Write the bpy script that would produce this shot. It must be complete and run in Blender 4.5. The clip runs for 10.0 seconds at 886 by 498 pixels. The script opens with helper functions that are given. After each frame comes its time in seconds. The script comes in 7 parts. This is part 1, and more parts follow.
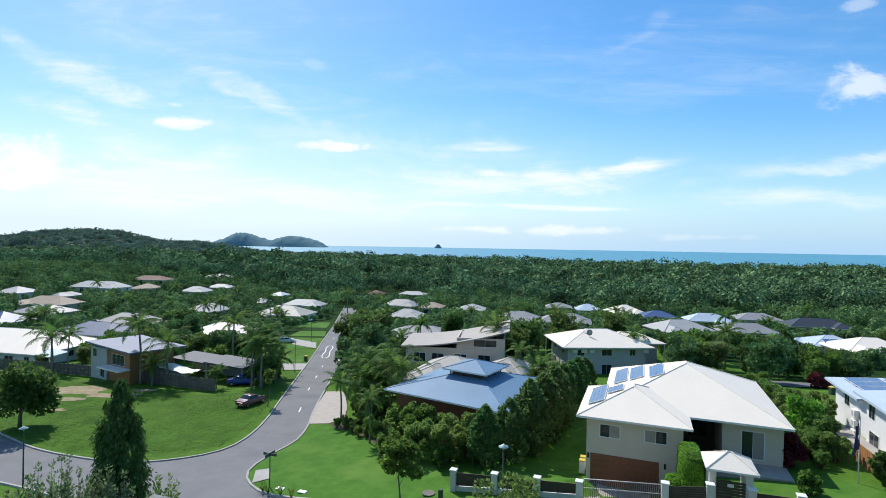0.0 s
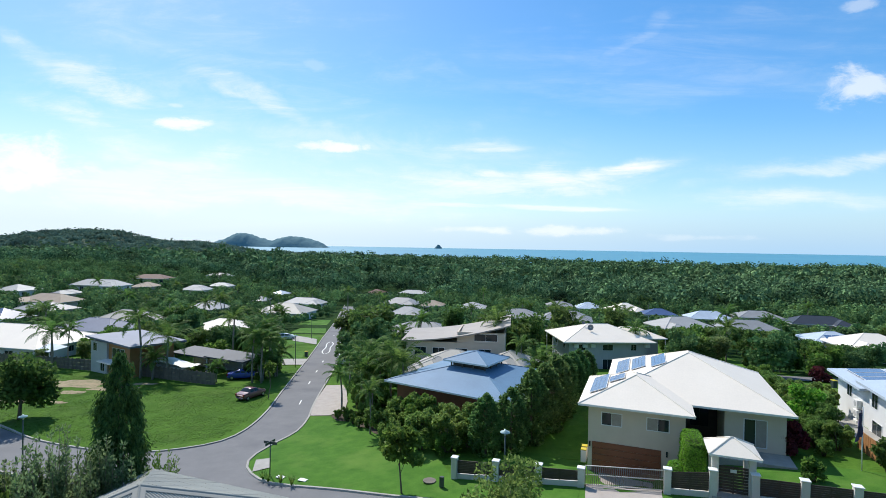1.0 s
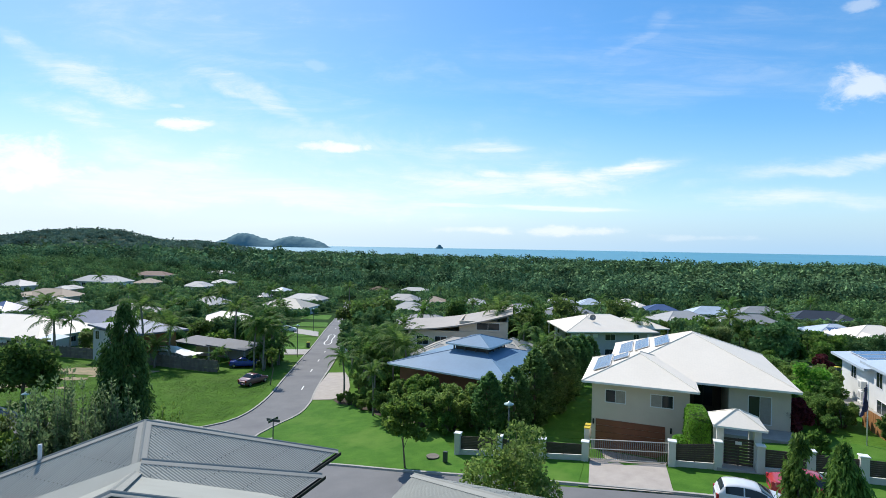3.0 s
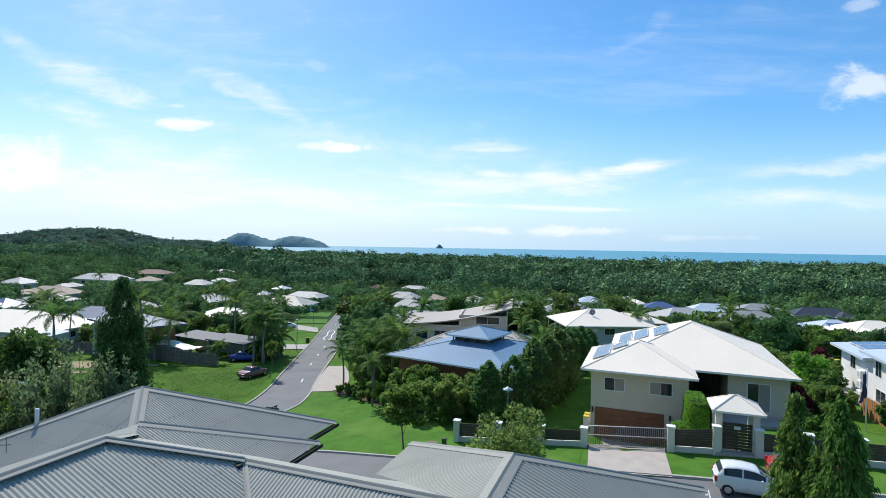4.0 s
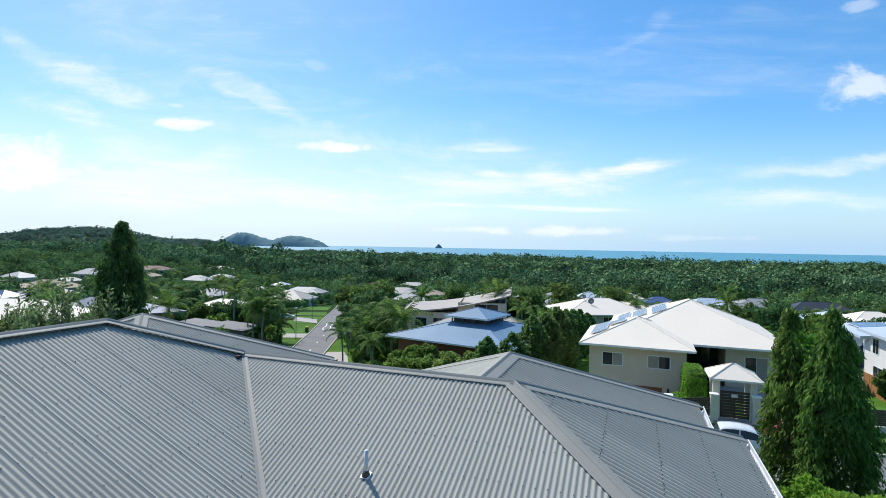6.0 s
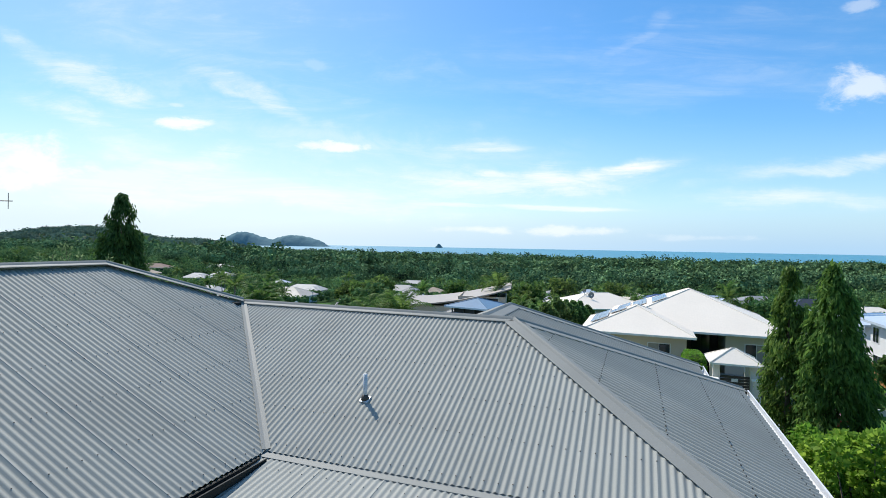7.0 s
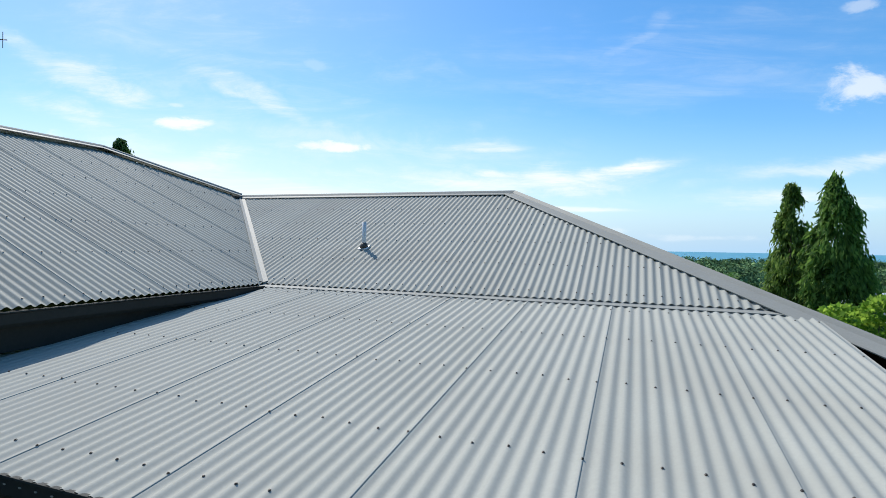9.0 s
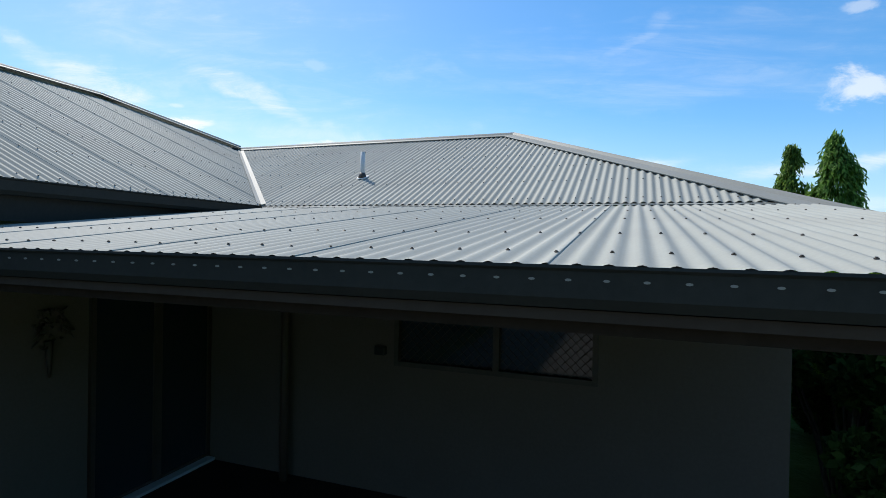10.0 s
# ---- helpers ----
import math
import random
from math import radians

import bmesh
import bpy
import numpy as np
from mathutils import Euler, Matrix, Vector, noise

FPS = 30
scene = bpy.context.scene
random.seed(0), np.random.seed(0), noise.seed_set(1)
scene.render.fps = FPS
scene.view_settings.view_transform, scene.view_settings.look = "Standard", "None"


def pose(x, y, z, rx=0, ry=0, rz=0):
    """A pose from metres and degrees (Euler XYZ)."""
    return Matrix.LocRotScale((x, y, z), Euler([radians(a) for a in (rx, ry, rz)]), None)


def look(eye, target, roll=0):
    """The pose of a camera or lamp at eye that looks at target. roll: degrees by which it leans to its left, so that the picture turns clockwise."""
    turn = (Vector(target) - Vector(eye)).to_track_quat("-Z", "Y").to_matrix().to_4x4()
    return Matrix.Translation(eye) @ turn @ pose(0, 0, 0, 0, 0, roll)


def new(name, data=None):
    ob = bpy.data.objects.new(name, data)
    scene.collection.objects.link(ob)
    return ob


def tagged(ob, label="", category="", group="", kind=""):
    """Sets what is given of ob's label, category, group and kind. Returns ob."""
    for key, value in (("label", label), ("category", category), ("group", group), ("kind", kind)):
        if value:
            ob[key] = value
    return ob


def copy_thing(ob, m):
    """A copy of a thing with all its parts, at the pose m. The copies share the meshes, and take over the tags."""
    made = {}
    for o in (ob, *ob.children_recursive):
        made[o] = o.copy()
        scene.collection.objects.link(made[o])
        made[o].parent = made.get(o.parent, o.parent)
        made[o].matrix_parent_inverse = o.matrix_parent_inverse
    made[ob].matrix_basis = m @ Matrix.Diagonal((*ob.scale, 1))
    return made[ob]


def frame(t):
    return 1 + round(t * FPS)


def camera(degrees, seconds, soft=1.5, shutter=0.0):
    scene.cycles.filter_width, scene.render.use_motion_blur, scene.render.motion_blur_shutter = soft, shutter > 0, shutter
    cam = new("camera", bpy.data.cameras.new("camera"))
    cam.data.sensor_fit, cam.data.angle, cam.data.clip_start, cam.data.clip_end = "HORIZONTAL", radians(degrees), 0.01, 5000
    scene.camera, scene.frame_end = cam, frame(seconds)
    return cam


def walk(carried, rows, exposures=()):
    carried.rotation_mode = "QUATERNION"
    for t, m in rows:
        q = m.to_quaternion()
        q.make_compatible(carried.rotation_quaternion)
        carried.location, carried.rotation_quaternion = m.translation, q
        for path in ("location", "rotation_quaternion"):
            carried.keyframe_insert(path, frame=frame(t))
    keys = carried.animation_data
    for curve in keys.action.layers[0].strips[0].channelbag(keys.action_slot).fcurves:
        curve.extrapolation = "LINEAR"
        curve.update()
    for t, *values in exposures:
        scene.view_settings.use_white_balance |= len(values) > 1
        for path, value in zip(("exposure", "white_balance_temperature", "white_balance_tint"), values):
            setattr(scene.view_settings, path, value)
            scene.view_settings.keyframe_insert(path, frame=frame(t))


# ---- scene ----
cam = camera(79.92, 10.0, soft=0.85)
# seconds, x, y, z, yaw, pitch, lean
PATH = (
    (0.0, 0.014, -0.143, 21.000, -0.072, -0.614, 0.996),
    (0.5, 0.002, -0.070, 20.460, -0.052, -0.557, 0.987),
    (1.0, -0.023, 0.016, 19.956, -0.035, -0.555, 0.992),
    (1.5, -0.076, 0.091, 19.471, -0.006, -0.548, 0.999),
    (2.0, -0.138, 0.117, 18.998, 0.052, -0.546, 1.001),
    (2.5, -0.184, 0.098, 18.542, 0.080, -0.526, 1.010),
    (4.0, -0.063, 0.079, 17.163, 0.081, -0.541, 0.956),
    (4.5, -0.049, -0.006, 16.669, 0.056, -0.572, 1.018),
    (5.0, -0.041, -0.056, 16.142, 0.005, -0.545, 0.988),
    (5.5, -0.015, -0.049, 15.637, -0.002, -0.524, 0.994),
    (7.0, 0.035, -0.052, 14.154, 0.014, -0.566, 1.063),
    (7.5, 0.047, -0.044, 13.626, -0.022, -0.506, 1.032),
    (8.0, 0.050, -0.023, 13.131, -0.015, -0.519, 1.033),
    (8.5, 0.057, -0.006, 12.639, -0.012, -0.546, 1.046),
    (9.0, 0.072, 0.005, 12.161, -0.012, -0.553, 1.061),
    (9.5, 0.096, 0.019, 11.701, -0.027, -0.537, 1.060),
    (9.7, 0.106, 0.021, 11.516, -0.016, -0.534, 1.056),
    (10.0, 0.107, 0.024, 11.253, 0.004, -0.525, 1.054),
)


def aim(yaw, pitch, lean):
    q = Euler((radians(90 + pitch), 0, radians(yaw))).to_matrix().to_4x4()
    return q @ Matrix.Rotation(radians(lean), 4, "Z")


walk(cam, [(r[0], Matrix.Translation(r[1:4]) @ aim(*r[4:])) for r in PATH])

# ---- world and sun ----
SUN = Vector((-0.34, 0.60, 0.75)).normalized()
world = bpy.data.worlds.new("sky")
scene.world = world
world.use_nodes = True
wt = world.node_tree
wt.nodes.clear()


def wnode(kind, **kw):
    n = wt.nodes.new(kind)
    for k, v in kw.items():
        n.inputs[k].default_value = v
    return n


sky = wt.nodes.new("ShaderNodeTexSky")
sky.sky_type = "NISHITA"
sky.sun_disc = False
sky.sun_elevation = math.asin(SUN.z)
sky.sun_rotation = math.atan2(SUN.x, SUN.y)
sky.air_density, sky.dust_density, sky.ozone_density = 1.0, 0.25, 3.0
tc = wt.nodes.new("ShaderNodeTexCoord")
sep = wt.nodes.new("ShaderNodeSeparateXYZ")
wt.links.new(tc.outputs["Generated"], sep.inputs[0])


def wmath(op, a, b=None, clamp=False):
    n = wt.nodes.new("ShaderNodeMath")
    n.operation, n.use_clamp = op, clamp
    for i, v in enumerate((a, b)):
        if v is None:
            continue
        if isinstance(v, (int, float)):
            n.inputs[i].default_value = v
        else:
            wt.links.new(v, n.inputs[i])
    return n.outputs[0]


def wramp(v, a, b):
    n = wt.nodes.new("ShaderNodeMapRange")
    n.interpolation_type = "SMOOTHSTEP"
    wt.links.new(v, n.inputs[0])
    n.inputs[1].default_value, n.inputs[2].default_value = a, b
    return n.outputs[0]


# clouds: soft drifts named by where they stand over the sea, broken up by streaked noise
fwd = wmath("MAXIMUM", sep.outputs[1], 0.05)
tx = wmath("DIVIDE", sep.outputs[0], fwd)
tz = wmath("DIVIDE", sep.outputs[2], fwd)
com = wt.nodes.new("ShaderNodeCombineXYZ")
wt.links.new(tx, com.inputs[0])
wt.links.new(tz, com.inputs[1])


def wnoise(scale, detail, rough, dist, off, turn_, stretch):
    mp = wt.nodes.new("ShaderNodeMapping")
    mp.inputs["Location"].default_value = off
    mp.inputs["Rotation"].default_value = (0, 0, radians(turn_))
    mp.inputs["Scale"].default_value = stretch
    wt.links.new(com.outputs[0], mp.inputs[0])
    n = wnode("ShaderNodeTexNoise", Scale=scale, Detail=detail, Roughness=rough, Distortion=dist)
    wt.links.new(mp.outputs[0], n.inputs["Vector"])
    return n.outputs[0]


streak = wnoise(4.2, 10, 0.66, 0.9, (3.1, 1.7, 0), -16, (0.60, 3.0, 1))
streak_r = wnoise(4.6, 10, 0.66, 0.8, (1.3, 5.7, 0), 12, (0.55, 3.6, 1))
feather = wnoise(8.0, 12, 0.68, 1.1, (2.1, 4.7, 0), 28, (0.5, 1.9, 1))
puffy = wnoise(13.0, 14, 0.64, 0.35, (7.3, 2.4, 0), 0, (0.7, 1.5, 1))
comb = wnoise(7.0, 14, 0.70, 0.7, (4.4, 8.1, 0), 32, (0.42, 2.6, 1))
comb_r = wnoise(7.0, 14, 0.70, 0.6, (9.2, 3.3, 0), -9, (0.40, 3.4, 1))


swirl = wmath("SUBTRACT", wnoise(5.0, 8, 0.62, 0.0, (1.9, 6.2, 0), 0, (0.8, 1.4, 1)), 0.5)
swirl_z = wmath("SUBTRACT", wnoise(6.0, 8, 0.62, 0.0, (6.4, 0.7, 0), 0, (0.8, 1.4, 1)), 0.5)


def drift(az, el, w, h, tilt, thick, grain, wispy):
    """One cloud: tangent of its bearing and height, half sizes, slope, density; wispy: torn into streaks, more solid as it grows."""
    c, s = math.cos(radians(tilt)), math.sin(radians(tilt))
    dx = wmath("ADD", wmath("SUBTRACT", tx, az), wmath("MULTIPLY", swirl, w * 1.5))
    dz = wmath("ADD", wmath("SUBTRACT", tz, el), wmath("MULTIPLY", swirl_z, h * 3.6))
    a_ = wmath("ADD", wmath("MULTIPLY", dx, c / w), wmath("MULTIPLY", dz, s / w))
    b_ = wmath("ADD", wmath("MULTIPLY", dx, -s / h), wmath("MULTIPLY", dz, c / h))
    r2 = wmath("ADD", wmath("MULTIPLY", a_, a_), wmath("MULTIPLY", b_, b_))
    body = wmath("POWER", 2.718, wmath("MULTIPLY", r2, -1.0))
    if wispy:
        torn = wramp(wmath("ADD", grain, wmath("MULTIPLY", body, 0.16 * wispy)), 0.44, 0.90)
        fibre = wmath("MULTIPLY_ADD", wramp(comb if az < 0 else comb_r, 0.36, 0.64), 0.75)
        fibre.node.inputs[2].default_value = 0.35
        return wmath("MULTIPLY", wmath("MULTIPLY", wmath("MULTIPLY", torn, fibre, clamp=True), wramp(body, 0.0, 0.8)), thick)
    mixv = wmath("ADD", wmath("MULTIPLY", body, 0.95), wmath("MULTIPLY", wmath("SUBTRACT", grain, 0.5), 3.0))
    return wmath("MULTIPLY", wmath("MULTIPLY", wramp(mixv, 0.12, 0.98), wramp(body, 0.0, 0.45)), thick)


total = None
for d in ((-0.78, 0.126, 0.150, 0.046, -6, 1.0, puffy, 0), (-0.60, 0.112, 0.110, 0.018, -3, 0.55, puffy, 0), (-0.66, 0.296, 0.125, 0.036, -17, 0.75, feather, 1.5), (-0.80, 0.352, 0.090, 0.020, -30, 0.55, feather, 1.5),
          (-0.500, 0.220, 0.048, 0.014, 0, 1.0, puffy, 0), (-0.505, 0.254, 0.026, 0.007, 0, 0.45, puffy, 0),
          (-0.203, 0.180, 0.068, 0.0095, 2, 0.95, puffy, 0), (-0.38, 0.285, 0.150, 0.024, -20, 0.65, feather, 1.5), (-0.30, 0.245, 0.11, 0.022, -26, 0.45, feather, 1.4), (-0.62, 0.195, 0.170, 0.045, -26, 0.75, feather, 1.6),
          (0.785, 0.312, 0.075, 0.038, 10, 0.66, puffy, 0), (0.10, 0.108, 0.330, 0.030, 4, 0.95, feather, 1.9), (0.31, 0.142, 0.140, 0.018, 9, 1.0, streak_r, 2.2), (0.71, 0.160, 0.240, 0.022, 9, 0.6, streak_r, 1.7),
          (0.70, 0.098, 0.260, 0.016, 1, 0.6, streak_r, 2.0), (0.36, 0.390, 0.110, 0.018, 32, 0.22, streak_r, 1.8), (0.40, 0.430, 0.05, 0.018, 40, 0.15, puffy, 1.5), (0.06, 0.180, 0.100, 0.014, 0, 0.7, streak_r, 1.8), (0.50, 0.300, 0.42, 0.030, 6, 0.16, streak_r, 1.6), (0.30, 0.270, 0.40, 0.020, 3, 0.14, streak_r, 1.5),
          (0.78, 0.462, 0.030, 0.013, 8, 0.35, puffy, 0), (0.22, 0.071, 0.130, 0.0055, -1, 0.75, streak_r, 2.4), (0.0, 0.074, 0.110, 0.005, -1, 0.7, streak_r, 2.4), (0.25, 0.026, 0.090, 0.010, 0, 0.65, puffy, 0), (0.06, 0.027, 0.100, 0.008, 0, 0.65, puffy, 0), (0.48, 0.020, 0.120, 0.007, 0, 0.25, puffy, 0),
          (-0.34, 0.10, 0.60, 0.050, 0, 0.8, streak, 1.8), (-0.30, 0.205, 0.5, 0.05, -8, 0.35, feather, 1.3), (0.40, 0.36, 0.60, 0.09, 8, 0.16, streak_r, 1.2), (-0.45, 0.38, 0.5, 0.10, -12, 0.26, feather, 1.2), (-0.24, 0.335, 0.030, 0.012, -8, 0.18, puffy, 0)):
    m_ = drift(*d)
    total = m_ if total is None else wmath("MAXIMUM", total, m_)
total = wmath("MULTIPLY", total, wramp(sep.outputs[1], 0.05, 0.2))
# haze that whitens the sky towards the sea, more on the sun's side
low = wmath("POWER", wramp(tz, 0.42, -0.02), 1.3)
side = wmath("MULTIPLY_ADD", wramp(tx, 0.75, -0.75), 0.35)
side.node.inputs[2].default_value = 0.60
haze = wmath("MAXIMUM", wmath("MULTIPLY", low, side), 0.15)
haze = wmath("MAXIMUM", haze, wmath("MULTIPLY", wramp(tz, 0.20, -0.02), 0.98))
haze = wmath("ADD", haze, wmath("MULTIPLY", wramp(tx, 0.5, -0.9), 0.10), clamp=True)
hs = wnode("ShaderNodeHueSaturation", Saturation=1.40, Value=1.58)
wt.links.new(sky.outputs[0], hs.inputs["Color"])


def wmix(fac, a, b):
    n = wt.nodes.new("ShaderNodeMix")
    n.data_type = "RGBA"
    for v, key in ((fac, "Factor"), (a, "A"), (b, "B")):
        if isinstance(v, tuple):
            n.inputs[key].default_value = v
        else:
            wt.links.new(v, n.inputs[key])
    return n.outputs["Result"]


tone = wmix(wramp(tx, 0.75, -0.65), (4.3, 6.7, 9.2, 1), (7.7, 9.1, 9.9, 1))
clear = wmix(haze, hs.outputs[0], tone)
whole = wmix(wmath("MINIMUM", total, 1.0), clear, (9.7, 10.1, 10.3, 1))
bg = wt.nodes.new("ShaderNodeBackground")
bg.inputs[1].default_value = 0.105
wt.links.new(whole, bg.inputs[0])
out = wt.nodes.new("ShaderNodeOutputWorld")
wt.links.new(bg.outputs[0], out.inputs[0])

sun = new("sun", bpy.data.lights.new("sun", "SUN"))
sun.data.energy, sun.data.angle, sun.data.color = 4.9, radians(0.55), (1.0, 0.955, 0.88)
sun.matrix_world = look(SUN * 50, (0, 0, 0))
scene.view_settings.exposure = 0.0


# ---- materials ----
def nd(nt, kind, **kw):
    n = nt.nodes.new(kind)
    for k, v in kw.items():
        n.inputs[k].default_value = v
    return n


def surf(name, c1, c2, scale=3.0, rough=0.7, metal=0.0, fine=40.0, bump=0.15, contrast=(0.35, 0.65), spec=0.5, each=0.0,
         bumpdist=0.02, c3=None, c3scale=0.3, c3range=(0.55, 0.7)):
    """Two-scale mottled surface; each: brightness change from piece to piece."""
    m = bpy.data.materials.new(name)
    m.use_nodes = True
    nt = m.node_tree
    b = nt.nodes["Principled BSDF"]
    t = nt.nodes.new("ShaderNodeTexCoord").outputs["Object"]
    n1 = nd(nt, "ShaderNodeTexNoise", Scale=scale, Detail=6, Roughness=0.6)
    n2 = nd(nt, "ShaderNodeTexNoise", Scale=fine, Detail=4, Roughness=0.6)
    nt.links.new(t, n1.inputs["Vector"])
    nt.links.new(t, n2.inputs["Vector"])
    add = nt.nodes.new("ShaderNodeMath")
    add.operation = "MULTIPLY_ADD"
    nt.links.new(n2.outputs[0], add.inputs[0])
    add.inputs[1].default_value = 0.45
    mul = nt.nodes.new("ShaderNodeMath")
    mul.operation = "MULTIPLY"
    nt.links.new(n1.outputs[0], mul.inputs[0])
    mul.inputs[1].default_value = 0.55
    nt.links.new(mul.outputs[0], add.inputs[2])
    r = nd(nt, "ShaderNodeMapRange")
    nt.links.new(add.outputs[0], r.inputs[0])
    r.inputs[1].default_value, r.inputs[2].default_value = contrast
    mx = nt.nodes.new("ShaderNodeMix")
    mx.data_type = "RGBA"
    mx.inputs["A"].default_value, mx.inputs["B"].default_value = (*c1, 1), (*c2, 1)
    nt.links.new(r.outputs[0], mx.inputs["Factor"])
    col = mx.outputs["Result"]
    if c3:
        n3 = nd(nt, "ShaderNodeTexNoise", Scale=c3scale, Detail=5, Roughness=0.6)
        nt.links.new(t, n3.inputs["Vector"])
        r3 = nd(nt, "ShaderNodeMapRange")
        r3.inputs[1].default_value, r3.inputs[2].default_value = c3range
        nt.links.new(n3.outputs[0], r3.inputs[0])
        m3 = nt.nodes.new("ShaderNodeMix")
        m3.data_type = "RGBA"
        nt.links.new(r3.outputs[0], m3.inputs["Factor"])
        nt.links.new(col, m3.inputs["A"])
        m3.inputs["B"].default_value = (*c3, 1)
        col = m3.outputs["Result"]
    if each:
        oi = nt.nodes.new("ShaderNodeObjectInfo")
        r4 = nd(nt, "ShaderNodeMapRange")
        nt.links.new(oi.outputs["Random"], r4.inputs[0])
        r4.inputs[3].default_value, r4.inputs[4].default_value = 1 - each, 1 + each
        hs = nt.nodes.new("ShaderNodeHueSaturation")
        nt.links.new(r4.outputs[0], hs.inputs["Value"])
        nt.links.new(col, hs.inputs["Color"])
        col = hs.outputs[0]
    nt.links.new(col, b.inputs["Base Color"])
    b.inputs["Roughness"].default_value, b.inputs["Metallic"].default_value = rough, metal
    b.inputs["Specular IOR Level"].default_value = spec
    if bump:
        bp = nd(nt, "ShaderNodeBump", Strength=bump, Distance=bumpdist)
        nt.links.new(add.outputs[0], bp.inputs["Height"])
        nt.links.new(bp.outputs[0], b.inputs["Normal"])
    return m


def leafy(name, dark, light, rough=0.55, through_light=0.35, patch_scale=0.35, patch_range=(0.65, 1.3), spec=0.15):
    """Foliage: each leaf its own shade, some light passing through."""
    m = bpy.data.materials.new(name)
    m.use_nodes = True
    nt = m.node_tree
    b = nt.nodes["Principled BSDF"]
    g = nt.nodes.new("ShaderNodeNewGeometry")
    oi = nt.nodes.new("ShaderNodeObjectInfo")
    mx = nt.nodes.new("ShaderNodeMix")
    mx.data_type = "RGBA"
    mx.inputs["A"].default_value, mx.inputs["B"].default_value = (*dark, 1), (*light, 1)
    nt.links.new(g.outputs["Random Per Island"], mx.inputs["Factor"])
    n = nd(nt, "ShaderNodeTexNoise", Scale=patch_scale, Detail=3)
    nt.links.new(nt.nodes.new("ShaderNodeTexCoord").outputs["Object"], n.inputs["Vector"])
    hs = nt.nodes.new("ShaderNodeHueSaturation")
    r = nd(nt, "ShaderNodeMapRange")
    r.inputs[1].default_value, r.inputs[2].default_value = 0.3, 0.7
    r.inputs[3].default_value, r.inputs[4].default_value = patch_range
    nt.links.new(n.outputs[0], r.inputs[0])
    r2 = nd(nt, "ShaderNodeMapRange")
    r2.inputs[3].default_value, r2.inputs[4].default_value = 0.478, 0.512
    nt.links.new(oi.outputs["Random"], r2.inputs[0])
    nt.links.new(r.outputs[0], hs.inputs["Value"])
    nt.links.new(r2.outputs[0], hs.inputs["Hue"])
    nt.links.new(mx.outputs["Result"], hs.inputs["Color"])
    nt.links.new(hs.outputs[0], b.inputs["Base Color"])
    b.inputs["Roughness"].default_value = rough
    b.inputs["Specular IOR Level"].default_value = spec
    tr = nt.nodes.new("ShaderNodeBsdfTranslucent")
    nt.links.new(hs.outputs[0], tr.inputs[0])
    ms = nt.nodes.new("ShaderNodeMixShader")
    ms.inputs[0].default_value = through_light
    nt.links.new(b.outputs[0], ms.inputs[1])
    nt.links.new(tr.outputs[0], ms.inputs[2])
    nt.links.new(ms.outputs[0], nt.nodes["Material Output"].inputs[0])
    return m


def ribbed(name, c, rough=0.45, pitch=0.2, axis=0, metal=0.0, vary=0.12, depth=0.02):
    """Far roof sheeting with ribs as relief, running down the slope (UV x across the ribs, in metres)."""
    m = surf(name, [v * (1 - vary) for v in c], [min(1, v * (1 + vary)) for v in c], 0.35, rough, metal, 6.0, 0.0, spec=0.25)
    nt = m.node_tree
    b = nt.nodes["Principled BSDF"]
    uv = nt.nodes.new("ShaderNodeUVMap")
    w = nd(nt, "ShaderNodeTexWave", Scale=2 * math.pi / pitch / 20.0)
    w.wave_type, w.bands_direction = "BANDS", "X"
    w.inputs["Scale"].default_value = 0.314 / pitch
    nt.links.new(uv.outputs[0], w.inputs["Vector"])
    bp = nd(nt, "ShaderNodeBump", Strength=0.16, Distance=depth)
    nt.links.new(w.outputs[0], bp.inputs["Height"])
    nt.links.new(bp.outputs[0], b.inputs["Normal"])
    return m


def glass(name, tint=(0.02, 0.03, 0.035)):
    m = bpy.data.materials.new(name)
    m.use_nodes = True
    b = m.node_tree.nodes["Principled BSDF"]
    b.inputs["Base Color"].default_value = (*tint, 1)
    b.inputs["Roughness"].default_value = 0.06
    b.inputs["Specular IOR Level"].default_value = 0.4
    return m


M_GRASS = surf("rough_grass", (0.038, 0.098, 0.011), (0.092, 0.190, 0.025), 0.35, 0.9, 0, 4.0, 0.8, c3=(0.098, 0.156, 0.036), c3scale=0.08, c3range=(0.52, 0.72), bumpdist=0.15, spec=0.06)
M_LAWN = surf("mown_lawn", (0.040, 0.118, 0.014), (0.084, 0.196, 0.025), 0.8, 0.9, 0, 16.0, 0.8, bumpdist=0.06, c3=(0.112, 0.205, 0.036), c3scale=0.22, c3range=(0.50, 0.72), spec=0.1)
M_LEAFSTREET = leafy("street_tree_leaf", (0.110, 0.208, 0.048), (0.275, 0.410, 0.115), through_light=0.6)
M_UNDER = surf("shrubby_ground", (0.012, 0.034, 0.008), (0.030, 0.070, 0.016), 0.25, 0.95, 0, 2.0, 0.8, bumpdist=0.3, spec=0.04)
M_ASPHALT = surf("asphalt", (0.118, 0.120, 0.126), (0.168, 0.167, 0.169), 0.5, 0.85, 0, 30.0, 0.3, c3=(0.10, 0.10, 0.11), c3scale=0.12)
M_CONC = surf("concrete", (0.29, 0.275, 0.25), (0.40, 0.38, 0.345), 1.2, 0.85, 0, 25.0, 0.2, c3=(0.30, 0.28, 0.25), c3scale=0.5)
M_DRIVE = surf("tan_paving", (0.33, 0.29, 0.255), (0.43, 0.38, 0.335), 1.2, 0.85, 0, 22.0, 0.2)
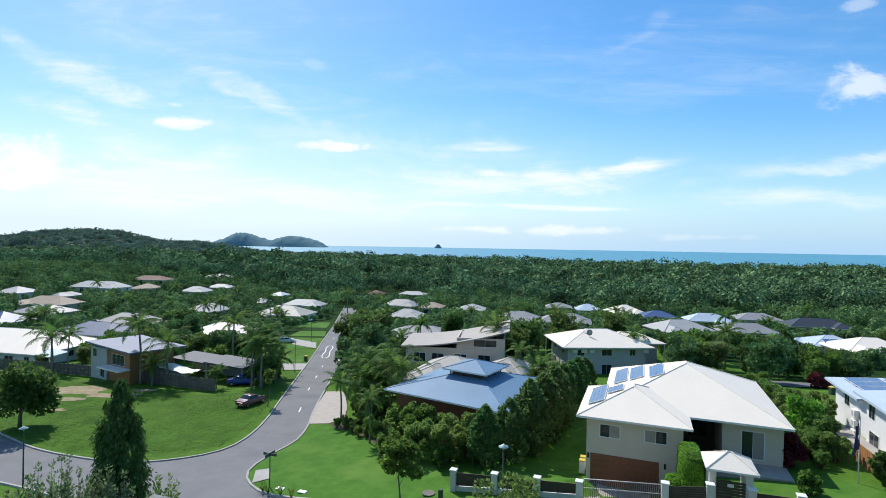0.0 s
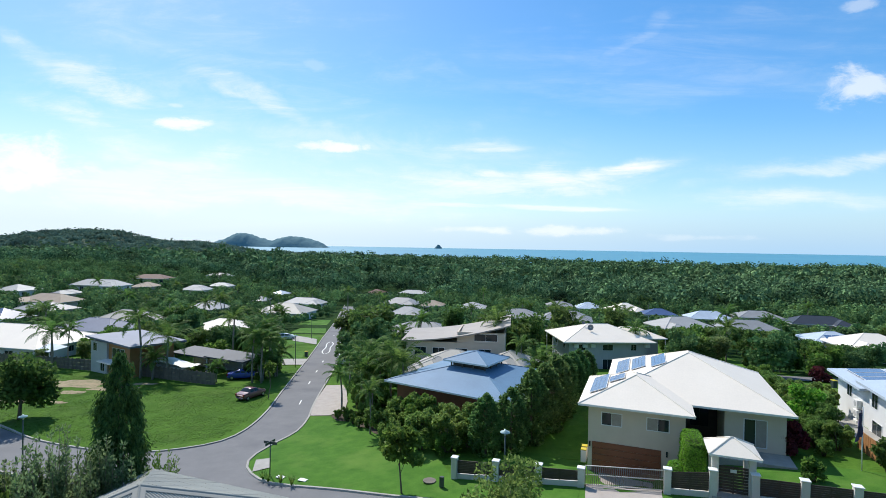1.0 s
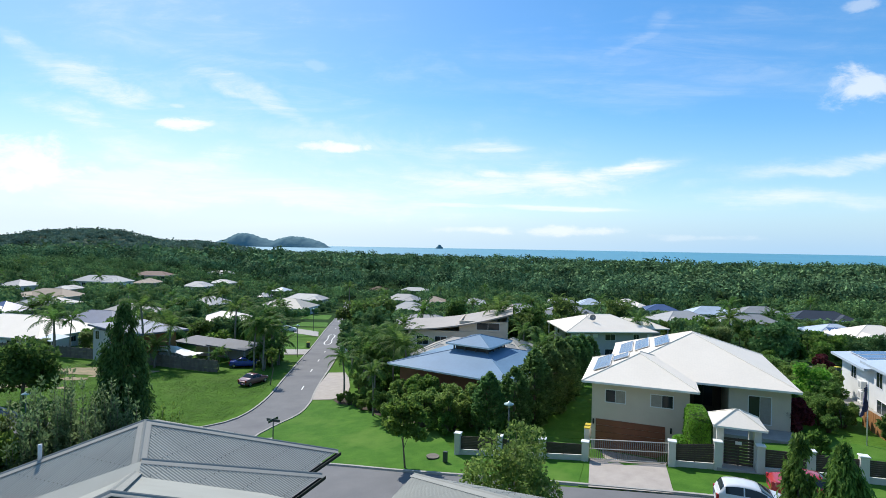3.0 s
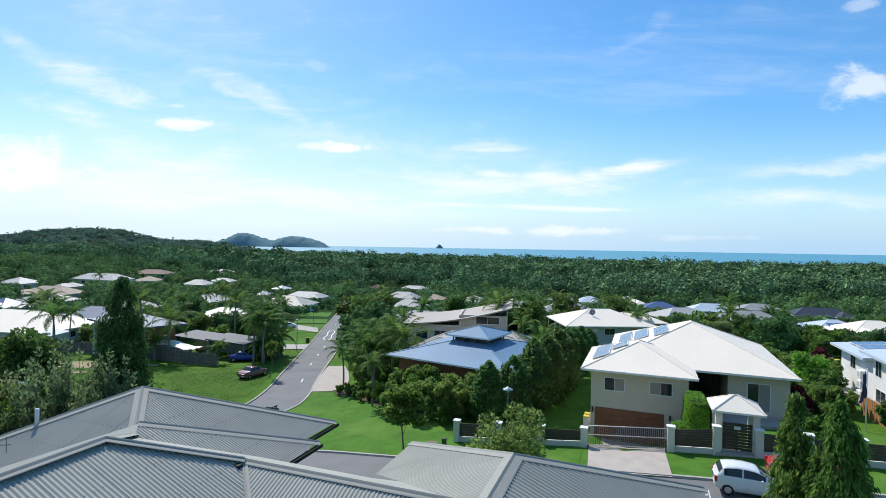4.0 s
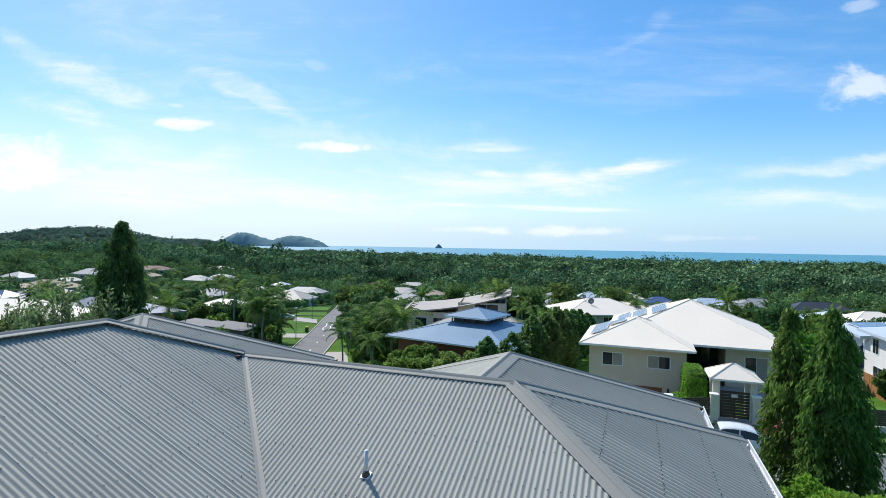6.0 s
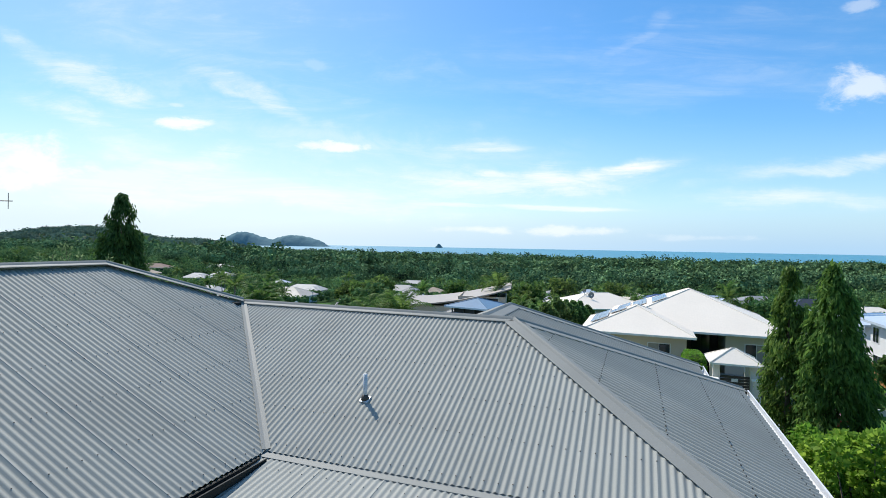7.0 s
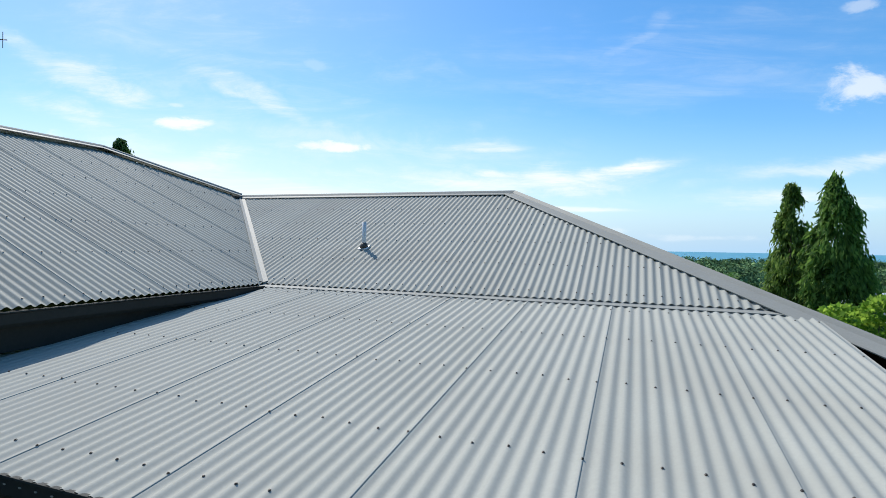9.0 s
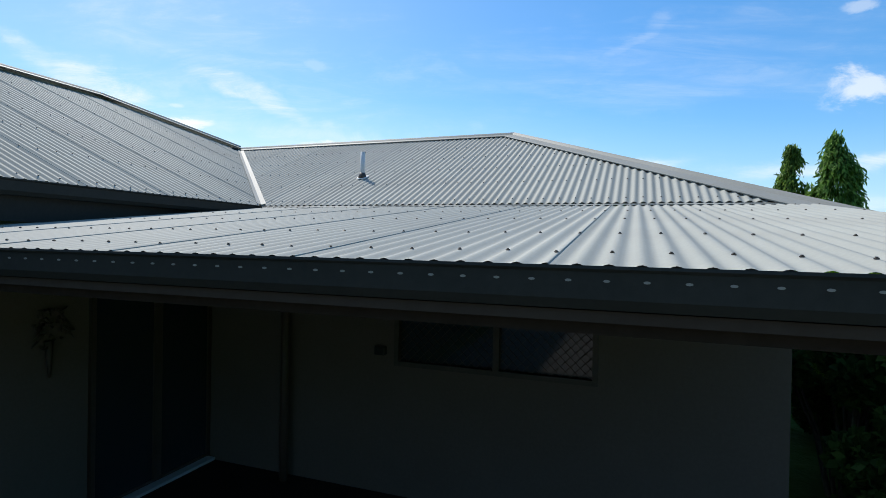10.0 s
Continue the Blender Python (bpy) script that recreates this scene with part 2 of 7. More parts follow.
M_LINE = surf("road_paint", (0.62, 0.62, 0.60), (0.75, 0.75, 0.73), 3, 0.7, 0, 20, 0.1)
M_MULCH = surf("dark_bark_mulch", (0.035, 0.026, 0.018), (0.085, 0.060, 0.040), 2.0, 0.95, 0, 30, 0.5)
M_EARTH = surf("worn_grassy_earth", (0.17, 0.165, 0.075), (0.36, 0.27, 0.17), 0.9, 0.95, 0, 9.0, 0.4, contrast=(0.38, 0.62))
M_IRON = surf("grey_painted_steel", (0.324, 0.328, 0.292), (0.374, 0.378, 0.338), 0.7, 0.70, 0.0, 60.0, 0.03, each=0.03, spec=0.10, c3=(0.318, 0.316, 0.280), c3scale=0.8, c3range=(0.5, 0.8))
M_CAP = surf("grey_flashing", (0.262, 0.263, 0.238), (0.308, 0.308, 0.278), 1.2, 0.62, 0.0, 60.0, 0.03, spec=0.18)
M_GUTTER = surf("dark_gutter", (0.021, 0.024, 0.022), (0.031, 0.034, 0.031), 2.0, 0.6, 0, 40, 0.04, spec=0.15)
M_PALEGUT = surf("pale_gutter", (0.60, 0.61, 0.62), (0.70, 0.71, 0.72), 2.0, 0.4, 0, 40, 0.04)
M_SCREW = surf("roof_screw", (0.05, 0.045, 0.04), (0.11, 0.085, 0.065), 30, 0.5, 0.3, 90, 0)
M_WHITEROOF = ribbed("white_sheet_roof", (0.85, 0.76, 0.64), 0.6, 0.2, vary=0.04, depth=0.012)
M_BLUEROOF = ribbed("blue_sheet_roof", (0.135, 0.235, 0.345), 0.55, 0.2)
M_GREYROOF = ribbed("grey_sheet_roof", (0.28, 0.28, 0.275), 0.5, 0.2)
M_PALEROOF = ribbed("pale_sheet_roof", (0.40, 0.395, 0.38), 0.6, 0.2)
M_BUFFROOF = ribbed("buff_tile_roof", (0.34, 0.27, 0.20), 0.7, 0.3)
M_TERRA = ribbed("terracotta_tile_roof", (0.125, 0.062, 0.048), 0.7, 0.3)
M_DARKROOF = ribbed("charcoal_sheet_roof", (0.05, 0.055, 0.065), 0.45, 0.2)
M_NAVYROOF = ribbed("navy_sheet_roof", (0.07, 0.11, 0.22), 0.4, 0.2)
M_RENDER = surf("beige_render", (0.565, 0.475, 0.370), (0.635, 0.540, 0.430), 0.8, 0.85, 0, 30, 0.08)
M_WHITEWALL = surf("white_render", (0.66, 0.66, 0.65), (0.74, 0.74, 0.73), 0.8, 0.85, 0, 30, 0.08)
M_GREYWALL = surf("grey_render", (0.40, 0.41, 0.41), (0.47, 0.48, 0.48), 0.8, 0.85, 0, 30, 0.08)
M_TRIM = surf("white_trim", (0.70, 0.70, 0.68), (0.78, 0.78, 0.76), 1.5, 0.6, 0, 30, 0.04)
M_BRICKRED = surf("red_timber", (0.17, 0.055, 0.025), (0.24, 0.08, 0.035), 1.2, 0.55, 0, 18, 0.1)
M_BROWN = surf("dark_brown_timber", (0.045, 0.032, 0.025), (0.075, 0.055, 0.042), 2.0, 0.6, 0, 25, 0.15)
M_WOOD = surf("weathered_fence_timber", (0.10, 0.085, 0.07), (0.17, 0.145, 0.12), 2.0, 0.8, 0, 18, 0.3, each=0.12)
M_CEDAR = surf("orange_cedar", (0.30, 0.14, 0.05), (0.40, 0.20, 0.08), 1.5, 0.6, 0, 20, 0.2)
M_GLASS = glass("dark_window_glass")
M_CURTAIN = surf("drawn_beige_curtain", (0.26, 0.23, 0.20), (0.34, 0.31, 0.27), 3.0, 0.6, 0, 20, 0.1)
M_ALU = surf("white_aluminium", (0.66, 0.66, 0.66), (0.74, 0.74, 0.74), 2, 0.4, 0.0, 40, 0.02)
M_BARK = surf("grey_brown_bark", (0.09, 0.07, 0.05), (0.20, 0.165, 0.125), 3.0, 0.9, 0, 22, 0.6)
M_PALMBARK = surf("palm_trunk", (0.19, 0.165, 0.135), (0.30, 0.27, 0.23), 2.0, 0.9, 0, 18, 0.5)
M_LEAF = leafy("mid_green_leaf", (0.072, 0.158, 0.030), (0.195, 0.325, 0.066), through_light=0.55)
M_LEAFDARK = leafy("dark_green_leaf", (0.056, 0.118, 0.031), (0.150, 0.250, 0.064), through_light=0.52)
M_LEAFLIGHT = leafy("yellow_green_leaf", (0.095, 0.270, 0.030), (0.300, 0.520, 0.075), through_light=0.6)
M_LEAFOLIVE = leafy("olive_leaf", (0.11, 0.17, 0.055), (0.25, 0.33, 0.125), through_light=0.5)
M_LEAFRED = leafy("dark_red_leaf", (0.07, 0.014, 0.02), (0.19, 0.04, 0.045))
M_HEDGE = leafy("clipped_hedge_leaf", (0.095, 0.300, 0.026), (0.210, 0.480, 0.060), through_light=0.45)
M_PALM = leafy("palm_frond", (0.052, 0.135, 0.030), (0.165, 0.285, 0.070), rough=0.6, through_light=0.5, spec=0.12)
# forest leaf greyed and blued, so aerial haze is part of its colour
M_FOREST = leafy("forest_leaf", (0.040, 0.084, 0.040), (0.168, 0.268, 0.118), rough=0.9, through_light=0.10, patch_scale=0.075, patch_range=(0.28, 1.80), spec=0.03)
# far woods: a lighter copy of the forest leaf, sunlight put into its colour
M_FORESTFAR = leafy("sunlit_forest_leaf", (0.052, 0.104, 0.046), (0.182, 0.282, 0.120), rough=0.9, through_light=0.10, patch_scale=0.035, patch_range=(0.35, 1.75), spec=0.03)
# hill leaves are paled and blued: aerial haze is mixed into the colour
M_HAZYHILLLEAF = leafy("hazy_hill_wood_leaf", (0.105, 0.170, 0.130), (0.140, 0.210, 0.160), rough=0.9, through_light=0.25, patch_scale=0.02, patch_range=(0.7, 1.35), spec=0.03)
M_LEAFPALE = leafy("grey_green_feathery_leaf", (0.105, 0.175, 0.075), (0.225, 0.315, 0.145), through_light=0.6)
M_LEAFEVER = leafy("evergreen_leaf", (0.080, 0.170, 0.055), (0.200, 0.335, 0.105), through_light=0.55)
M_LEAFMAST = leafy("mast_tree_leaf", (0.045, 0.128, 0.028), (0.200, 0.350, 0.075), through_light=0.52)
M_LEAFMAST2 = leafy("dark_mast_tree_leaf", (0.028, 0.076, 0.020), (0.106, 0.192, 0.050), through_light=0.34)
# the extra blue in this leaf colour stands for distance haze
M_LEAFTOWN = leafy("garden_tree_leaf", (0.056, 0.130, 0.052), (0.158, 0.275, 0.098), rough=0.9, through_light=0.28, patch_scale=0.10, patch_range=(0.5, 1.7), spec=0.04)
M_FARHILL = surf("far_wooded_hill", (0.035, 0.070, 0.035), (0.055, 0.095, 0.045), 0.012, 0.95, 0, 0.05, 0.8, bumpdist=12)
# sea haze is mixed into this blue-green headland colour
M_ISLAND = surf("hazy_headland", (0.095, 0.180, 0.215), (0.130, 0.220, 0.240), 0.008, 0.95, 0, 0.04, 0.6, bumpdist=10, spec=0.05)
M_SEA = surf("sea", (0.060, 0.235, 0.325), (0.080, 0.280, 0.370), 0.002, 0.55, 0, 0.02, 0.25, bumpdist=1.0, spec=0.35)


# ---- mesh helpers ----
def mesh(name, verts, faces, mats, smooth=False, slots=None, uv=None):
    me = bpy.data.meshes.new(name)
    me.from_pydata([tuple(v) for v in verts], [], [tuple(f) for f in faces])
    for m in (mats if isinstance(mats, (list, tuple)) else [mats]):
        me.materials.append(m)
    if slots is not None:
        me.polygons.foreach_set("material_index", slots)
    if smooth:
        me.polygons.foreach_set("use_smooth", [True] * len(me.polygons))
    if uv is not None:
        la = me.uv_layers.new(name="UVMap")
        la.data.foreach_set("uv", [c for f in faces for i in f for c in uv[i]])
    me.update()
    return me


def thing(name, label, category, m=None, group="", kind="", data=None):
    ob = tagged(new(name, data), label, category, group, kind)
    if m is not None:
        ob.matrix_world = m
    return ob


def sub(name, me, parent, label="", m=None):
    ob = new(name, me)
    ob.parent = parent
    if m is not None:
        ob.matrix_basis = m
    if label:
        tagged(ob, label)
    return ob


def from_bm(name, bm, mats, smooth=False):
    bmesh.ops.recalc_face_normals(bm, faces=bm.faces)
    me = bpy.data.meshes.new(name)
    bm.to_mesh(me)
    bm.free()
    for m in (mats if isinstance(mats, (list, tuple)) else [mats]):
        me.materials.append(m)
    if smooth:
        me.polygons.foreach_set("use_smooth", [True] * len(me.polygons))
    return me


def bm_box(bm, lo, hi, bevel=0.0, m=None):
    lo, hi = Vector(lo), Vector(hi)
    r = bmesh.ops.create_cube(bm, size=1.0)
    vs = r["verts"]
    for v in vs:
        v.co = Vector(((lo[i] + hi[i]) / 2 + v.co[i] * (hi[i] - lo[i]) for i in range(3)))
        if m is not None:
            v.co = m @ v.co
    if bevel:
        es = list({e for v in vs for e in v.link_edges})
        bmesh.ops.bevel(bm, geom=es, offset=bevel, segments=1, affect="EDGES")


def box(name, lo, hi, mat, parent, bevel=0.0, label="", m=None):
    bm = bmesh.new()
    bm_box(bm, lo, hi, bevel)
    return sub(name, from_bm(name, bm, mat), parent, label, m)


def bm_tube(bm, pts, radii, sides=8, caps=True):
    rings = []
    n = len(pts)
    for i, p in enumerate(pts):
        a = Vector(pts[max(0, i - 1)])
        b = Vector(pts[min(n - 1, i + 1)])
        d = (b - a).normalized()
        u = d.orthogonal().normalized() if abs(d.z) < 0.99 else Vector((1, 0, 0))
        w = d.cross(u).normalized()
        u = w.cross(d).normalized()
        r = radii[i] if isinstance(radii, (list, tuple)) else radii
        rings.append([bm.verts.new(Vector(p) + r * (math.cos(k * 2 * math.pi / sides) * u + math.sin(k * 2 * math.pi / sides) * w)) for k in range(sides)])
    for q, s in zip(rings, rings[1:]):
        for k in range(sides):
            bm.faces.new((q[k], q[(k + 1) % sides], s[(k + 1) % sides], s[k]))
    if caps:
        bm.faces.new(rings[0][::-1])
        bm.faces.new(rings[-1])


def tube(name, pts, radii, mat, parent, sides=8, label="", smooth=True):
    bm = bmesh.new()
    bm_tube(bm, pts, radii, sides)
    return sub(name, from_bm(name, bm, mat, smooth), parent, label)


def bm_extrude(bm, profile, a, b, side, upv=Vector((0, 0, 1)), closed=True):
    """Sweep a profile of (side, up) pairs from a to b."""
    a, b = Vector(a), Vector(b)
    ra = [bm.verts.new(a + side * p[0] + upv * p[1]) for p in profile]
    rb = [bm.verts.new(b + side * p[0] + upv * p[1]) for p in profile]
    n = len(profile)
    for i in range(n if closed else n - 1):
        j = (i + 1) % n
        bm.faces.new((ra[i], ra[j], rb[j], rb[i]))
    if closed:
        bm.faces.new(ra[::-1])
        bm.faces.new(rb)


def turn(x, y, z, yaw=0.0):
    return Matrix.Translation((x, y, z)) @ Matrix.Rotation(radians(yaw), 4, "Z")


HOUSE_YAW = -20.0
HOUSE = turn(0, 0, 0, HOUSE_YAW)


def plan(xh, yh):
    """Street axes to world axes."""
    v = HOUSE @ Vector((xh, yh, 0))
    return v.x, v.y


# ---- ground ----
def ease(a, b, x):
    t = min(1.0, max(0.0, (x - a) / (b - a)))
    return t * t * (3 - 2 * t)


# below y = 0 an added, unseen rise keeps sky light off the veranda
FALL = ((-120, 46), (-30, 12), (0, 4.6), (47, 1.9), (70, 0.4), (100, -2.4), (131, -4.0), (180, -7.5), (260, -11.0), (360, -14.0), (500, -16.0), (700, -17.5), (1500, -18.0))


def ground_z(x, y):
    """The hillside that falls from the hilltop street to the coastal flat, with an unseen rise added behind the house.
    """
    z = FALL[-1][1] if y > 0 else FALL[0][1]
    for (a, va), (b, vb) in zip(FALL, FALL[1:]):
        if a <= y <= b:
            z = va + (vb - va) * (y - a) / (b - a)
    z += 2.1 * math.tanh(x / 21) * (1 - ease(45, 105, y))
    z += 0.10 * min(120, max(0, -x - 85)) * ease(100, 260, y) * (1 - ease(500, 900, y))
    z -= 1.7 * math.exp(-((x - 14.5) / 8.0) ** 2 - ((y - 45.0) / 4.6) ** 2)
    xh, yh = x * 0.93969 - y * 0.34202, x * 0.34202 + y * 0.93969
    z += (1.95 - z) * (1 - ease(2.6, 3.9, abs(xh + 0.3))) * ease(37.4, 42.0, yh) * (1 - ease(44.5, 46.5, yh))
    z += (8.55 - z) * (1 - ease(15.5, 22, yh)) * (1 - ease(10, 25, abs(xh + 5)))
    return z


def coast(x):
    """How far out the shore lies."""
    return 1250 - 0.50 * x if x < 600 else 950


def axis_steps(lo, hi, fine_lo, fine_hi, step, grow=1.25):
    out = list(np.arange(fine_lo, fine_hi + step / 2, step))
    s, v = step, fine_hi
    while v < hi:
        s *= grow
        v = min(hi, v + s)
        out.append(v)
    s, v = step, fine_lo
    while v > lo:
        s *= grow
        v = max(lo, v - s)
        out.insert(0, v)
    return out


xs = axis_steps(-3200, 3200, -90, 60, 2.0)
ys = axis_steps(-300, 4900, -20, 140, 2.0)


def land_z(x, y):
    c = coast(x)
    return ground_z(x, y) - 14 * ease(c, c + 60, y)


verts = [(x, y, land_z(x, y)) for y in ys for x in xs]
nx = len(xs)
faces = [(j * nx + i, j * nx + i + 1, (j + 1) * nx + i + 1, (j + 1) * nx + i) for j in range(len(ys) - 1) for i in range(nx - 1)]
slots = [0 if (-90 < xs[f[0] % nx] < 60 and -20 < ys[f[0] // nx] < 140) else 1 for f in faces]
thing("ground", "grassy hillside falling to a wooded coastal flat, unseen rise added behind", "ground", kind="structure", data=mesh("ground", verts, faces, [M_GRASS, M_UNDER], True, slots))

thing("water", "calm turquoise tropical sea reaching the horizon", "sea", kind="structure",
      data=mesh("water", [(x, y, -19.0) for y in np.linspace(500, 4930, 12) for x in np.linspace(-4600, 4600, 12)],
                [(j * 12 + i, j * 12 + i + 1, (j + 1) * 12 + i + 1, (j + 1) * 12 + i) for j in range(11) for i in range(11)], M_SEA))


def smooth_line(pts, n):
    """Catmull-Rom through the points, n samples evenly by chord."""
    P = [Vector(p) for p in pts]
    P = [2 * P[0] - P[1]] + P + [2 * P[-1] - P[-2]]
    fine = []
    for i in range(1, len(P) - 2):
        for k in range(16):
            t = k / 16
            a, b, c, d = P[i - 1:i + 3]
            fine.append(0.5 * ((2 * b) + (c - a) * t + (2 * a - 5 * b + 4 * c - d) * t * t + (3 * b - 3 * c + d - a) * t ** 3))
    fine.append(P[-2])
    L = [0]
    for p, q in zip(fine, fine[1:]):
        L.append(L[-1] + (q - p).length)
    out, j = [], 0
    for k in range(n):
        s = L[-1] * k / (n - 1)
        while j < len(L) - 2 and L[j + 1] < s:
            j += 1
        f = (s - L[j]) / max(1e-6, L[j + 1] - L[j])
        out.append(fine[j].lerp(fine[j + 1], f))
    return out


def drape(name, left, right, lift, mat, across=8):
    v, f = [], []
    for a, b in zip(left, right):
        for k in range(across + 1):
            p = a.lerp(b, k / across)
            v.append((p.x, p.y, ground_z(p.x, p.y) + lift))
    w = across + 1
    for j in range(len(left) - 1):
        for k in range(across):
            f.append((j * w + k, j * w + k + 1, (j + 1) * w + k + 1, (j + 1) * w + k))
    return mesh(name, v, f, mat)


def H(*pts):
    return [plan(*p) for p in pts]


# the street that runs down to the bush, and the cross street
LEFT_KERB = [(-48.0, 262), (-38.3, 193), (-28.8, 126.3), (-24.5, 94), (-21.8, 72.7), (-20.6, 62.4), (-20.6, 55.3), (-22.0, 51.7), (-25.5, 49.7), (-29.0, 49.2), (-33.6, 50.2), (-40.8, 53.0), (-50.0, 58.5), (-75.0, 72.0)]
RIGHT_KERB = [(-41.5, 262), (-32.3, 190), (-21.6, 119), (-17.8, 86.4), (-15.7, 65.5), (-14.9, 59.7), (-14.8, 54.5), (-16.0, 50.7), (-16.8, 47.1), (-16.2, 44.4), (-14.4, 41.9), (-12.6, 40.6), (-7.6, 38.8), (-3.3, 36.9), (0.6, 35.3), (5.2, 33.4), (20.0, 27.6), (50.0, 16.5)]
left = smooth_line(LEFT_KERB, 160)
right = smooth_line(RIGHT_KERB, 170)
mainL = smooth_line(LEFT_KERB[:11], 90)
mainR = smooth_line(RIGHT_KERB[:12], 90)
road = thing("road", "grey asphalt street curving down the hill", "road", kind="structure", data=drape("road", mainL, mainR, 0.035, M_ASPHALT))
cross_far = [Vector(p) for p in H((-120, 35.7), (-60, 35.7), (-46, 35.6), (-40, 34.6), (-33, 33.9), (-26, 33.5), (-15, 33.2), (-6, 32.7), (10, 32.7), (60, 32.7))]
cross_near = [Vector(p) for p in H((-120, 29), (-60, 29), (-46, 28.9), (-40, 28.3), (-33, 27.6), (-26, 26.9), (-15, 26.6), (-6, 26.2), (10, 26.2), (60, 26.2))]
thing("road", "grey asphalt cross street along the hilltop", "road", kind="structure",
      data=drape("road", smooth_line([tuple(p) for p in cross_far], 110), smooth_line([tuple(p) for p in cross_near], 110), 0.03, M_ASPHALT))


def kerb(pts, label, w=0.24, h=0.15):
    v, f = [], []
    n = len(pts)
    for i, p in enumerate(pts):
        d = (pts[min(n - 1, i + 1)] - pts[max(0, i - 1)]).normalized()
        s = Vector((-d.y, d.x))
        for o, z in ((-w / 2, 0.0), (-w / 2 + 0.05, h), (w / 2, h), (w / 2, 0.0)):
            q = p + s * o
            v.append((q.x, q.y, ground_z(p.x, p.y) + z))
    for i in range(n - 1):
        for k in range(3):
            f.append((i * 4 + k, i * 4 + k + 1, (i + 1) * 4 + k + 1, (i + 1) * 4 + k))
    return thing("kerb", label, "kerb", kind="structure", data=mesh("kerb", v, f, M_CONC))


kerb(left, "pale concrete kerb round the vacant lot")
kerb(right, "pale concrete kerb round the mown lawn")
kerb(smooth_line([tuple(p) for p in cross_near], 80), "pale concrete kerb below the near houses")


def patch_of(name, label, category, poly, mat, lift, step=1.5):
    """A draped ground patch inside a polygon."""
    bm = bmesh.new()
    vs = [bm.verts.new((p[0], p[1], 0)) for p in poly]
    bm.faces.new(vs)
    x0, x1 = min(p[0] for p in poly), max(p[0] for p in poly)
    y0, y1 = min(p[1] for p in poly), max(p[1] for p in poly)
    for ax, lo, hi in ((0, x0, x1), (1, y0, y1)):
        c = lo + step
        while c < hi:
            co, no = [0, 0, 0], [0, 0, 0]
            co[ax], no[ax] = c, 1
            bmesh.ops.bisect_plane(bm, geom=bm.verts[:] + bm.edges[:] + bm.faces[:], plane_co=co, plane_no=no)
            c += step
    for v in bm.verts:
        v.co.z = ground_z(v.co.x, v.co.y) + lift
    bmesh.ops.recalc_face_normals(bm, faces=bm.faces)
    return thing(name, label, category, kind="structure", data=from_bm(name, bm, mat))


patch_of("road", "grey asphalt junction of the two streets", "road", [(-75.0, 71.5), (-50.0, 58.2), (-40.8, 52.8), (-33.6, 50.0), (-29.0, 48.9), (-24.0, 49.0), (-19.0, 49.0), (-17.0, 47.1), (-16.3, 44.4), (-14.5, 41.9), (-12.6, 40.5), (-7.6, 38.7), (-3.3, 36.8), (0.6, 35.2), (5.2, 33.3), (4.0, 31.4), (-4.5, 34.6), (-20.0, 40.5), (-44.0, 51.5), (-72.0, 62.0)], M_ASPHALT, 0.032)
# mown corner lawn in front of the blue-roofed house
lawn_edge = [tuple(p) for p in smooth_line(RIGHT_KERB[4:16], 40)]
patch_of("lawn", "bright green mown corner lawn", "lawn", lawn_edge + [plan(-3.22, 33.2), plan(-3.22, 37.5), plan(-12.4, 37.3), (-1.0, 47.5), (-4.5, 55.5), (-9.0, 58.5)], M_LAWN, 0.07)
patch_of("lawn", "bright green mown verge along the fence", "lawn", H((-3.2, 32.85), (-3.2, 37.3), (30, 37.3), (30, 32.85)), M_LAWN, 0.065)
patch_of("lawn", "green lawn inside the fenced garden", "lawn", H((-11.5, 37.8), (20, 37.8), (20, 45), (-2, 47), (-5, 56), (-11, 54)), M_LAWN, 0.06)
for k, (a, b, c) in enumerate(((-28.0, 104, 5.5), (-31.2, 128, 8), (-34.0, 150, 7), (-39.0, 178, 9))):
    patch_of("lawn", "mown green verge beside the street", "lawn", [(a - 7, b - c), (a + 2.6 - c * 0.13 + (0.9 if k else 0), b - c), (a - 0.2, b + c), (a - 8, b + c)][::1], M_LAWN, 0.055, 3.0)
for k, (ex, ey, ew, eh) in enumerate(((-52.5, 76.0, 5.6, 2.2), (-45.6, 73.6, 3.4, 1.3), (-57.5, 71.2, 3.0, 1.1), (-50.0, 71.2, 2.2, 0.8), (-60.0, 78.0, 4.0, 1.0), (-43.0, 76.6, 1.8, 0.7), (-55.0, 66.8, 2.6, 1.0), (-48.6, 66.2, 1.6, 0.6))):
    ring = []
    for q in range(44):
        an = 2 * math.pi * q / 44
        r = 1 + 0.55 * noise.noise(Vector((math.cos(an) * 1.6, math.sin(an) * 1.6, k * 7.0))) + 0.30 * noise.noise(Vector((math.cos(an) * 5, math.sin(an) * 5, k * 3.0)))
        ring.append((ex + ew * r * math.cos(an), ey + eh * r * math.sin(an)))
    patch_of("bare_earth", "worn tan earth on the vacant lot", "bare ground", ring, M_EARTH, 0.03)
patch_of("garden_bed", "dark mulched garden bed beside the lawn", "garden bed", [(-12.4, 59.8), (-11.4, 57.9), (-9.6, 57.0), (-8.6, 55.0), (-7.4, 54.4), (-6.6, 52.4), (-5.0, 51.0), (-3.6, 49.0), (-1.5, 47.8), (-1.0, 50.2), (-4.5, 55.5), (-8.6, 61.0), (-11.8, 61.6)], M_MULCH, 0.10)
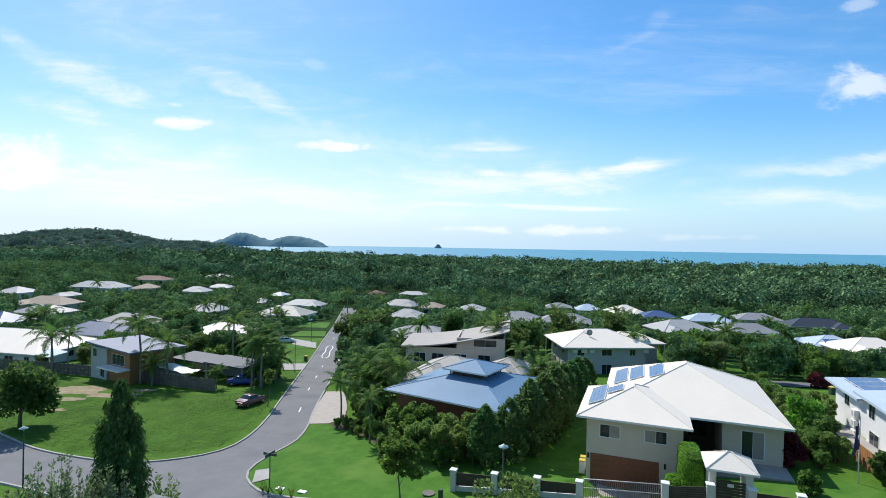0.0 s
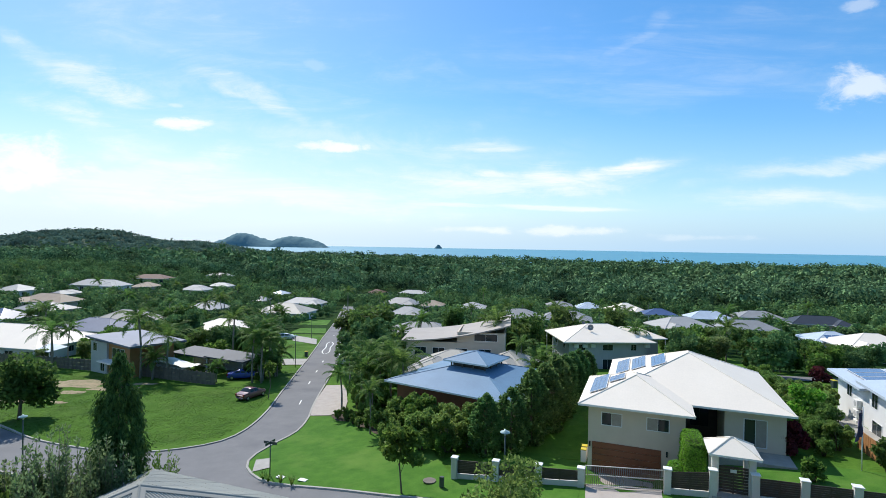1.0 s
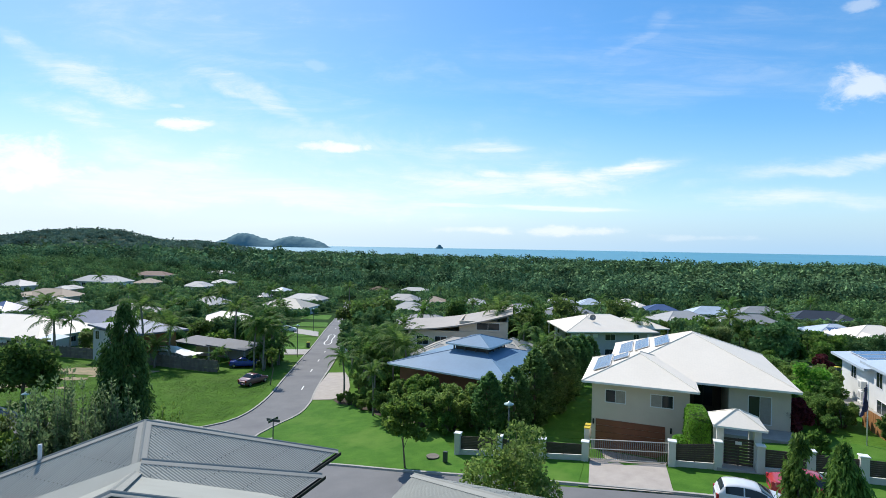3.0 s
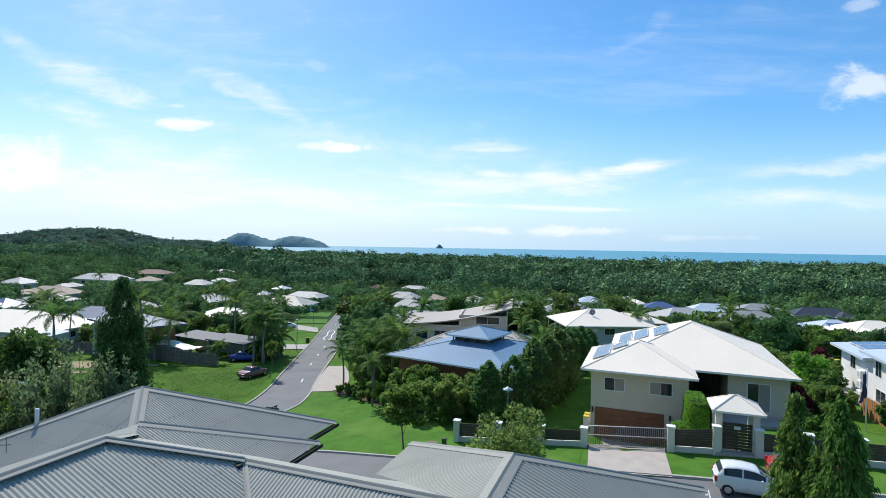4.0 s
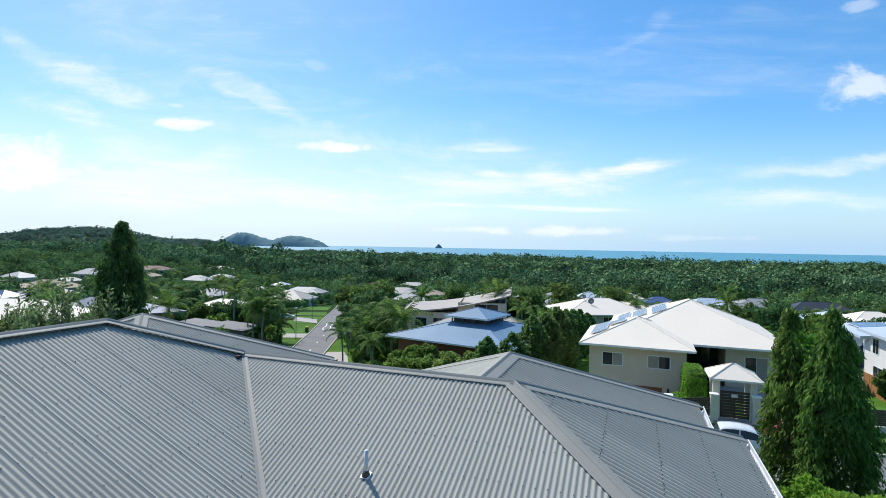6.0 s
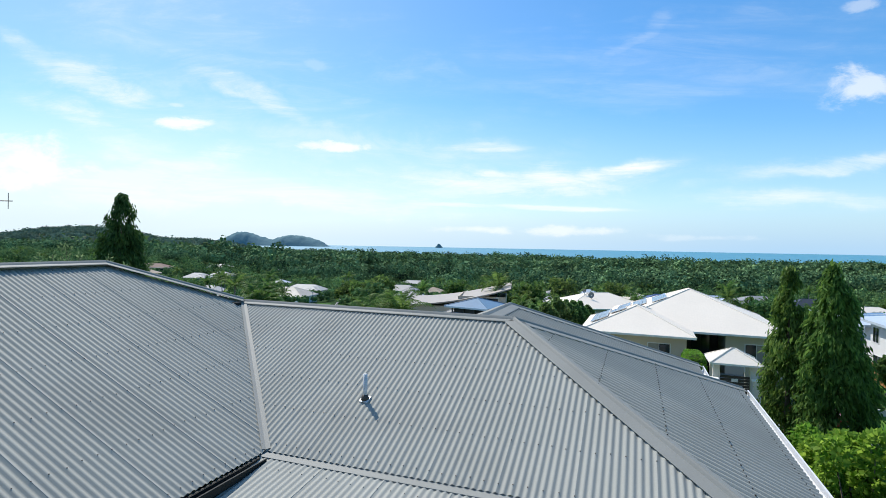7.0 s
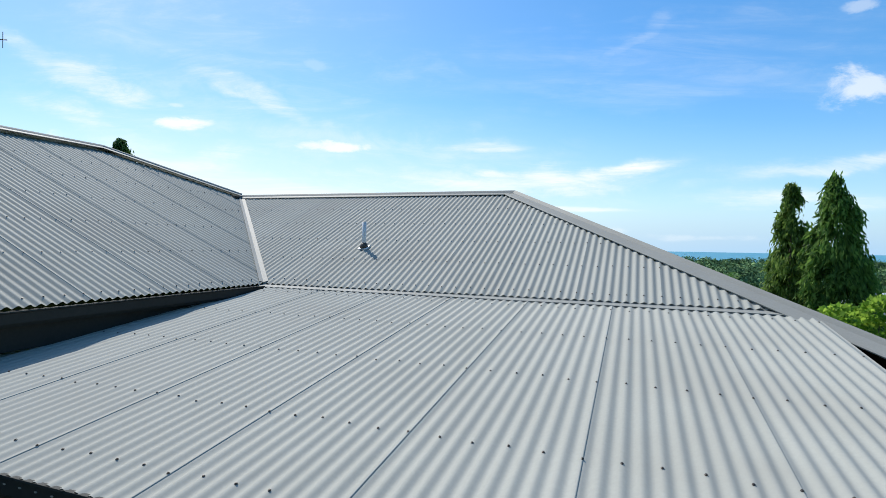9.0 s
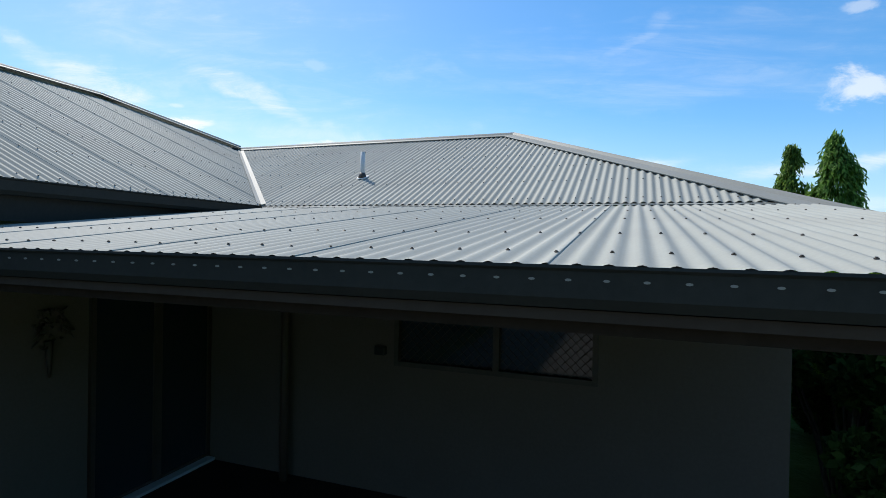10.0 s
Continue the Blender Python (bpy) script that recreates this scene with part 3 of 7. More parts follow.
patch_of("driveway", "tan paved driveway", "driveway", [(-15.6, 64.5), (-14.8, 60.2), (-12.6, 60.0), (-11.2, 62.0), (-11.6, 66.0), (-12.8, 72), (-14.0, 76), (-16.4, 76), (-16.0, 70)], M_DRIVE, 0.13)
patch_of("driveway", "pale concrete driveway crossing the verge", "driveway", [(-29.8, 100.0), (-25.4, 100.4), (-24.3, 93.4), (-28.0, 93.0)], M_CONC, 0.12)
patch_of("driveway", "grey concrete driveway crossing the verge", "driveway", [(-39.0, 137.0), (-30.3, 128.6), (-28.2, 119.5), (-35.2, 125.2)], M_CONC, 0.12)
patch_of("driveway", "pale concrete driveway to the garage", "driveway", H((-2.6, 32.75), (-2.9, 37.4), (-2.4, 43.5), (2.6, 43.0), (1.9, 37.2), (2.1, 32.75)), M_DRIVE, 0.10)
patch_of("path", "concrete pad at the street corner", "path", [(-16.1, 46.3), (-14.9, 46.6), (-14.2, 44.2), (-15.4, 43.4)], M_CONC, 0.13)

# road paint
for x, y in ((-17.6, 66.4), (-19.4, 78.0), (-20.5, 87.2), (-21.8, 97.6), (-28.0, 138.0), (-31.6, 160.0), (-35.4, 186.0)):
    d = Vector((-0.13, 0.99)).normalized()
    s, c0 = Vector((-d.y, d.x)) * 0.08, Vector((x, y)) - d * 1.0
    q = [c0 - s, c0 + s, c0 + d * 2.0 + s, c0 + d * 2.0 - s]
    thing("centre_line", "worn white centre line dash on the asphalt", "road marking", group="centre line dashes", kind="structure",
          data=mesh("centre_line", [(p.x, p.y, ground_z(p.x, p.y) + 0.085) for p in q], [(0, 1, 2, 3)], M_LINE))

# outlined painted island in the middle of the street
isl = []
span_i = [i for i in range(len(mainL)) if 104.5 < (mainL[i].y + mainR[i].y) / 2 < 126.5]
for k in range(25):
    i = span_i[0] + k / 24 * (span_i[-1] - span_i[0] - 0.01)
    a = mainL[int(i)].lerp(mainL[int(i) + 1], i % 1)
    b = mainR[int(i)].lerp(mainR[int(i) + 1], i % 1)
    c, side_ = a.lerp(b, 0.42), (b - a).normalized()
    q = k / 24
    isl.append((c, side_, 0.15 + 1.0 * math.sin(math.pi * q) ** 0.7 * (0.75 + 0.4 * math.cos(q * 6.28))))
v, f = [], []
for sg in (-1, 1):
    for c, side_, h in isl:
        for o in (-0.1, 0.1):
            p = c + side_ * (sg * h + o)
            v.append((p.x, p.y, ground_z(p.x, p.y) + 0.06))
for g in (0, 50):
    f += [(g + 2 * k, g + 2 * k + 1, g + 2 * k + 3, g + 2 * k + 2) for k in range(24)]
thing("painted_island", "white outlined traffic island painted on the asphalt", "road marking", kind="structure", data=mesh("painted_island", v, f, M_LINE))

# far hills, headland and rock
def hill(name, label, x0, x1, y0, depth, tops, base, mat, rough=0.06, n=90):
    """A ridge along x with a profile of (share, height) pairs."""
    v, f = [], []
    m = 14
    for j in range(m + 1):
        for i in range(n + 1):
            s = i / n
            h = 0.0
            for (a, ha), (b, hb) in zip(tops, tops[1:]):
                if a <= s <= b:
                    t = (s - a) / (b - a)
                    h = ha + (hb - ha) * t * t * (3 - 2 * t)
            q = j / m
            bell = math.sin(math.pi * min(1, q * 1.0)) ** 0.8
            x, y = x0 + (x1 - x0) * s, y0 + depth * (q - 0.5)
            h *= bell
            h += rough * max(h, 0) * (noise.noise(Vector((x * 0.02, y * 0.02, 0))) + 0.6 * noise.noise(Vector((x * 0.07, y * 0.07, 3))))
            v.append((x, y, base + h))
    w = n + 1
    for j in range(m):
        for i in range(n):
            f.append((j * w + i, j * w + i + 1, (j + 1) * w + i + 1, (j + 1) * w + i))
    return thing(name, label, "hill", kind="structure", data=mesh(name, v, f, mat, True))


HILLTOPS = ((0, 25), (0.37, 28), (0.44, 32), (0.477, 33), (0.515, 39), (0.53, 48), (0.56, 51), (0.607, 53), (0.635, 49), (0.672, 35), (0.70, 29), (0.727, 26), (0.764, 27), (0.795, 23), (0.83, 14), (0.87, 5), (1, 2))
hill("backdrop_hill", "dark green wooded hill beyond the town", -1750, -250, 1300, 500, HILLTOPS, -19, M_FARHILL, 0.10, 120)
hill("backdrop_headland", "hazy blue-green wooded headland in the sea", -1490, -770, 3500, 260, ((0, 30), (0.07, 48), (0.14, 74), (0.21, 88), (0.27, 87), (0.34, 72), (0.41, 56), (0.47, 44), (0.51, 42), (0.57, 54), (0.63, 68), (0.69, 73), (0.76, 68), (0.84, 57), (0.91, 45), (0.95, 34), (0.985, 14), (1, 0)), -19, M_ISLAND, 0.14)
hill("backdrop_islet", "small dark rock islet in the sea", -70, -2, 4300, 60, ((0, 0), (0.2, 16), (0.45, 33), (0.6, 30), (0.85, 14), (1, 0)), -19, M_ISLAND)

# unseen paving added behind the house for neutral bounce light on the veranda
patch_of("terrace_paving", "unseen grey concrete paving added for neutral bounce light", "paving", H((-4.0, -9.0), (9.0, -9.0), (9.0, 0.9), (-4.0, 0.9)), M_CONC, 0.05, 3.0)

# ---- the near house: long grey corrugated roofs ----
PITCH, SHEET, DEEP = 0.0762, 0.762, 0.0090
near = thing("house", "grey corrugated-iron hip-roofed house with dark gutters", "house", HOUSE)


def span(poly, s):
    """Range of d inside a convex polygon at s."""
    ds = []
    n = len(poly)
    for i in range(n):
        (a, p), (b, q) = poly[i], poly[(i + 1) % n]
        if abs(a - b) < 1e-9:
            if abs(a - s) < 1e-9:
                ds += [p, q]
        elif min(a, b) - 1e-9 <= s <= max(a, b) + 1e-9:
            ds.append(p + (q - p) * (s - a) / (b - a))
    return (min(ds), max(ds)) if ds else None


def sheeting(parent, corners, along, screws=(), inset=0.0, s_shift=0.0, fine=6, lap=0.006, lapside=1, head=1.0, deep=DEEP, pitch=PITCH):
    """Corrugated sheets over a flat convex roof face; along: direction of the eave. Rows of screws at the given heights up the slope."""
    P = [Vector(c) for c in corners]
    along = Vector(along).normalized()
    o = P[0]
    nrm = (P[1] - P[0]).cross(P[2] - P[0]).normalized()
    if nrm.z < 0:
        nrm = -nrm
    upd = nrm.cross(along).normalized()
    if upd.z < 0:
        upd = -upd
    poly = [((p - o).dot(along), (p - o).dot(upd)) for p in P]
    s0, s1 = min(p[0] for p in poly), max(p[0] for p in poly)
    k0, k1 = math.floor((s0 + s_shift) / SHEET), math.ceil((s1 + s_shift) / SHEET)
    corner_s = [p[0] for p in poly]
    for k in range(k0, k1):
        a, b = max(s0, k * SHEET - s_shift), min(s1, (k + 1) * SHEET - s_shift)
        if b - a < 0.01:
            continue
        n = max(2, int(round((b - a) / pitch * fine)))
        cols = sorted({round(a + (b - a) * i / n, 5) for i in range(n + 1)} | {round(c, 5) for c in corner_s if a < c < b})
        v, f = [], []

        def column(s, at, lift):
            r = span(poly, min(s1 - 1e-6, max(s0 + 1e-6, at)))
            if r is None:
                return
            h = deep * math.cos(2 * math.pi * (at + s_shift) / pitch) + lift
            v.append(o + along * s + upd * r[0] + nrm * h)
            v.append(o + along * s + upd * r[1] + nrm * h)

        if lapside < 0 and lap and a > s0 + 0.02:
            column(a - lap * 0.95, a, -0.004)
            column(a - lap * 0.9, a, 0.0014)
        for i, s in enumerate(cols):
            column(s, s, (-0.003 if lapside > 0 else 0.0012) * (1 - min(1.0, (s - a) / 0.05)) * (lap > 0))
        if b < s1 - 0.02 and lap and lapside > 0:
            column(b + lap * 0.9, b, -0.0005)
            column(b + lap * 0.95, b, -0.005)
        for i in range(len(v) // 2 - 1):
            f.append((2 * i, 2 * i + 2, 2 * i + 3, 2 * i + 1))
        sub("roof_sheet", mesh("roof_sheet", v, f, M_IRON, True), parent)
    if screws:
        v, f = [], []
        m = 0
        s = math.ceil((s0 + s_shift) / (2 * PITCH)) * 2 * PITCH - s_shift
        while s < s1:
            r = span(poly, s)
            for d in screws:
                if r and r[0] + 0.04 < d < r[1] - 0.10:
                    jit = random.uniform(-0.012, 0.012) / head ** 3
                    c = o + along * (s + random.uniform(-0.004, 0.004)) + upd * (d + jit) + nrm * deep
                    base = len(v)
                    for rad, h in ((0.0072 * head, 0.0), (0.0072 * head, 0.003), (0.0042 * head, 0.004), (0.0040 * head, 0.0068 * head)):
                        for q in range(6):
                            t = q * math.pi / 3
                            v.append(c + along * rad * math.cos(t) + upd * rad * math.sin(t) + nrm * h)
                    for lv in range(3):
                        for q in range(6):
                            f.append((base + lv * 6 + q, base + lv * 6 + (q + 1) % 6, base + lv * 6 + 6 + (q + 1) % 6, base + lv * 6 + 6 + q))
                    f.append(tuple(base + 18 + q for q in range(6)))
            s += 2 * PITCH
        if v:
            tagged(sub("roof_screws", mesh("roof_screws", v, f, M_SCREW), parent), kind="stuff")


def slab(name, corners, mat, parent, thick=0.02, drop=0.03):
    """Plain sheet under or in place of sheeting that is never seen from near."""
    P = [Vector(c) - Vector((0, 0, drop)) for c in corners]
    n = len(P)
    v = P + [p - Vector((0, 0, thick)) for p in P]
    f = [tuple(range(n)), tuple(range(2 * n - 1, n - 1, -1))] + [(i, (i + 1) % n, n + (i + 1) % n, n + i) for i in range(n)]
    return sub(name, mesh(name, v, f, mat), parent)


def cap(a, b, d1, d2, w1, w2, parent, name="ridge_cap", lift=0.022, roll=0.035, mat=None, lip=0.010):
    """Folded flashing along a ridge or hip; d1, d2 point down the two faces."""
    a, b = Vector(a), Vector(b)
    ax = (b - a).normalized()
    sides = []
    for d in (d1, d2):
        d = Vector(d)
        d = (d - ax * d.dot(ax)).normalized()
        sides.append(d)
    n1 = ax.cross(sides[0])
    n1 = n1 if n1.z > 0 else -n1
    n2 = ax.cross(sides[1])
    n2 = n2 if n2.z > 0 else -n2
    top = (n1 + n2).normalized()
    prof = [sides[0] * w1 + n1 * (lift - lip), sides[0] * w1 + n1 * lift, sides[0] * (w1 - 0.02) + n1 * (lift + 0.004), sides[0] * roll + n1 * (lift + 0.004),
            sides[0] * roll * 0.55 + top * (lift + 0.022), top * (lift + 0.030), sides[1] * roll * 0.55 + top * (lift + 0.022),
            sides[1] * roll + n2 * (lift + 0.004), sides[1] * (w2 - 0.02) + n2 * (lift + 0.004), sides[1] * w2 + n2 * lift, sides[1] * w2 + n2 * (lift - lip)]
    v = [a + p for p in prof] + [b + p for p in prof]
    m = len(prof)
    f = [(i, i + 1, m + i + 1, m + i) for i in range(m - 1)]
    return sub(name, mesh(name, v, f, mat or M_CAP), parent)


def gutter(a, b, outward, parent, mat=None, w=0.115, h=0.115, name="gutter", slots=0.0):
    """Quad gutter hung along an eave, open on top."""
    out = Vector(outward).normalized()
    prof = [(0.0, 0.0), (0.0, -h), (w * 0.75, -h), (w, -h * 0.72), (w, -0.004), (w + 0.012, 0.004), (w + 0.010, 0.012), (w - 0.012, 0.010), (w - 0.008, -h * 0.70), (w * 0.72, -h + 0.006), (0.006, -h + 0.006), (0.006, 0.0)]
    bm = bmesh.new()
    bm_extrude(bm, prof, a, b, out)
    g = sub(name, from_bm(name, bm, mat or M_GUTTER), parent)
    # pale raised discs stand for daylight showing through the gutter's slots
    if slots:
        a, b = Vector(a), Vector(b)
        L = (b - a).length
        d = (b - a).normalized()
        bm = bmesh.new()
        ring = [bm.verts.new(d * (0.0085 * math.cos(t)) + Vector((0, 0, 0.0036 * math.sin(t)))) for t in [i * math.pi / 4 for i in range(8)]]
        ring2 = [bm.verts.new(v.co + out * 0.002) for v in ring]
        bm.faces.new(ring2)
        for i in range(8):
            bm.faces.new((ring[i], ring[(i + 1) % 8], ring2[(i + 1) % 8], ring2[i]))
        me = from_bm("overflow_slot", bm, M_CAP)
        s = 0.025
        while s < L:
            sub("overflow_slot", me, g, m=Matrix.Translation(a + d * s + out * (w + 0.001) + Vector((0, 0, -h * 0.26))))
            s += slots
    return g


K1, K2, K3 = 0.4253, 0.447, 0.1165
def zm(y): return 12.97 - K1 * abs(8.21 - y)
def zl(x): return 13.71 - K2 * abs(x + 8.61)
def zv(y): return 11.638 - K3 * (5.13 - y)


V, R = (-7.03, 8.21, 12.97), (-1.73, 8.21, 12.97)
J0, JR = (-4.02, 5.13, zm(5.13)), (1.35, 5.13, zm(5.13))
SE, NE = (2.12, 4.36, zm(4.36)), (2.12, 12.06, zm(12.06))
HL = (-8.61, 6.60, 13.71)
rows_m = [0.12 + 0.62 * i for i in range(6)]
sheeting(near, [J0, JR, R, V], (1, 0, 0), rows_m, s_shift=0.25, lap=0.0)
sheeting(near, [SE, NE, R], (0, 1, 0), [0.15 + 0.85 * i for i in range(5)], head=1.5, deep=0.0185, pitch=0.127)
slab("roof_sheet", [R, V, (-4.02, 12.06, zm(12.06)), NE], M_IRON, near)
sheeting(near, [(-4.02, -6, zl(-4.02)), J0, V, HL, (-8.61, -6, 13.71)], (0, 1, 0), [0.10 + 0.80 * i for i in range(7)], s_shift=0.1, lap=0.0035, lapside=-1, deep=0.0108)
slab("roof_sheet", [HL, (-8.61, -6, 13.71), (-13.2, -6, zl(-13.2)), (-13.2, 11.19, zl(-13.2))], M_IRON, near)
slab("roof_sheet", [HL, (-13.2, 11.19, zl(-13.2)), (-4.02, 11.19, zl(-4.02))], M_IRON, near, drop=0.05)
# veranda roof, low pitch, with its screw rows closer together at the gutter
sheeting(near, [(-4.85, 1.41, zv(1.41)), (1.45, 1.41, zv(1.41)), (1.45, 5.16, zv(5.16)), (-4.85, 5.16, zv(5.16))], (1, 0, 0), [0.22, 0.82, 1.70, 2.58, 3.46], s_shift=0.604, fine=8, lap=0.006, deep=0.0068, head=0.92)
# wing beyond the main ridge, towards the street
BT = (-2.32, 10.51, 12.945)
def zb(x): return 12.945 - 0.43 * abs(x + 2.32)
sheeting(near, [(-2.32, 8.21, 12.945), (1.56, 12.09, zb(1.56)), (1.56, 14.39, zb(1.56)), BT], (0, 1, 0), [0.15 + 0.85 * i for i in range(5)], head=1.5, deep=0.0185, pitch=0.127)
sheeting(near, [(-2.32, 8.21, 12.945), (-6.20, 12.09, zb(-6.20)), (-6.20, 14.39, zb(-6.20)), BT], (0, 1, 0), [0.15 + 0.85 * i for i in range(5)], head=1.5, deep=0.0125)
sheeting(near, [(-6.20, 14.39, zb(1.56)), (1.56, 14.39, zb(1.56)), BT], (1, 0, 0), [0.15 + 0.85 * i for i in range(5)], head=1.5, deep=0.0125)
# two stepped hips at the far end
CT = (-12.92, 10.99, 13.03)
zc = 13.03 - 0.43 * 3.84
sheeting(near, [(-9.08, 7.15, zc), (-9.08, 14.83, zc), CT], (0, 1, 0), [0.15 + 0.85 * i for i in range(5)], head=1.5, deep=0.0125)
sheeting(near, [(-16.76, 7.15, zc), (-9.08, 7.15, zc), CT], (1, 0, 0), [0.15 + 0.85 * i for i in range(5)], head=1.5, deep=0.0125)
sheeting(near, [(-16.76, 14.83, zc), (-9.08, 14.83, zc), CT], (1, 0, 0), [0.15 + 0.85 * i for i in range(5)], head=1.5, deep=0.0125)
sheeting(near, [(-16.76, 7.15, zc), (-16.76, 14.83, zc), CT], (0, 1, 0), [0.15 + 0.85 * i for i in range(5)], head=1.5, deep=0.0125)
DT = (-11.62, 9.78, 12.60)
zd = 11.415
sheeting(near, [(-8.53, 6.49, zd), (-8.53, 13.07, zd), DT], (0, 1, 0), [0.15 + 0.85 * i for i in range(5)], head=1.5, deep=0.0125)
slab("roof_sheet", [DT, (-8.53, 13.07, zd), (-15.11, 13.07, zd)], M_IRON, near)
slab("roof_sheet", [DT, (-8.53, 6.49, zd), (-15.11, 6.49, zd)], M_IRON, near)

S_, E_, W_, N_ = Vector((0, -1, -K1)), Vector((1, 0, -K1)), Vector((-1, 0, -K1)), Vector((0, 1, -K1))
cap(V, R, S_, N_, 0.10, 0.15, near)
cap(R, SE, S_, E_, 0.17, 0.17, near, "hip_cap")
cap(R, NE, N_, E_, 0.17, 0.17, near, "hip_cap")
cap((-8.61, -6, 13.71), HL, E_, W_, 0.095, 0.14, near, lip=0.006)
cap(HL, (V[0] + 0.02, V[1] - 0.02, V[2] + 0.03), E_, N_, 0.105, 0.17, near, "hip_cap", lip=0.006)
cap(HL, (-13.2, 11.19, zl(-13.2)), W_, N_, 0.17, 0.17, near, "hip_cap")
cap((-2.32, 8.21, 12.945), BT, E_, W_, 0.2, 0.2, near)
cap(BT, (1.56, 14.39, zb(1.56)), E_, N_, 0.17, 0.17, near, "hip_cap")
cap(BT, (-6.20, 14.39, zb(1.56)), W_, N_, 0.17, 0.17, near, "hip_cap")
cap(CT, (-9.08, 14.83, zc), E_, N_, 0.17, 0.2, near, "hip_cap")
cap(CT, (-9.08, 7.15, zc), E_, S_, 0.17, 0.17, near, "hip_cap")
cap(CT, (-16.76, 7.15, zc), W_, S_, 0.2, 0.17, near, "hip_cap")
cap(DT, (-8.53, 13.07, zd), E_, N_, 0.17, 0.2, near, "hip_cap")
# valley between the wings, apron over the veranda sheets
va, vb = Vector(V), Vector(J0)
vd = (vb - va).normalized()
v1 = (Vector((-1, 0, K2)) - vd * Vector((-1, 0, K2)).dot(vd)).normalized()
v2 = (Vector((0, 1, K1)) - vd * Vector((0, 1, K1)).dot(vd)).normalized()
q = [va + v1 * 0.050, va, va + v2 * 0.055, vb + v1 * 0.050, vb, vb + v2 * 0.055]
sub("valley_flashing", mesh("valley_flashing", [p + Vector((0, 0, 0.016)) for p in q], [(0, 1, 4, 3), (1, 2, 5, 4)], M_CAP), near)
bm = bmesh.new()
bm_box(bm, (-7.06, 7.93, 12.90), (-6.93, 8.06, 12.985), 0.01)
sub("dark_saddle", from_bm("dark_saddle", bm, M_GUTTER), near)
y0 = 5.13
prof = [(0.10, 0.10 * K1 - 0.014), (0.0, -0.010), (-0.012, -0.012), (-0.105, -0.0250), (-0.106, -0.0300)]
v = [Vector((x, y0 + p[0], zm(y0) + p[1])) for x in (J0[0] - 0.02, 1.40) for p in prof]
sub("apron_flashing", mesh("apron_flashing", v, [(i, i + 1, 6 + i, 5 + i) for i in range(4)], M_CAP), near)

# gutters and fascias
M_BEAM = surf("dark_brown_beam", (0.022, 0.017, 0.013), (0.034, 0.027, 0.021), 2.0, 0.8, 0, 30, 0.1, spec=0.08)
ge = zl(-4.02)
gutter((-3.99, -6, ge - 0.022), (-3.99, 4.98, ge - 0.022), (1, 0, 0), near, w=0.10, h=0.10)
box("fascia", (-4.02, -6, ge - 0.30), (-3.995, 5.0, ge - 0.02), M_GUTTER, near)
gutter((-4.9, 1.510, zv(1.41) - 0.0095), (1.47, 1.510, zv(1.41) - 0.0095), (0, -1, 0), near, w=0.095, h=0.10, slots=0.0925)
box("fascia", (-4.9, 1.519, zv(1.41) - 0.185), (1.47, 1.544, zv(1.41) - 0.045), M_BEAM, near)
gutter((2.12, 4.36, SE[2] - 0.02), (2.12, 12.06, SE[2] - 0.02), (1, 0, 0), near, M_PALEGUT)
gutter((1.56, 12.09, zb(1.56) - 0.02), (1.56, 14.39, zb(1.56) - 0.02), (1, 0, 0), near, M_PALEGUT)
gutter((-9.06, 7.15, zc - 0.02), (-9.06, 14.83, zc - 0.02), (1, 0, 0), near)
gutter((-8.51, 6.49, zd - 0.02), (-8.51, 13.07, zd - 0.02), (1, 0, 0), near)
# added dark board along the hip's lower end, standing for under-eave shade
dj = Vector((0.02, 0.02, -0.02))
v = [Vector(JR) + dj, Vector(SE) + dj, Vector(SE) + dj - Vector((0, 0, 0.30)), Vector(JR) + dj - Vector((0, 0, 0.45))]
v += [q_ + Vector((0.02, 0.02, 0)) for q_ in v]
sub("fascia", mesh("fascia", v, [(0, 1, 2, 3), (7, 6, 5, 4), (0, 4, 5, 1), (1, 5, 6, 2), (2, 6, 7, 3), (3, 7, 4, 0)], M_BEAM), near)
box("barge_board", (1.452, 1.42, 11.14), (1.475, 5.1, 11.20), M_GUTTER, near)

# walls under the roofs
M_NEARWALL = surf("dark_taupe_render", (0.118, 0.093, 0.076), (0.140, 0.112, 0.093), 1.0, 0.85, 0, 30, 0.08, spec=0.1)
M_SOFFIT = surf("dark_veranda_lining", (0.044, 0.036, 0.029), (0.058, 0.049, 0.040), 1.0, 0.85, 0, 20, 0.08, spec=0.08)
FL = 8.66
WX0, WX1, WZ0, WZ1 = -2.16, -0.25, 10.05, 10.60
wall = sub("back_wall", None, near)
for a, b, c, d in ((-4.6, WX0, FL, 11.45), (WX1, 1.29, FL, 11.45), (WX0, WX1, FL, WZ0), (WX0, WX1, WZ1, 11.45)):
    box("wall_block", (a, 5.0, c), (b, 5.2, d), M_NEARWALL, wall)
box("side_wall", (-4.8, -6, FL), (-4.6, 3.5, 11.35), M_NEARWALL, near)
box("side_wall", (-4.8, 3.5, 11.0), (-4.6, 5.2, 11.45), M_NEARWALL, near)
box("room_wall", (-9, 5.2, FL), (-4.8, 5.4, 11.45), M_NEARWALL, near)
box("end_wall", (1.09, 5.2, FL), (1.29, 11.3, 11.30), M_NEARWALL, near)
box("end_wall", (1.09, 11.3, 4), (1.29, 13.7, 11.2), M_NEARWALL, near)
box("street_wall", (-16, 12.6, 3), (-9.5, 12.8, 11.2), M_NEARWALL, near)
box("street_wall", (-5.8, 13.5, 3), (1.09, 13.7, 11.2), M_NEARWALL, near)
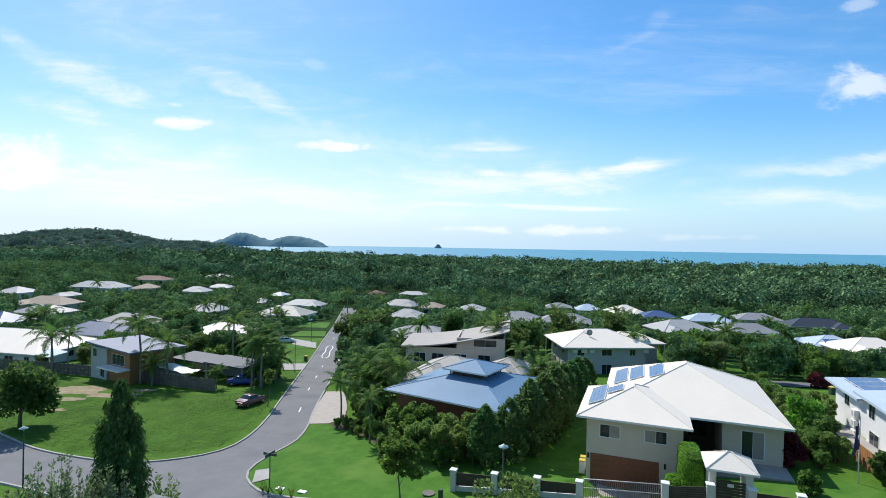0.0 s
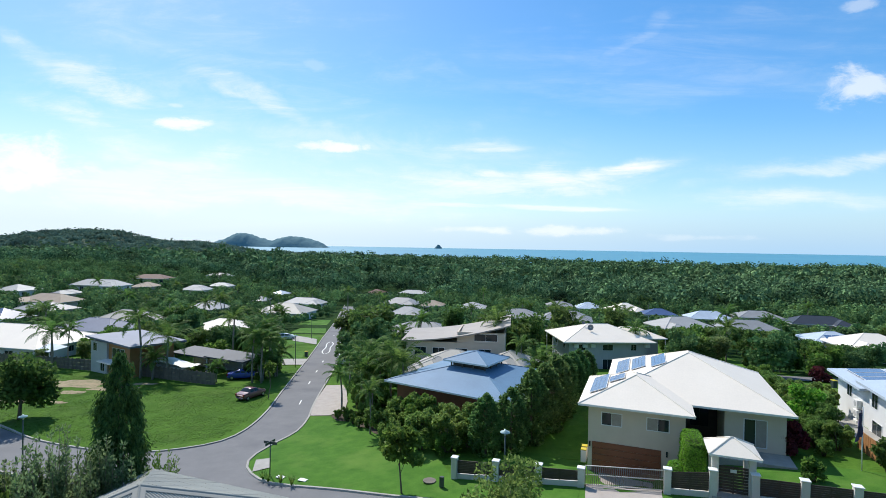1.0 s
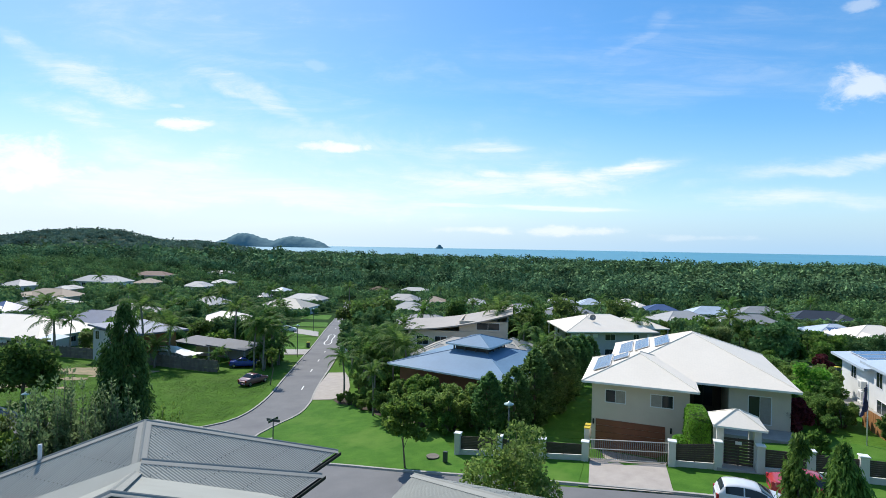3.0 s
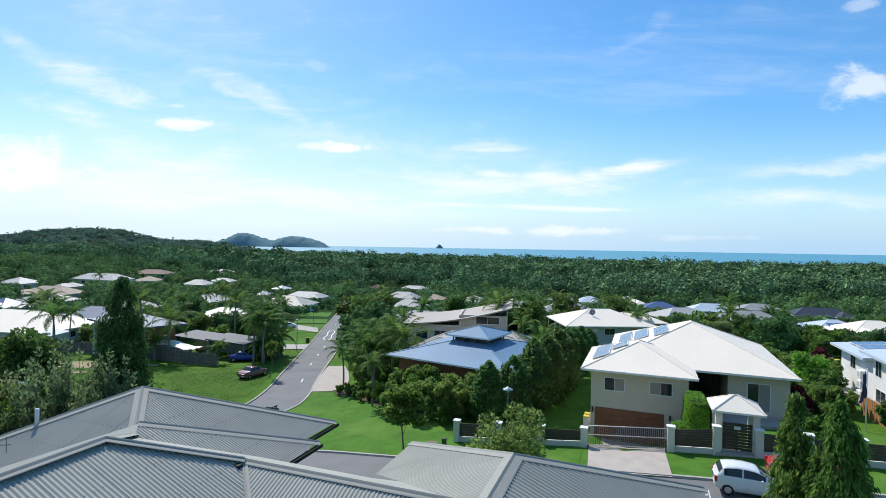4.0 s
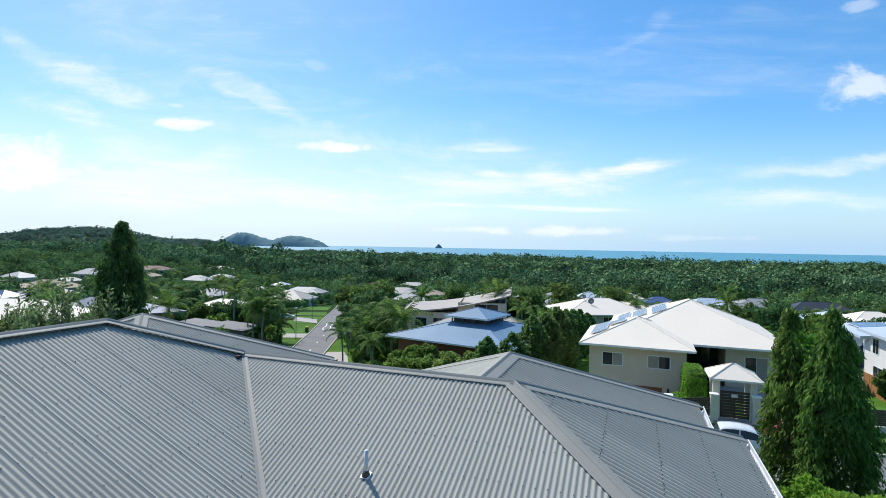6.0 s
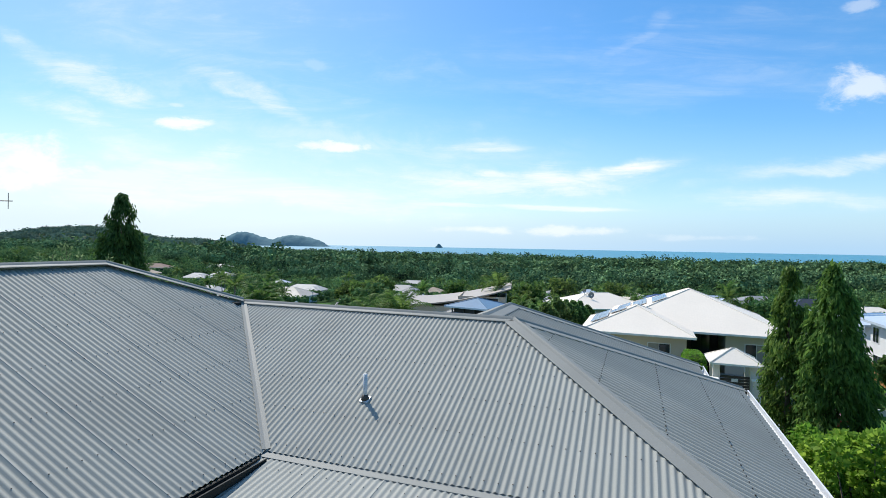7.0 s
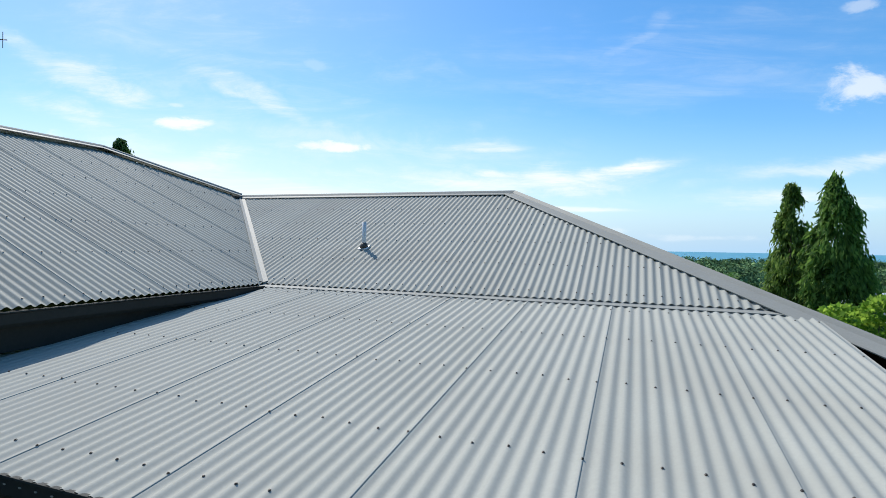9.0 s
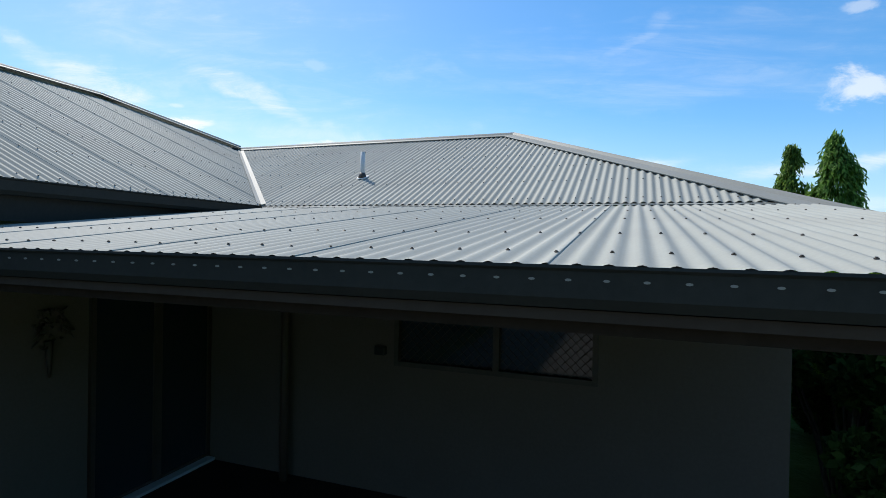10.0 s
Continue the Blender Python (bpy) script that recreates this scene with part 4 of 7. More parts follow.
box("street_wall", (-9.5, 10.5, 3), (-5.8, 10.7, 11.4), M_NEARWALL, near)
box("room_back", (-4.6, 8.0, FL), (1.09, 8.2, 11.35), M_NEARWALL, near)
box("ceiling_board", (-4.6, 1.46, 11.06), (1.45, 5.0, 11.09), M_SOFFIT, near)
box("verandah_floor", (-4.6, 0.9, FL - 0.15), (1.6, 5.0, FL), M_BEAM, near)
M_SCREEN = surf("brown_screen_frame", (0.06, 0.04, 0.03), (0.09, 0.06, 0.045), 2, 0.6, 0, 30, 0.1)
# glazed sliding doors in the wing
door = sub("sliding_door", None, near)
for k in range(2):
    a = 3.55 + 0.74 * k
    box("pane", (-4.66, a + 0.05, FL + 0.05), (-4.65, a + 0.69, 10.95), M_GLASS, door)
    for s0, s1, t0, t1 in ((a, a + 0.05, FL, 11.0), (a + 0.69, a + 0.74, FL, 11.0), (a, a + 0.74, FL, FL + 0.06), (a, a + 0.74, 10.94, 11.0)):
        box("door_frame", (-4.69, s0, t0), (-4.63, s1, t1), M_BROWN, door)
tube("post", [(-3.45, 4.85, FL), (-3.45, 4.85, 11.03)], 0.045, M_SCREEN, near, 10)
# high window with a diamond security screen
win = sub("window_frame", None, near)
for a, b, c, d in ((WX0, WX1, WZ0 - 0.05, WZ0), (WX0, WX1, WZ1, WZ1 + 0.05), (WX0 - 0.05, WX0, WZ0 - 0.05, WZ1 + 0.05), (WX1, WX1 + 0.05, WZ0 - 0.05, WZ1 + 0.05), (-1.17, -1.11, WZ0, WZ1)):
    box("frame_bar", (a, 4.97, c), (b, 5.06, d), M_BROWN, win)
box("pane", (WX0, 5.04, WZ0), (WX1, 5.05, WZ1), M_GLASS, win)
bm = bmesh.new()
s = 0.09
n = int((WX1 - WX0 + (WZ1 - WZ0)) / s)
for k in range(-int((WZ1 - WZ0) / s), n):
    for sg in (1, -1):
        x0 = WX0 + k * s
        pa, pb = (x0, WZ0), (x0 + (WZ1 - WZ0), WZ1)
        t0 = max(0, (WX0 - pa[0]) / (pb[0] - pa[0]))
        t1 = min(1, (WX1 - pa[0]) / (pb[0] - pa[0]))
        if t1 - t0 < 0.02:
            continue
        za, zb2 = (WZ0 + t0 * (WZ1 - WZ0), WZ0 + t1 * (WZ1 - WZ0))
        if sg < 0:
            za, zb2 = WZ0 + WZ1 - za, WZ0 + WZ1 - zb2
        bm_tube(bm, [(pa[0] + t0 * (pb[0] - pa[0]), 5.0 + 0.004 * sg, za), (pa[0] + t1 * (pb[0] - pa[0]), 5.0 + 0.004 * sg, zb2)], 0.004, 4)
sub("diamond_screen", from_bm("diamond_screen", bm, M_BROWN), win, "dark diamond-mesh security screen")
box("wall_light", (-2.42, 4.93, 10.10), (-2.30, 5.0, 10.19), M_GUTTER, near, 0.01)
orn = thing("wall_ornament", "dark brown dried-vine ornament hung on the veranda wall", "ornament", HOUSE @ Matrix.Translation((-4.58, 3.12, 10.42)))
rng0 = random.Random(5)
bm = bmesh.new()
for k in range(46):
    an, r0 = rng0.uniform(0, 6.28), rng0.uniform(0.03, 0.17)
    p0 = Vector((rng0.uniform(0.0, 0.05), r0 * math.cos(an), r0 * math.sin(an) + 0.06))
    bm_tube(bm, [p0, p0 + Vector((rng0.uniform(0, 0.03), rng0.uniform(-0.06, 0.06), rng0.uniform(-0.07, 0.07)))], [0.014, 0.005], 5)
sub("vine", from_bm("vine", bm, M_BROWN, True), orn)
tube("tail", [(0.02, 0, -0.05), (0.02, 0.01, -0.36)], [0.035, 0.012], M_BROWN, orn, 7)
box("door_sill", (-4.70, 3.5, FL), (-4.52, 5.0, FL + 0.03), M_GREYWALL, near)
# vent pipe through the main slope, boot at its foot
px_, py_ = -3.245, 6.13
pz = zm(py_)
tube("vent_pipe", [(px_, py_, pz - 0.05), (px_, py_, pz + 0.34)], 0.028, M_PALEGUT, near, 12, "pale vent pipe")
bm = bmesh.new()
bm_tube(bm, [(px_, py_, pz - 0.02), (px_, py_, pz + 0.035), (px_, py_, pz + 0.07)], [0.060, 0.050, 0.034], 14)
sub("pipe_boot", from_bm("pipe_boot", bm, M_SCREW, True), near, "black rubber boot")
bm = bmesh.new()
m4 = Matrix.Translation((px_, py_, pz + 0.012)) @ Matrix.Rotation(math.atan(K1), 4, "X")
bm_box(bm, (-0.065, -0.065, -0.006), (0.065, 0.065, 0.006), 0.003, m4)
sub("pipe_flange", from_bm("pipe_flange", bm, M_PALEGUT), near)
tube("vent_pipe", [(-14.6, 9.3, 12.2), (-14.6, 9.3, 12.72)], 0.05, M_PALEGUT, near, 10, "pale vent pipe")
# antenna on the wing's ridge
ant = thing("antenna", "thin metal television antenna on the roof", "antenna", HOUSE @ Matrix.Translation((0.43, -0.35, -0.01)))
tube("mast", [(-7.93, 4.6, zl(-7.93) - 0.35), (-7.93, 4.6, 14.62)], 0.014, M_SCREW, ant, 8)
tube("boom", [(-8.14, 4.5, 14.60), (-7.74, 4.7, 14.60)], 0.006, M_SCREW, ant, 6)
for k in range(4):
    x = -8.12 + 0.11 * k
    tube("rod", [(x, 4.52 + 0.054 * k, 14.50), (x, 4.52 + 0.054 * k, 14.70)], 0.004, M_SCREW, ant, 6)
box("junction_box", (-7.96, 4.57, 14.22), (-7.90, 4.63, 14.29), M_SCREW, ant, 0.01)


# ---- plants ----
def leaf_cloud(name, centres, mat, count, size, seed, squash=0.8, long=1.6, hang=0.0):
    """Many small leaves round the given (centre, radius) clumps."""
    rng = np.random.default_rng(seed)
    C = np.array([c for c, r in centres], float)
    Rr = np.array([r for c, r in centres], float)
    w = Rr ** 2
    k = rng.choice(len(C), count, p=w / w.sum())
    d = rng.normal(size=(count, 3))
    d /= np.linalg.norm(d, axis=1)[:, None]
    rad = Rr[k] * (0.55 + 0.5 * rng.random(count) ** 0.6)
    P = C[k] + d * rad[:, None] * np.array([1, 1, squash])
    a = d + rng.normal(size=(count, 3)) * 0.7
    a[:, 2] -= hang
    a /= np.linalg.norm(a, axis=1)[:, None]
    b = np.cross(a, rng.normal(size=(count, 3)))
    b /= np.linalg.norm(b, axis=1)[:, None]
    s = size * (0.6 + 0.8 * rng.random(count))[:, None]
    L, Wd = a * s * long * 0.5, b * s * 0.5
    V4 = np.stack([P - L, P + Wd, P + L, P - Wd], 1).reshape(-1, 3)
    me = bpy.data.meshes.new(name)
    me.vertices.add(len(V4))
    me.vertices.foreach_set("co", V4.ravel())
    me.loops.add(len(V4))
    me.loops.foreach_set("vertex_index", np.arange(len(V4), dtype=np.int32))
    me.polygons.add(count)
    me.polygons.foreach_set("loop_start", np.arange(0, len(V4), 4, dtype=np.int32))
    me.polygons.foreach_set("loop_total", np.full(count, 4, dtype=np.int32))
    me.materials.append(mat)
    me.update()
    return me


def quad_cloud(name, P, A, B, mat):
    """One mesh of four-cornered leaves from centres and half axes."""
    V4 = np.stack([P - A, P + B, P + A, P - B], 1).reshape(-1, 3)
    me = bpy.data.meshes.new(name)
    me.vertices.add(len(V4))
    me.vertices.foreach_set("co", V4.ravel())
    me.loops.add(len(V4))
    me.loops.foreach_set("vertex_index", np.arange(len(V4), dtype=np.int32))
    me.polygons.add(len(P))
    me.polygons.foreach_set("loop_start", np.arange(0, len(V4), 4, dtype=np.int32))
    me.polygons.foreach_set("loop_total", np.full(len(P), 4, dtype=np.int32))
    me.materials.append(mat)
    me.update()
    return me


def limbs(bm, rng, base, top, r0, branches, spread):
    """A tapered trunk with forking limbs; returns the limb ends."""
    base, top = Vector(base), Vector(top)
    mid = base.lerp(top, 0.5) + Vector((rng.uniform(-0.1, 0.1), rng.uniform(-0.1, 0.1), 0)) * (top - base).length
    bm_tube(bm, [base, base.lerp(mid, 0.5), mid, mid.lerp(top, 0.5), top], [r0, r0 * 0.8, r0 * 0.65, r0 * 0.5, r0 * 0.28], 7)
    ends = [top]
    for k in range(branches):
        t = rng.uniform(0.35, 0.95)
        p = mid.lerp(top, (t - 0.5) * 2) if t > 0.5 else base.lerp(mid, t * 2)
        an = k * 2.4 + rng.uniform(-0.4, 0.4)
        e = p + Vector((math.cos(an) * spread * rng.uniform(0.6, 1), math.sin(an) * spread * rng.uniform(0.6, 1), (top - base).length * rng.uniform(0.10, 0.35)))
        bm_tube(bm, [p, p.lerp(e, 0.5) + Vector((0, 0, -0.04 * spread)), e], [r0 * 0.35, r0 * 0.22, r0 * 0.08], 5)
        ends.append(e)
    return ends


def broad_tree(name, label, h, w, seed, mat, leaves=2500, size=0.32, trunk=0.3, branches=9, category="tree", crown_base=0.3):
    rng = random.Random(seed)
    t = thing(name, label, category)
    bm = bmesh.new()
    ends = limbs(bm, rng, (0, 0, -0.3), (rng.uniform(-0.05, 0.05) * w, rng.uniform(-0.05, 0.05) * w, h * 0.82), trunk * h * 0.07, branches, w * 0.36)
    sub("trunk", from_bm("trunk", bm, M_BARK, True), t)
    cl = []
    for e in ends:
        e = Vector((e.x, e.y, max(h * (crown_base + 0.1), e.z)))
        cl.append((e, w * rng.uniform(0.17, 0.27)))
    for k in range(branches):
        an, z = rng.uniform(0, 6.28), rng.uniform(crown_base + 0.12, 0.9)
        r = w * 0.40 * math.sqrt(max(0.05, 1 - ((z - 0.6) / 0.5) ** 2)) * rng.uniform(0.5, 1.0)
        cl.append((Vector((math.cos(an) * r, math.sin(an) * r, h * z)), w * rng.uniform(0.13, 0.24)))
    sub("crown", leaf_cloud("crown", [(tuple(c), r) for c, r in cl], mat, leaves, size, seed), t)
    return t


def palm_tree(name, label, h, seed, fronds=15, L=2.6, lean=0.05, clump=1, mat=None, crownshaft=False):
    rng = random.Random(seed)
    t = thing(name, label, "palm tree")
    for c in range(clump):
        an = rng.uniform(0, 6.28)
        off = Vector((math.cos(an), math.sin(an), 0)) * (0.5 * c)
        hh = h * (1 - 0.18 * c)
        tip = off + Vector((math.cos(an) * lean * hh, math.sin(an) * lean * hh, hh))
        bm = bmesh.new()
        n = 7
        pts = [off.lerp(tip, (i / n)) + Vector((math.cos(an), math.sin(an), 0)) * (-0.03 * hh * math.sin(math.pi * i / n)) for i in range(n + 1)]
        pts[0].z = -0.3
        bm_tube(bm, pts, [0.15 + 0.05 * (i == 0) - 0.05 * i / n for i in range(n + 1)], 8)
        sub("trunk", from_bm("trunk", bm, M_PALMBARK, True), t)
        verts, faces = [], []
        for k in range(fronds):
            az = k * 2.39996 + rng.uniform(-0.2, 0.2)
            el = radians(80 - 92 * (k / fronds) + rng.uniform(-9, 9))
            d = Vector((math.cos(az), math.sin(az), 0))
            p = tip.copy()
            side = Vector((-d.y, d.x, 0))
            seg = 9
            ln = L * rng.uniform(0.85, 1.1)
            prev = None
            for i in range(seg + 1):
                f = i / seg
                e = el - 1.25 * f * f - 0.30 * f
                dirv = d * math.cos(e) + Vector((0, 0, math.sin(e)))
                upv = -d * math.sin(e) + Vector((0, 0, math.cos(e)))
                if i:
                    p = p + dirv * (ln / seg)
                if prev is not None:
                    b0 = len(verts)
                    wv = side * 0.018
                    verts += [prev - wv, prev + wv, p + wv, p - wv]
                    faces.append((b0, b0 + 1, b0 + 2, b0 + 3))
                prev = p.copy()
                if i:
                    for sg in (-1, 1):
                        for q_ in (0, 0.25, 0.5, 0.75):
                            base = p - dirv * (ln / seg) * q_
                            ll = ln * 0.215 * math.sin(math.pi * min(1, f * 0.8 + 0.15)) * rng.uniform(0.8, 1.1)
                            out_ = (side * sg * 0.85 + dirv * 0.5 - upv * rng.uniform(0.15, 0.75)).normalized()
                            b0 = len(verts)
                            verts += [base - dirv * 0.04, base + dirv * 0.05, base + out_ * ll + dirv * 0.02, base + out_ * ll * 0.92 - dirv * 0.03]
                            faces.append((b0, b0 + 1, b0 + 2, b0 + 3))
        sub("crown", mesh("crown", verts, faces, mat or M_PALM), t)
    return t


def tassel_tree(name, label, h, w, seed, mat, tassels, per, leaf, long, rise, hang, droop, bare=0.0, lump=0.25, trunk=0.13):
    """A straight stem hidden by short boughs, each carrying a tassel of leaves. rise: how fast it widens below its tip; hang: length of a
    tassel; droop: how far the leaves hang (below zero: they point up)."""
    nr, rng = np.random.default_rng(seed), random.Random(seed)
    t = thing(name, label, "tree")
    bm = bmesh.new()
    bm_tube(bm, [(0, 0, -0.3), (0, 0, h * 0.5), (0, 0, h * 0.94)], [trunk, trunk * 0.5, 0.006], 7)
    P, D = [], []
    done = 0
    while done < tassels:
        u = rng.random()
        d = (0.02 * u if done < 5 else u) * h * (1 - bare)
        full = (1 - math.exp(-d / rise)) * (1 - 0.30 * ease(0.75, 1.0, u))
        if rng.random() > 0.40 + full:
            continue
        an = rng.uniform(0, 6.28)
        bulge = 1 + lump * noise.noise(Vector((math.cos(an) * 1.3, math.sin(an) * 1.3, d * 0.9 + seed))) + 0.6 * lump * noise.noise(Vector((math.cos(an) * 3.5, math.sin(an) * 3.5, d * 2.4 + seed)))
        r = 0.05 + w * 0.5 * full * bulge * (rng.uniform(0.25, 1.0) ** 0.45)
        out_ = np.array([math.cos(an), math.sin(an), 0.0])
        z0 = h - d
        if done % 6 == 0:
            e = Vector(out_ * r) + Vector((0, 0, z0))
            bm_tube(bm, [(0, 0, z0 - 0.1 * r), e * 1.0], [0.018, 0.005], 4)
        n = max(6, int(per * rng.uniform(0.7, 1.3)))
        s = nr.random(n)[:, None]
        L = hang * rng.uniform(0.5, 1.3) * (0.35 + 0.65 * min(1.0, full * 1.3))
        sg = 1.0 if droop > 0 else -1.0
        q = out_ * (r + 0.22 * L * s ** 0.7) + np.array([0, 0, z0]) - np.array([0, 0, 1.0]) * sg * (L * s ** 1.2) + nr.normal(size=(n, 3)) * (0.03 + 0.13 * L)
        P.append(q)
        D.append(np.repeat((out_ * 0.55)[None], n, 0) + np.array([0, 0, -droop]) + nr.normal(size=(n, 3)) * 0.45)
        done += 1
    P, D = np.concatenate(P), np.concatenate(D)
    P[:, 2] = np.maximum(P[:, 2], 0.1)
    D /= np.linalg.norm(D, axis=1)[:, None]
    B = np.cross(D, nr.normal(size=D.shape))
    B /= np.linalg.norm(B, axis=1)[:, None]
    s = (leaf * (0.6 + 0.8 * nr.random(len(P))))[:, None]
    sub("trunk", from_bm("trunk", bm, M_BARK, True), t)
    sub("crown", quad_cloud("crown", P, D * s * long * 0.5, B * s * 0.5, mat), t)
    return t


def put(t, x, y, z=None, yaw=0.0, s=1.0):
    z = ground_z(x, y) if z is None else z
    t.matrix_world = turn(x, y, z, yaw)
    t.scale = (s, s, s)
    return t


def again(t, x, y, yaw, s=1.0, z=None):
    c = copy_thing(t, Matrix.Identity(4))
    z = ground_z(x, y) if z is None else z
    c.matrix_basis = turn(x, y, z, yaw) @ Matrix.Diagonal((s, s, s * random.uniform(0.9, 1.1), 1))
    return c


# ---- other houses ----
def quad_uv(me_name, verts, faces, mat, along):
    """Roof faces with UV x across the fall, in metres."""
    me = mesh(me_name, verts, faces, mat)
    la = me.uv_layers.new(name="UVMap")
    for p in me.polygons:
        n = p.normal
        a = Vector((0, 0, 1)).cross(n)
        a = a.normalized() if a.length > 1e-4 else Vector((1, 0, 0))
        b = n.cross(a)
        for li in p.loop_indices:
            c = me.vertices[me.loops[li].vertex_index].co
            la.data[li].uv = (c.dot(a), c.dot(b))
    return me


def hip_roof(parent, x0, x1, y0, y1, ze, slope, mat, thick=0.16, name="roof", trim=None, gable=0.0):
    """Hip roof over a rectangle, with a fascia edge, ridge caps and a soffit."""
    w, d = x1 - x0, y1 - y0
    r = min(w, d) / 2
    zt = ze + r * slope
    g = r * (1 - gable)
    if w >= d:
        a, b = (x0 + g, (y0 + y1) / 2, zt), (x1 - g, (y0 + y1) / 2, zt)
    else:
        a, b = ((x0 + x1) / 2, y0 + g, zt), ((x0 + x1) / 2, y1 - g, zt)
    c = [(x0, y0, ze), (x1, y0, ze), (x1, y1, ze), (x0, y1, ze)]
    v = c + [a, b]
    if w >= d:
        f = [(0, 1, 5, 4), (1, 2, 5), (2, 3, 4, 5), (3, 0, 4)]
    else:
        f = [(1, 2, 5, 4), (2, 3, 5), (3, 0, 4, 5), (0, 1, 4)]
    rf = sub(name, quad_uv(name, v, f, mat, None), parent)
    v2 = c + [(p[0], p[1], ze - thick) for p in c]
    i_ = 0.12
    f2 = [(0, 1, 5, 4), (1, 2, 6, 5), (2, 3, 7, 6), (3, 0, 4, 7), (7, 6, 5, 4)]
    sub("fascia", mesh("fascia", v2, f2, trim or M_TRIM), rf)
    bm = bmesh.new()
    ends = {0: a, 1: b, 2: b, 3: a} if w >= d else {0: a, 1: a, 2: b, 3: b}
    for k in range(4):
        bm_tube(bm, [c[k], ends[k]], 0.06, 5, False)
    if (Vector(a) - Vector(b)).length > 0.1:
        bm_tube(bm, [a, b], 0.06, 5, False)
    sub("ridge_cap", from_bm("ridge_cap", bm, mat), rf)
    return rf


def wall_box(parent, x0, x1, y0, y1, z0, z1, mat, name="wall"):
    """Four walls with thickness."""
    t = 0.2
    w = sub(name, None, parent)
    for a, b, c, d in ((x0, x1, y0, y0 + t), (x0, x1, y1 - t, y1), (x0, x0 + t, y0 + t, y1 - t), (x1 - t, x1, y0 + t, y1 - t)):
        box("wall_side", (a, c, z0), (b, d, z1), mat, w)
    return w


def window_at(parent, side, u0, u1, z0, z1, at, split=2, frame=None, pane=None):
    """Framed window standing 3 cm proud of a wall plane. side: y- y+ x- x+."""
    w = sub("window", None, parent)
    fr = 0.06
    sg = -1 if side[1] == "-" else 1

    def bar(name, a, b, c, d, o0, o1, mat):
        lo_o, hi_o = sorted((at + sg * o0, at + sg * o1))
        if side[0] == "y":
            box(name, (a, lo_o, c), (b, hi_o, d), mat, w)
        else:
            box(name, (lo_o, a, c), (hi_o, b, d), mat, w)
    fm = frame or M_ALU
    for a, b, c, d in ((u0, u1, z0, z0 + fr), (u0, u1, z1 - fr, z1), (u0, u0 + fr, z0 + fr, z1 - fr), (u1 - fr, u1, z0 + fr, z1 - fr)):
        bar("window_frame", a, b, c, d, -0.02, 0.035, fm)
    for k in range(split):
        a = u0 + fr + (u1 - u0 - 2 * fr) * k / split
        b = u0 + fr + (u1 - u0 - 2 * fr) * (k + 1) / split
        bar("pane", a + 0.015, b - 0.015, z0 + fr, z1 - fr, -0.01, 0.012, (pane[k % len(pane)] if pane else M_GLASS))
        if k:
            bar("mullion", a - 0.015, a + 0.015, z0 + fr, z1 - fr, -0.015, 0.03, fm)
    return w


def simple_house(label, x, y, yaw, w, d, roof, wall, storeys=1, slope=0.42, z=None, over=0.6, wing=None, gable=0.0, base=None):
    """A town house of one or two storeys with windows on the sides that show."""
    g = ground_z(x, y) if z is None else z
    h = thing("house", label, "house", turn(x, y, g, yaw))
    top = 2.55 * storeys + 0.15
    wall_box(h, -w / 2, w / 2, -d / 2, d / 2, -1.5, top, wall)
    hip_roof(h, -w / 2 - over, w / 2 + over, -d / 2 - over, d / 2 + over, top, slope, roof, gable=gable)
    for s in range(storeys):
        zz = 0.95 + 2.6 * s
        k, n = 0, max(2, int(w / 3.6))
        for k in range(n):
            c = -w / 2 + w * (k + 0.5) / n
            ww = (0.7, 0.95, 0.55)[k % 3]
            window_at(h, "y-", c - ww, c + ww, zz - (0.75 if k % 3 == 1 and s == 0 else 0), zz + 1.15, -d / 2)
        n = max(1, int(d / 4.5))
        for sd, at in (("x-", -w / 2), ("x+", w / 2)):
            for k in range(n):
                c = -d / 2 + d * (k + 0.5) / n
                window_at(h, sd, c - 0.6, c + 0.6, zz, zz + 1.15, at)
    if wing:
        wx0, wx1, wy0, wy1, wz = wing
        wall_box(h, wx0, wx1, wy0, wy1, -1.5, top + wz, wall)
        hip_roof(h, wx0 - over, wx1 + over, wy0 - over, wy1 + over, top + wz + 0.03, slope, roof)
        window_at(h, "y-", (wx0 + wx1) / 2 - 1.1, (wx0 + wx1) / 2 + 1.1, 0.2, 2.15, wy0)
    return h


# white-roofed house across the street
WH = turn(10.88, 41.64, 0, -21.0)
white = thing("house", "beige rendered house with a broad white ribbed hip roof", "house", WH)
ZE = 7.60
zg = 2.05
# local x along the front from the roof's corner, y away
wall_box(white, 0.73, 7.8, 0.8, 8.4, zg - 1.0, ZE + 0.1, M_RENDER)
wall_box(white, 10.8, 15.0, 4.0, 17.1, zg - 1.0, ZE + 0.1, M_RENDER)
wall_box(white, 2.3, 10.8, 8.6, 17.1, zg - 1.0, ZE + 0.1, M_RENDER)
box("entry_wall", (7.8, 8.4, zg - 1), (10.8, 8.6, ZE + 0.1), M_BROWN, white)
hip_roof(white, 0, 8.4, -0.1, 9.13, ZE, 0.41, M_WHITEROOF)
hip_roof(white, 1.6, 15.5, 3.0, 17.8, ZE + 0.02, 0.41, M_WHITEROOF)
window_at(white, "y-", 1.71, 3.30, 5.84, 6.90, 0.8, pane=(M_GLASS, M_CURTAIN))
window_at(white, "y-", 5.05, 6.71, 5.88, 6.90, 0.8, pane=(M_CURTAIN, M_GLASS))
window_at(white, "y-", 12.12, 13.75, 4.62, 6.81, 4.0, pane=(M_GLASS, M_CURTAIN))
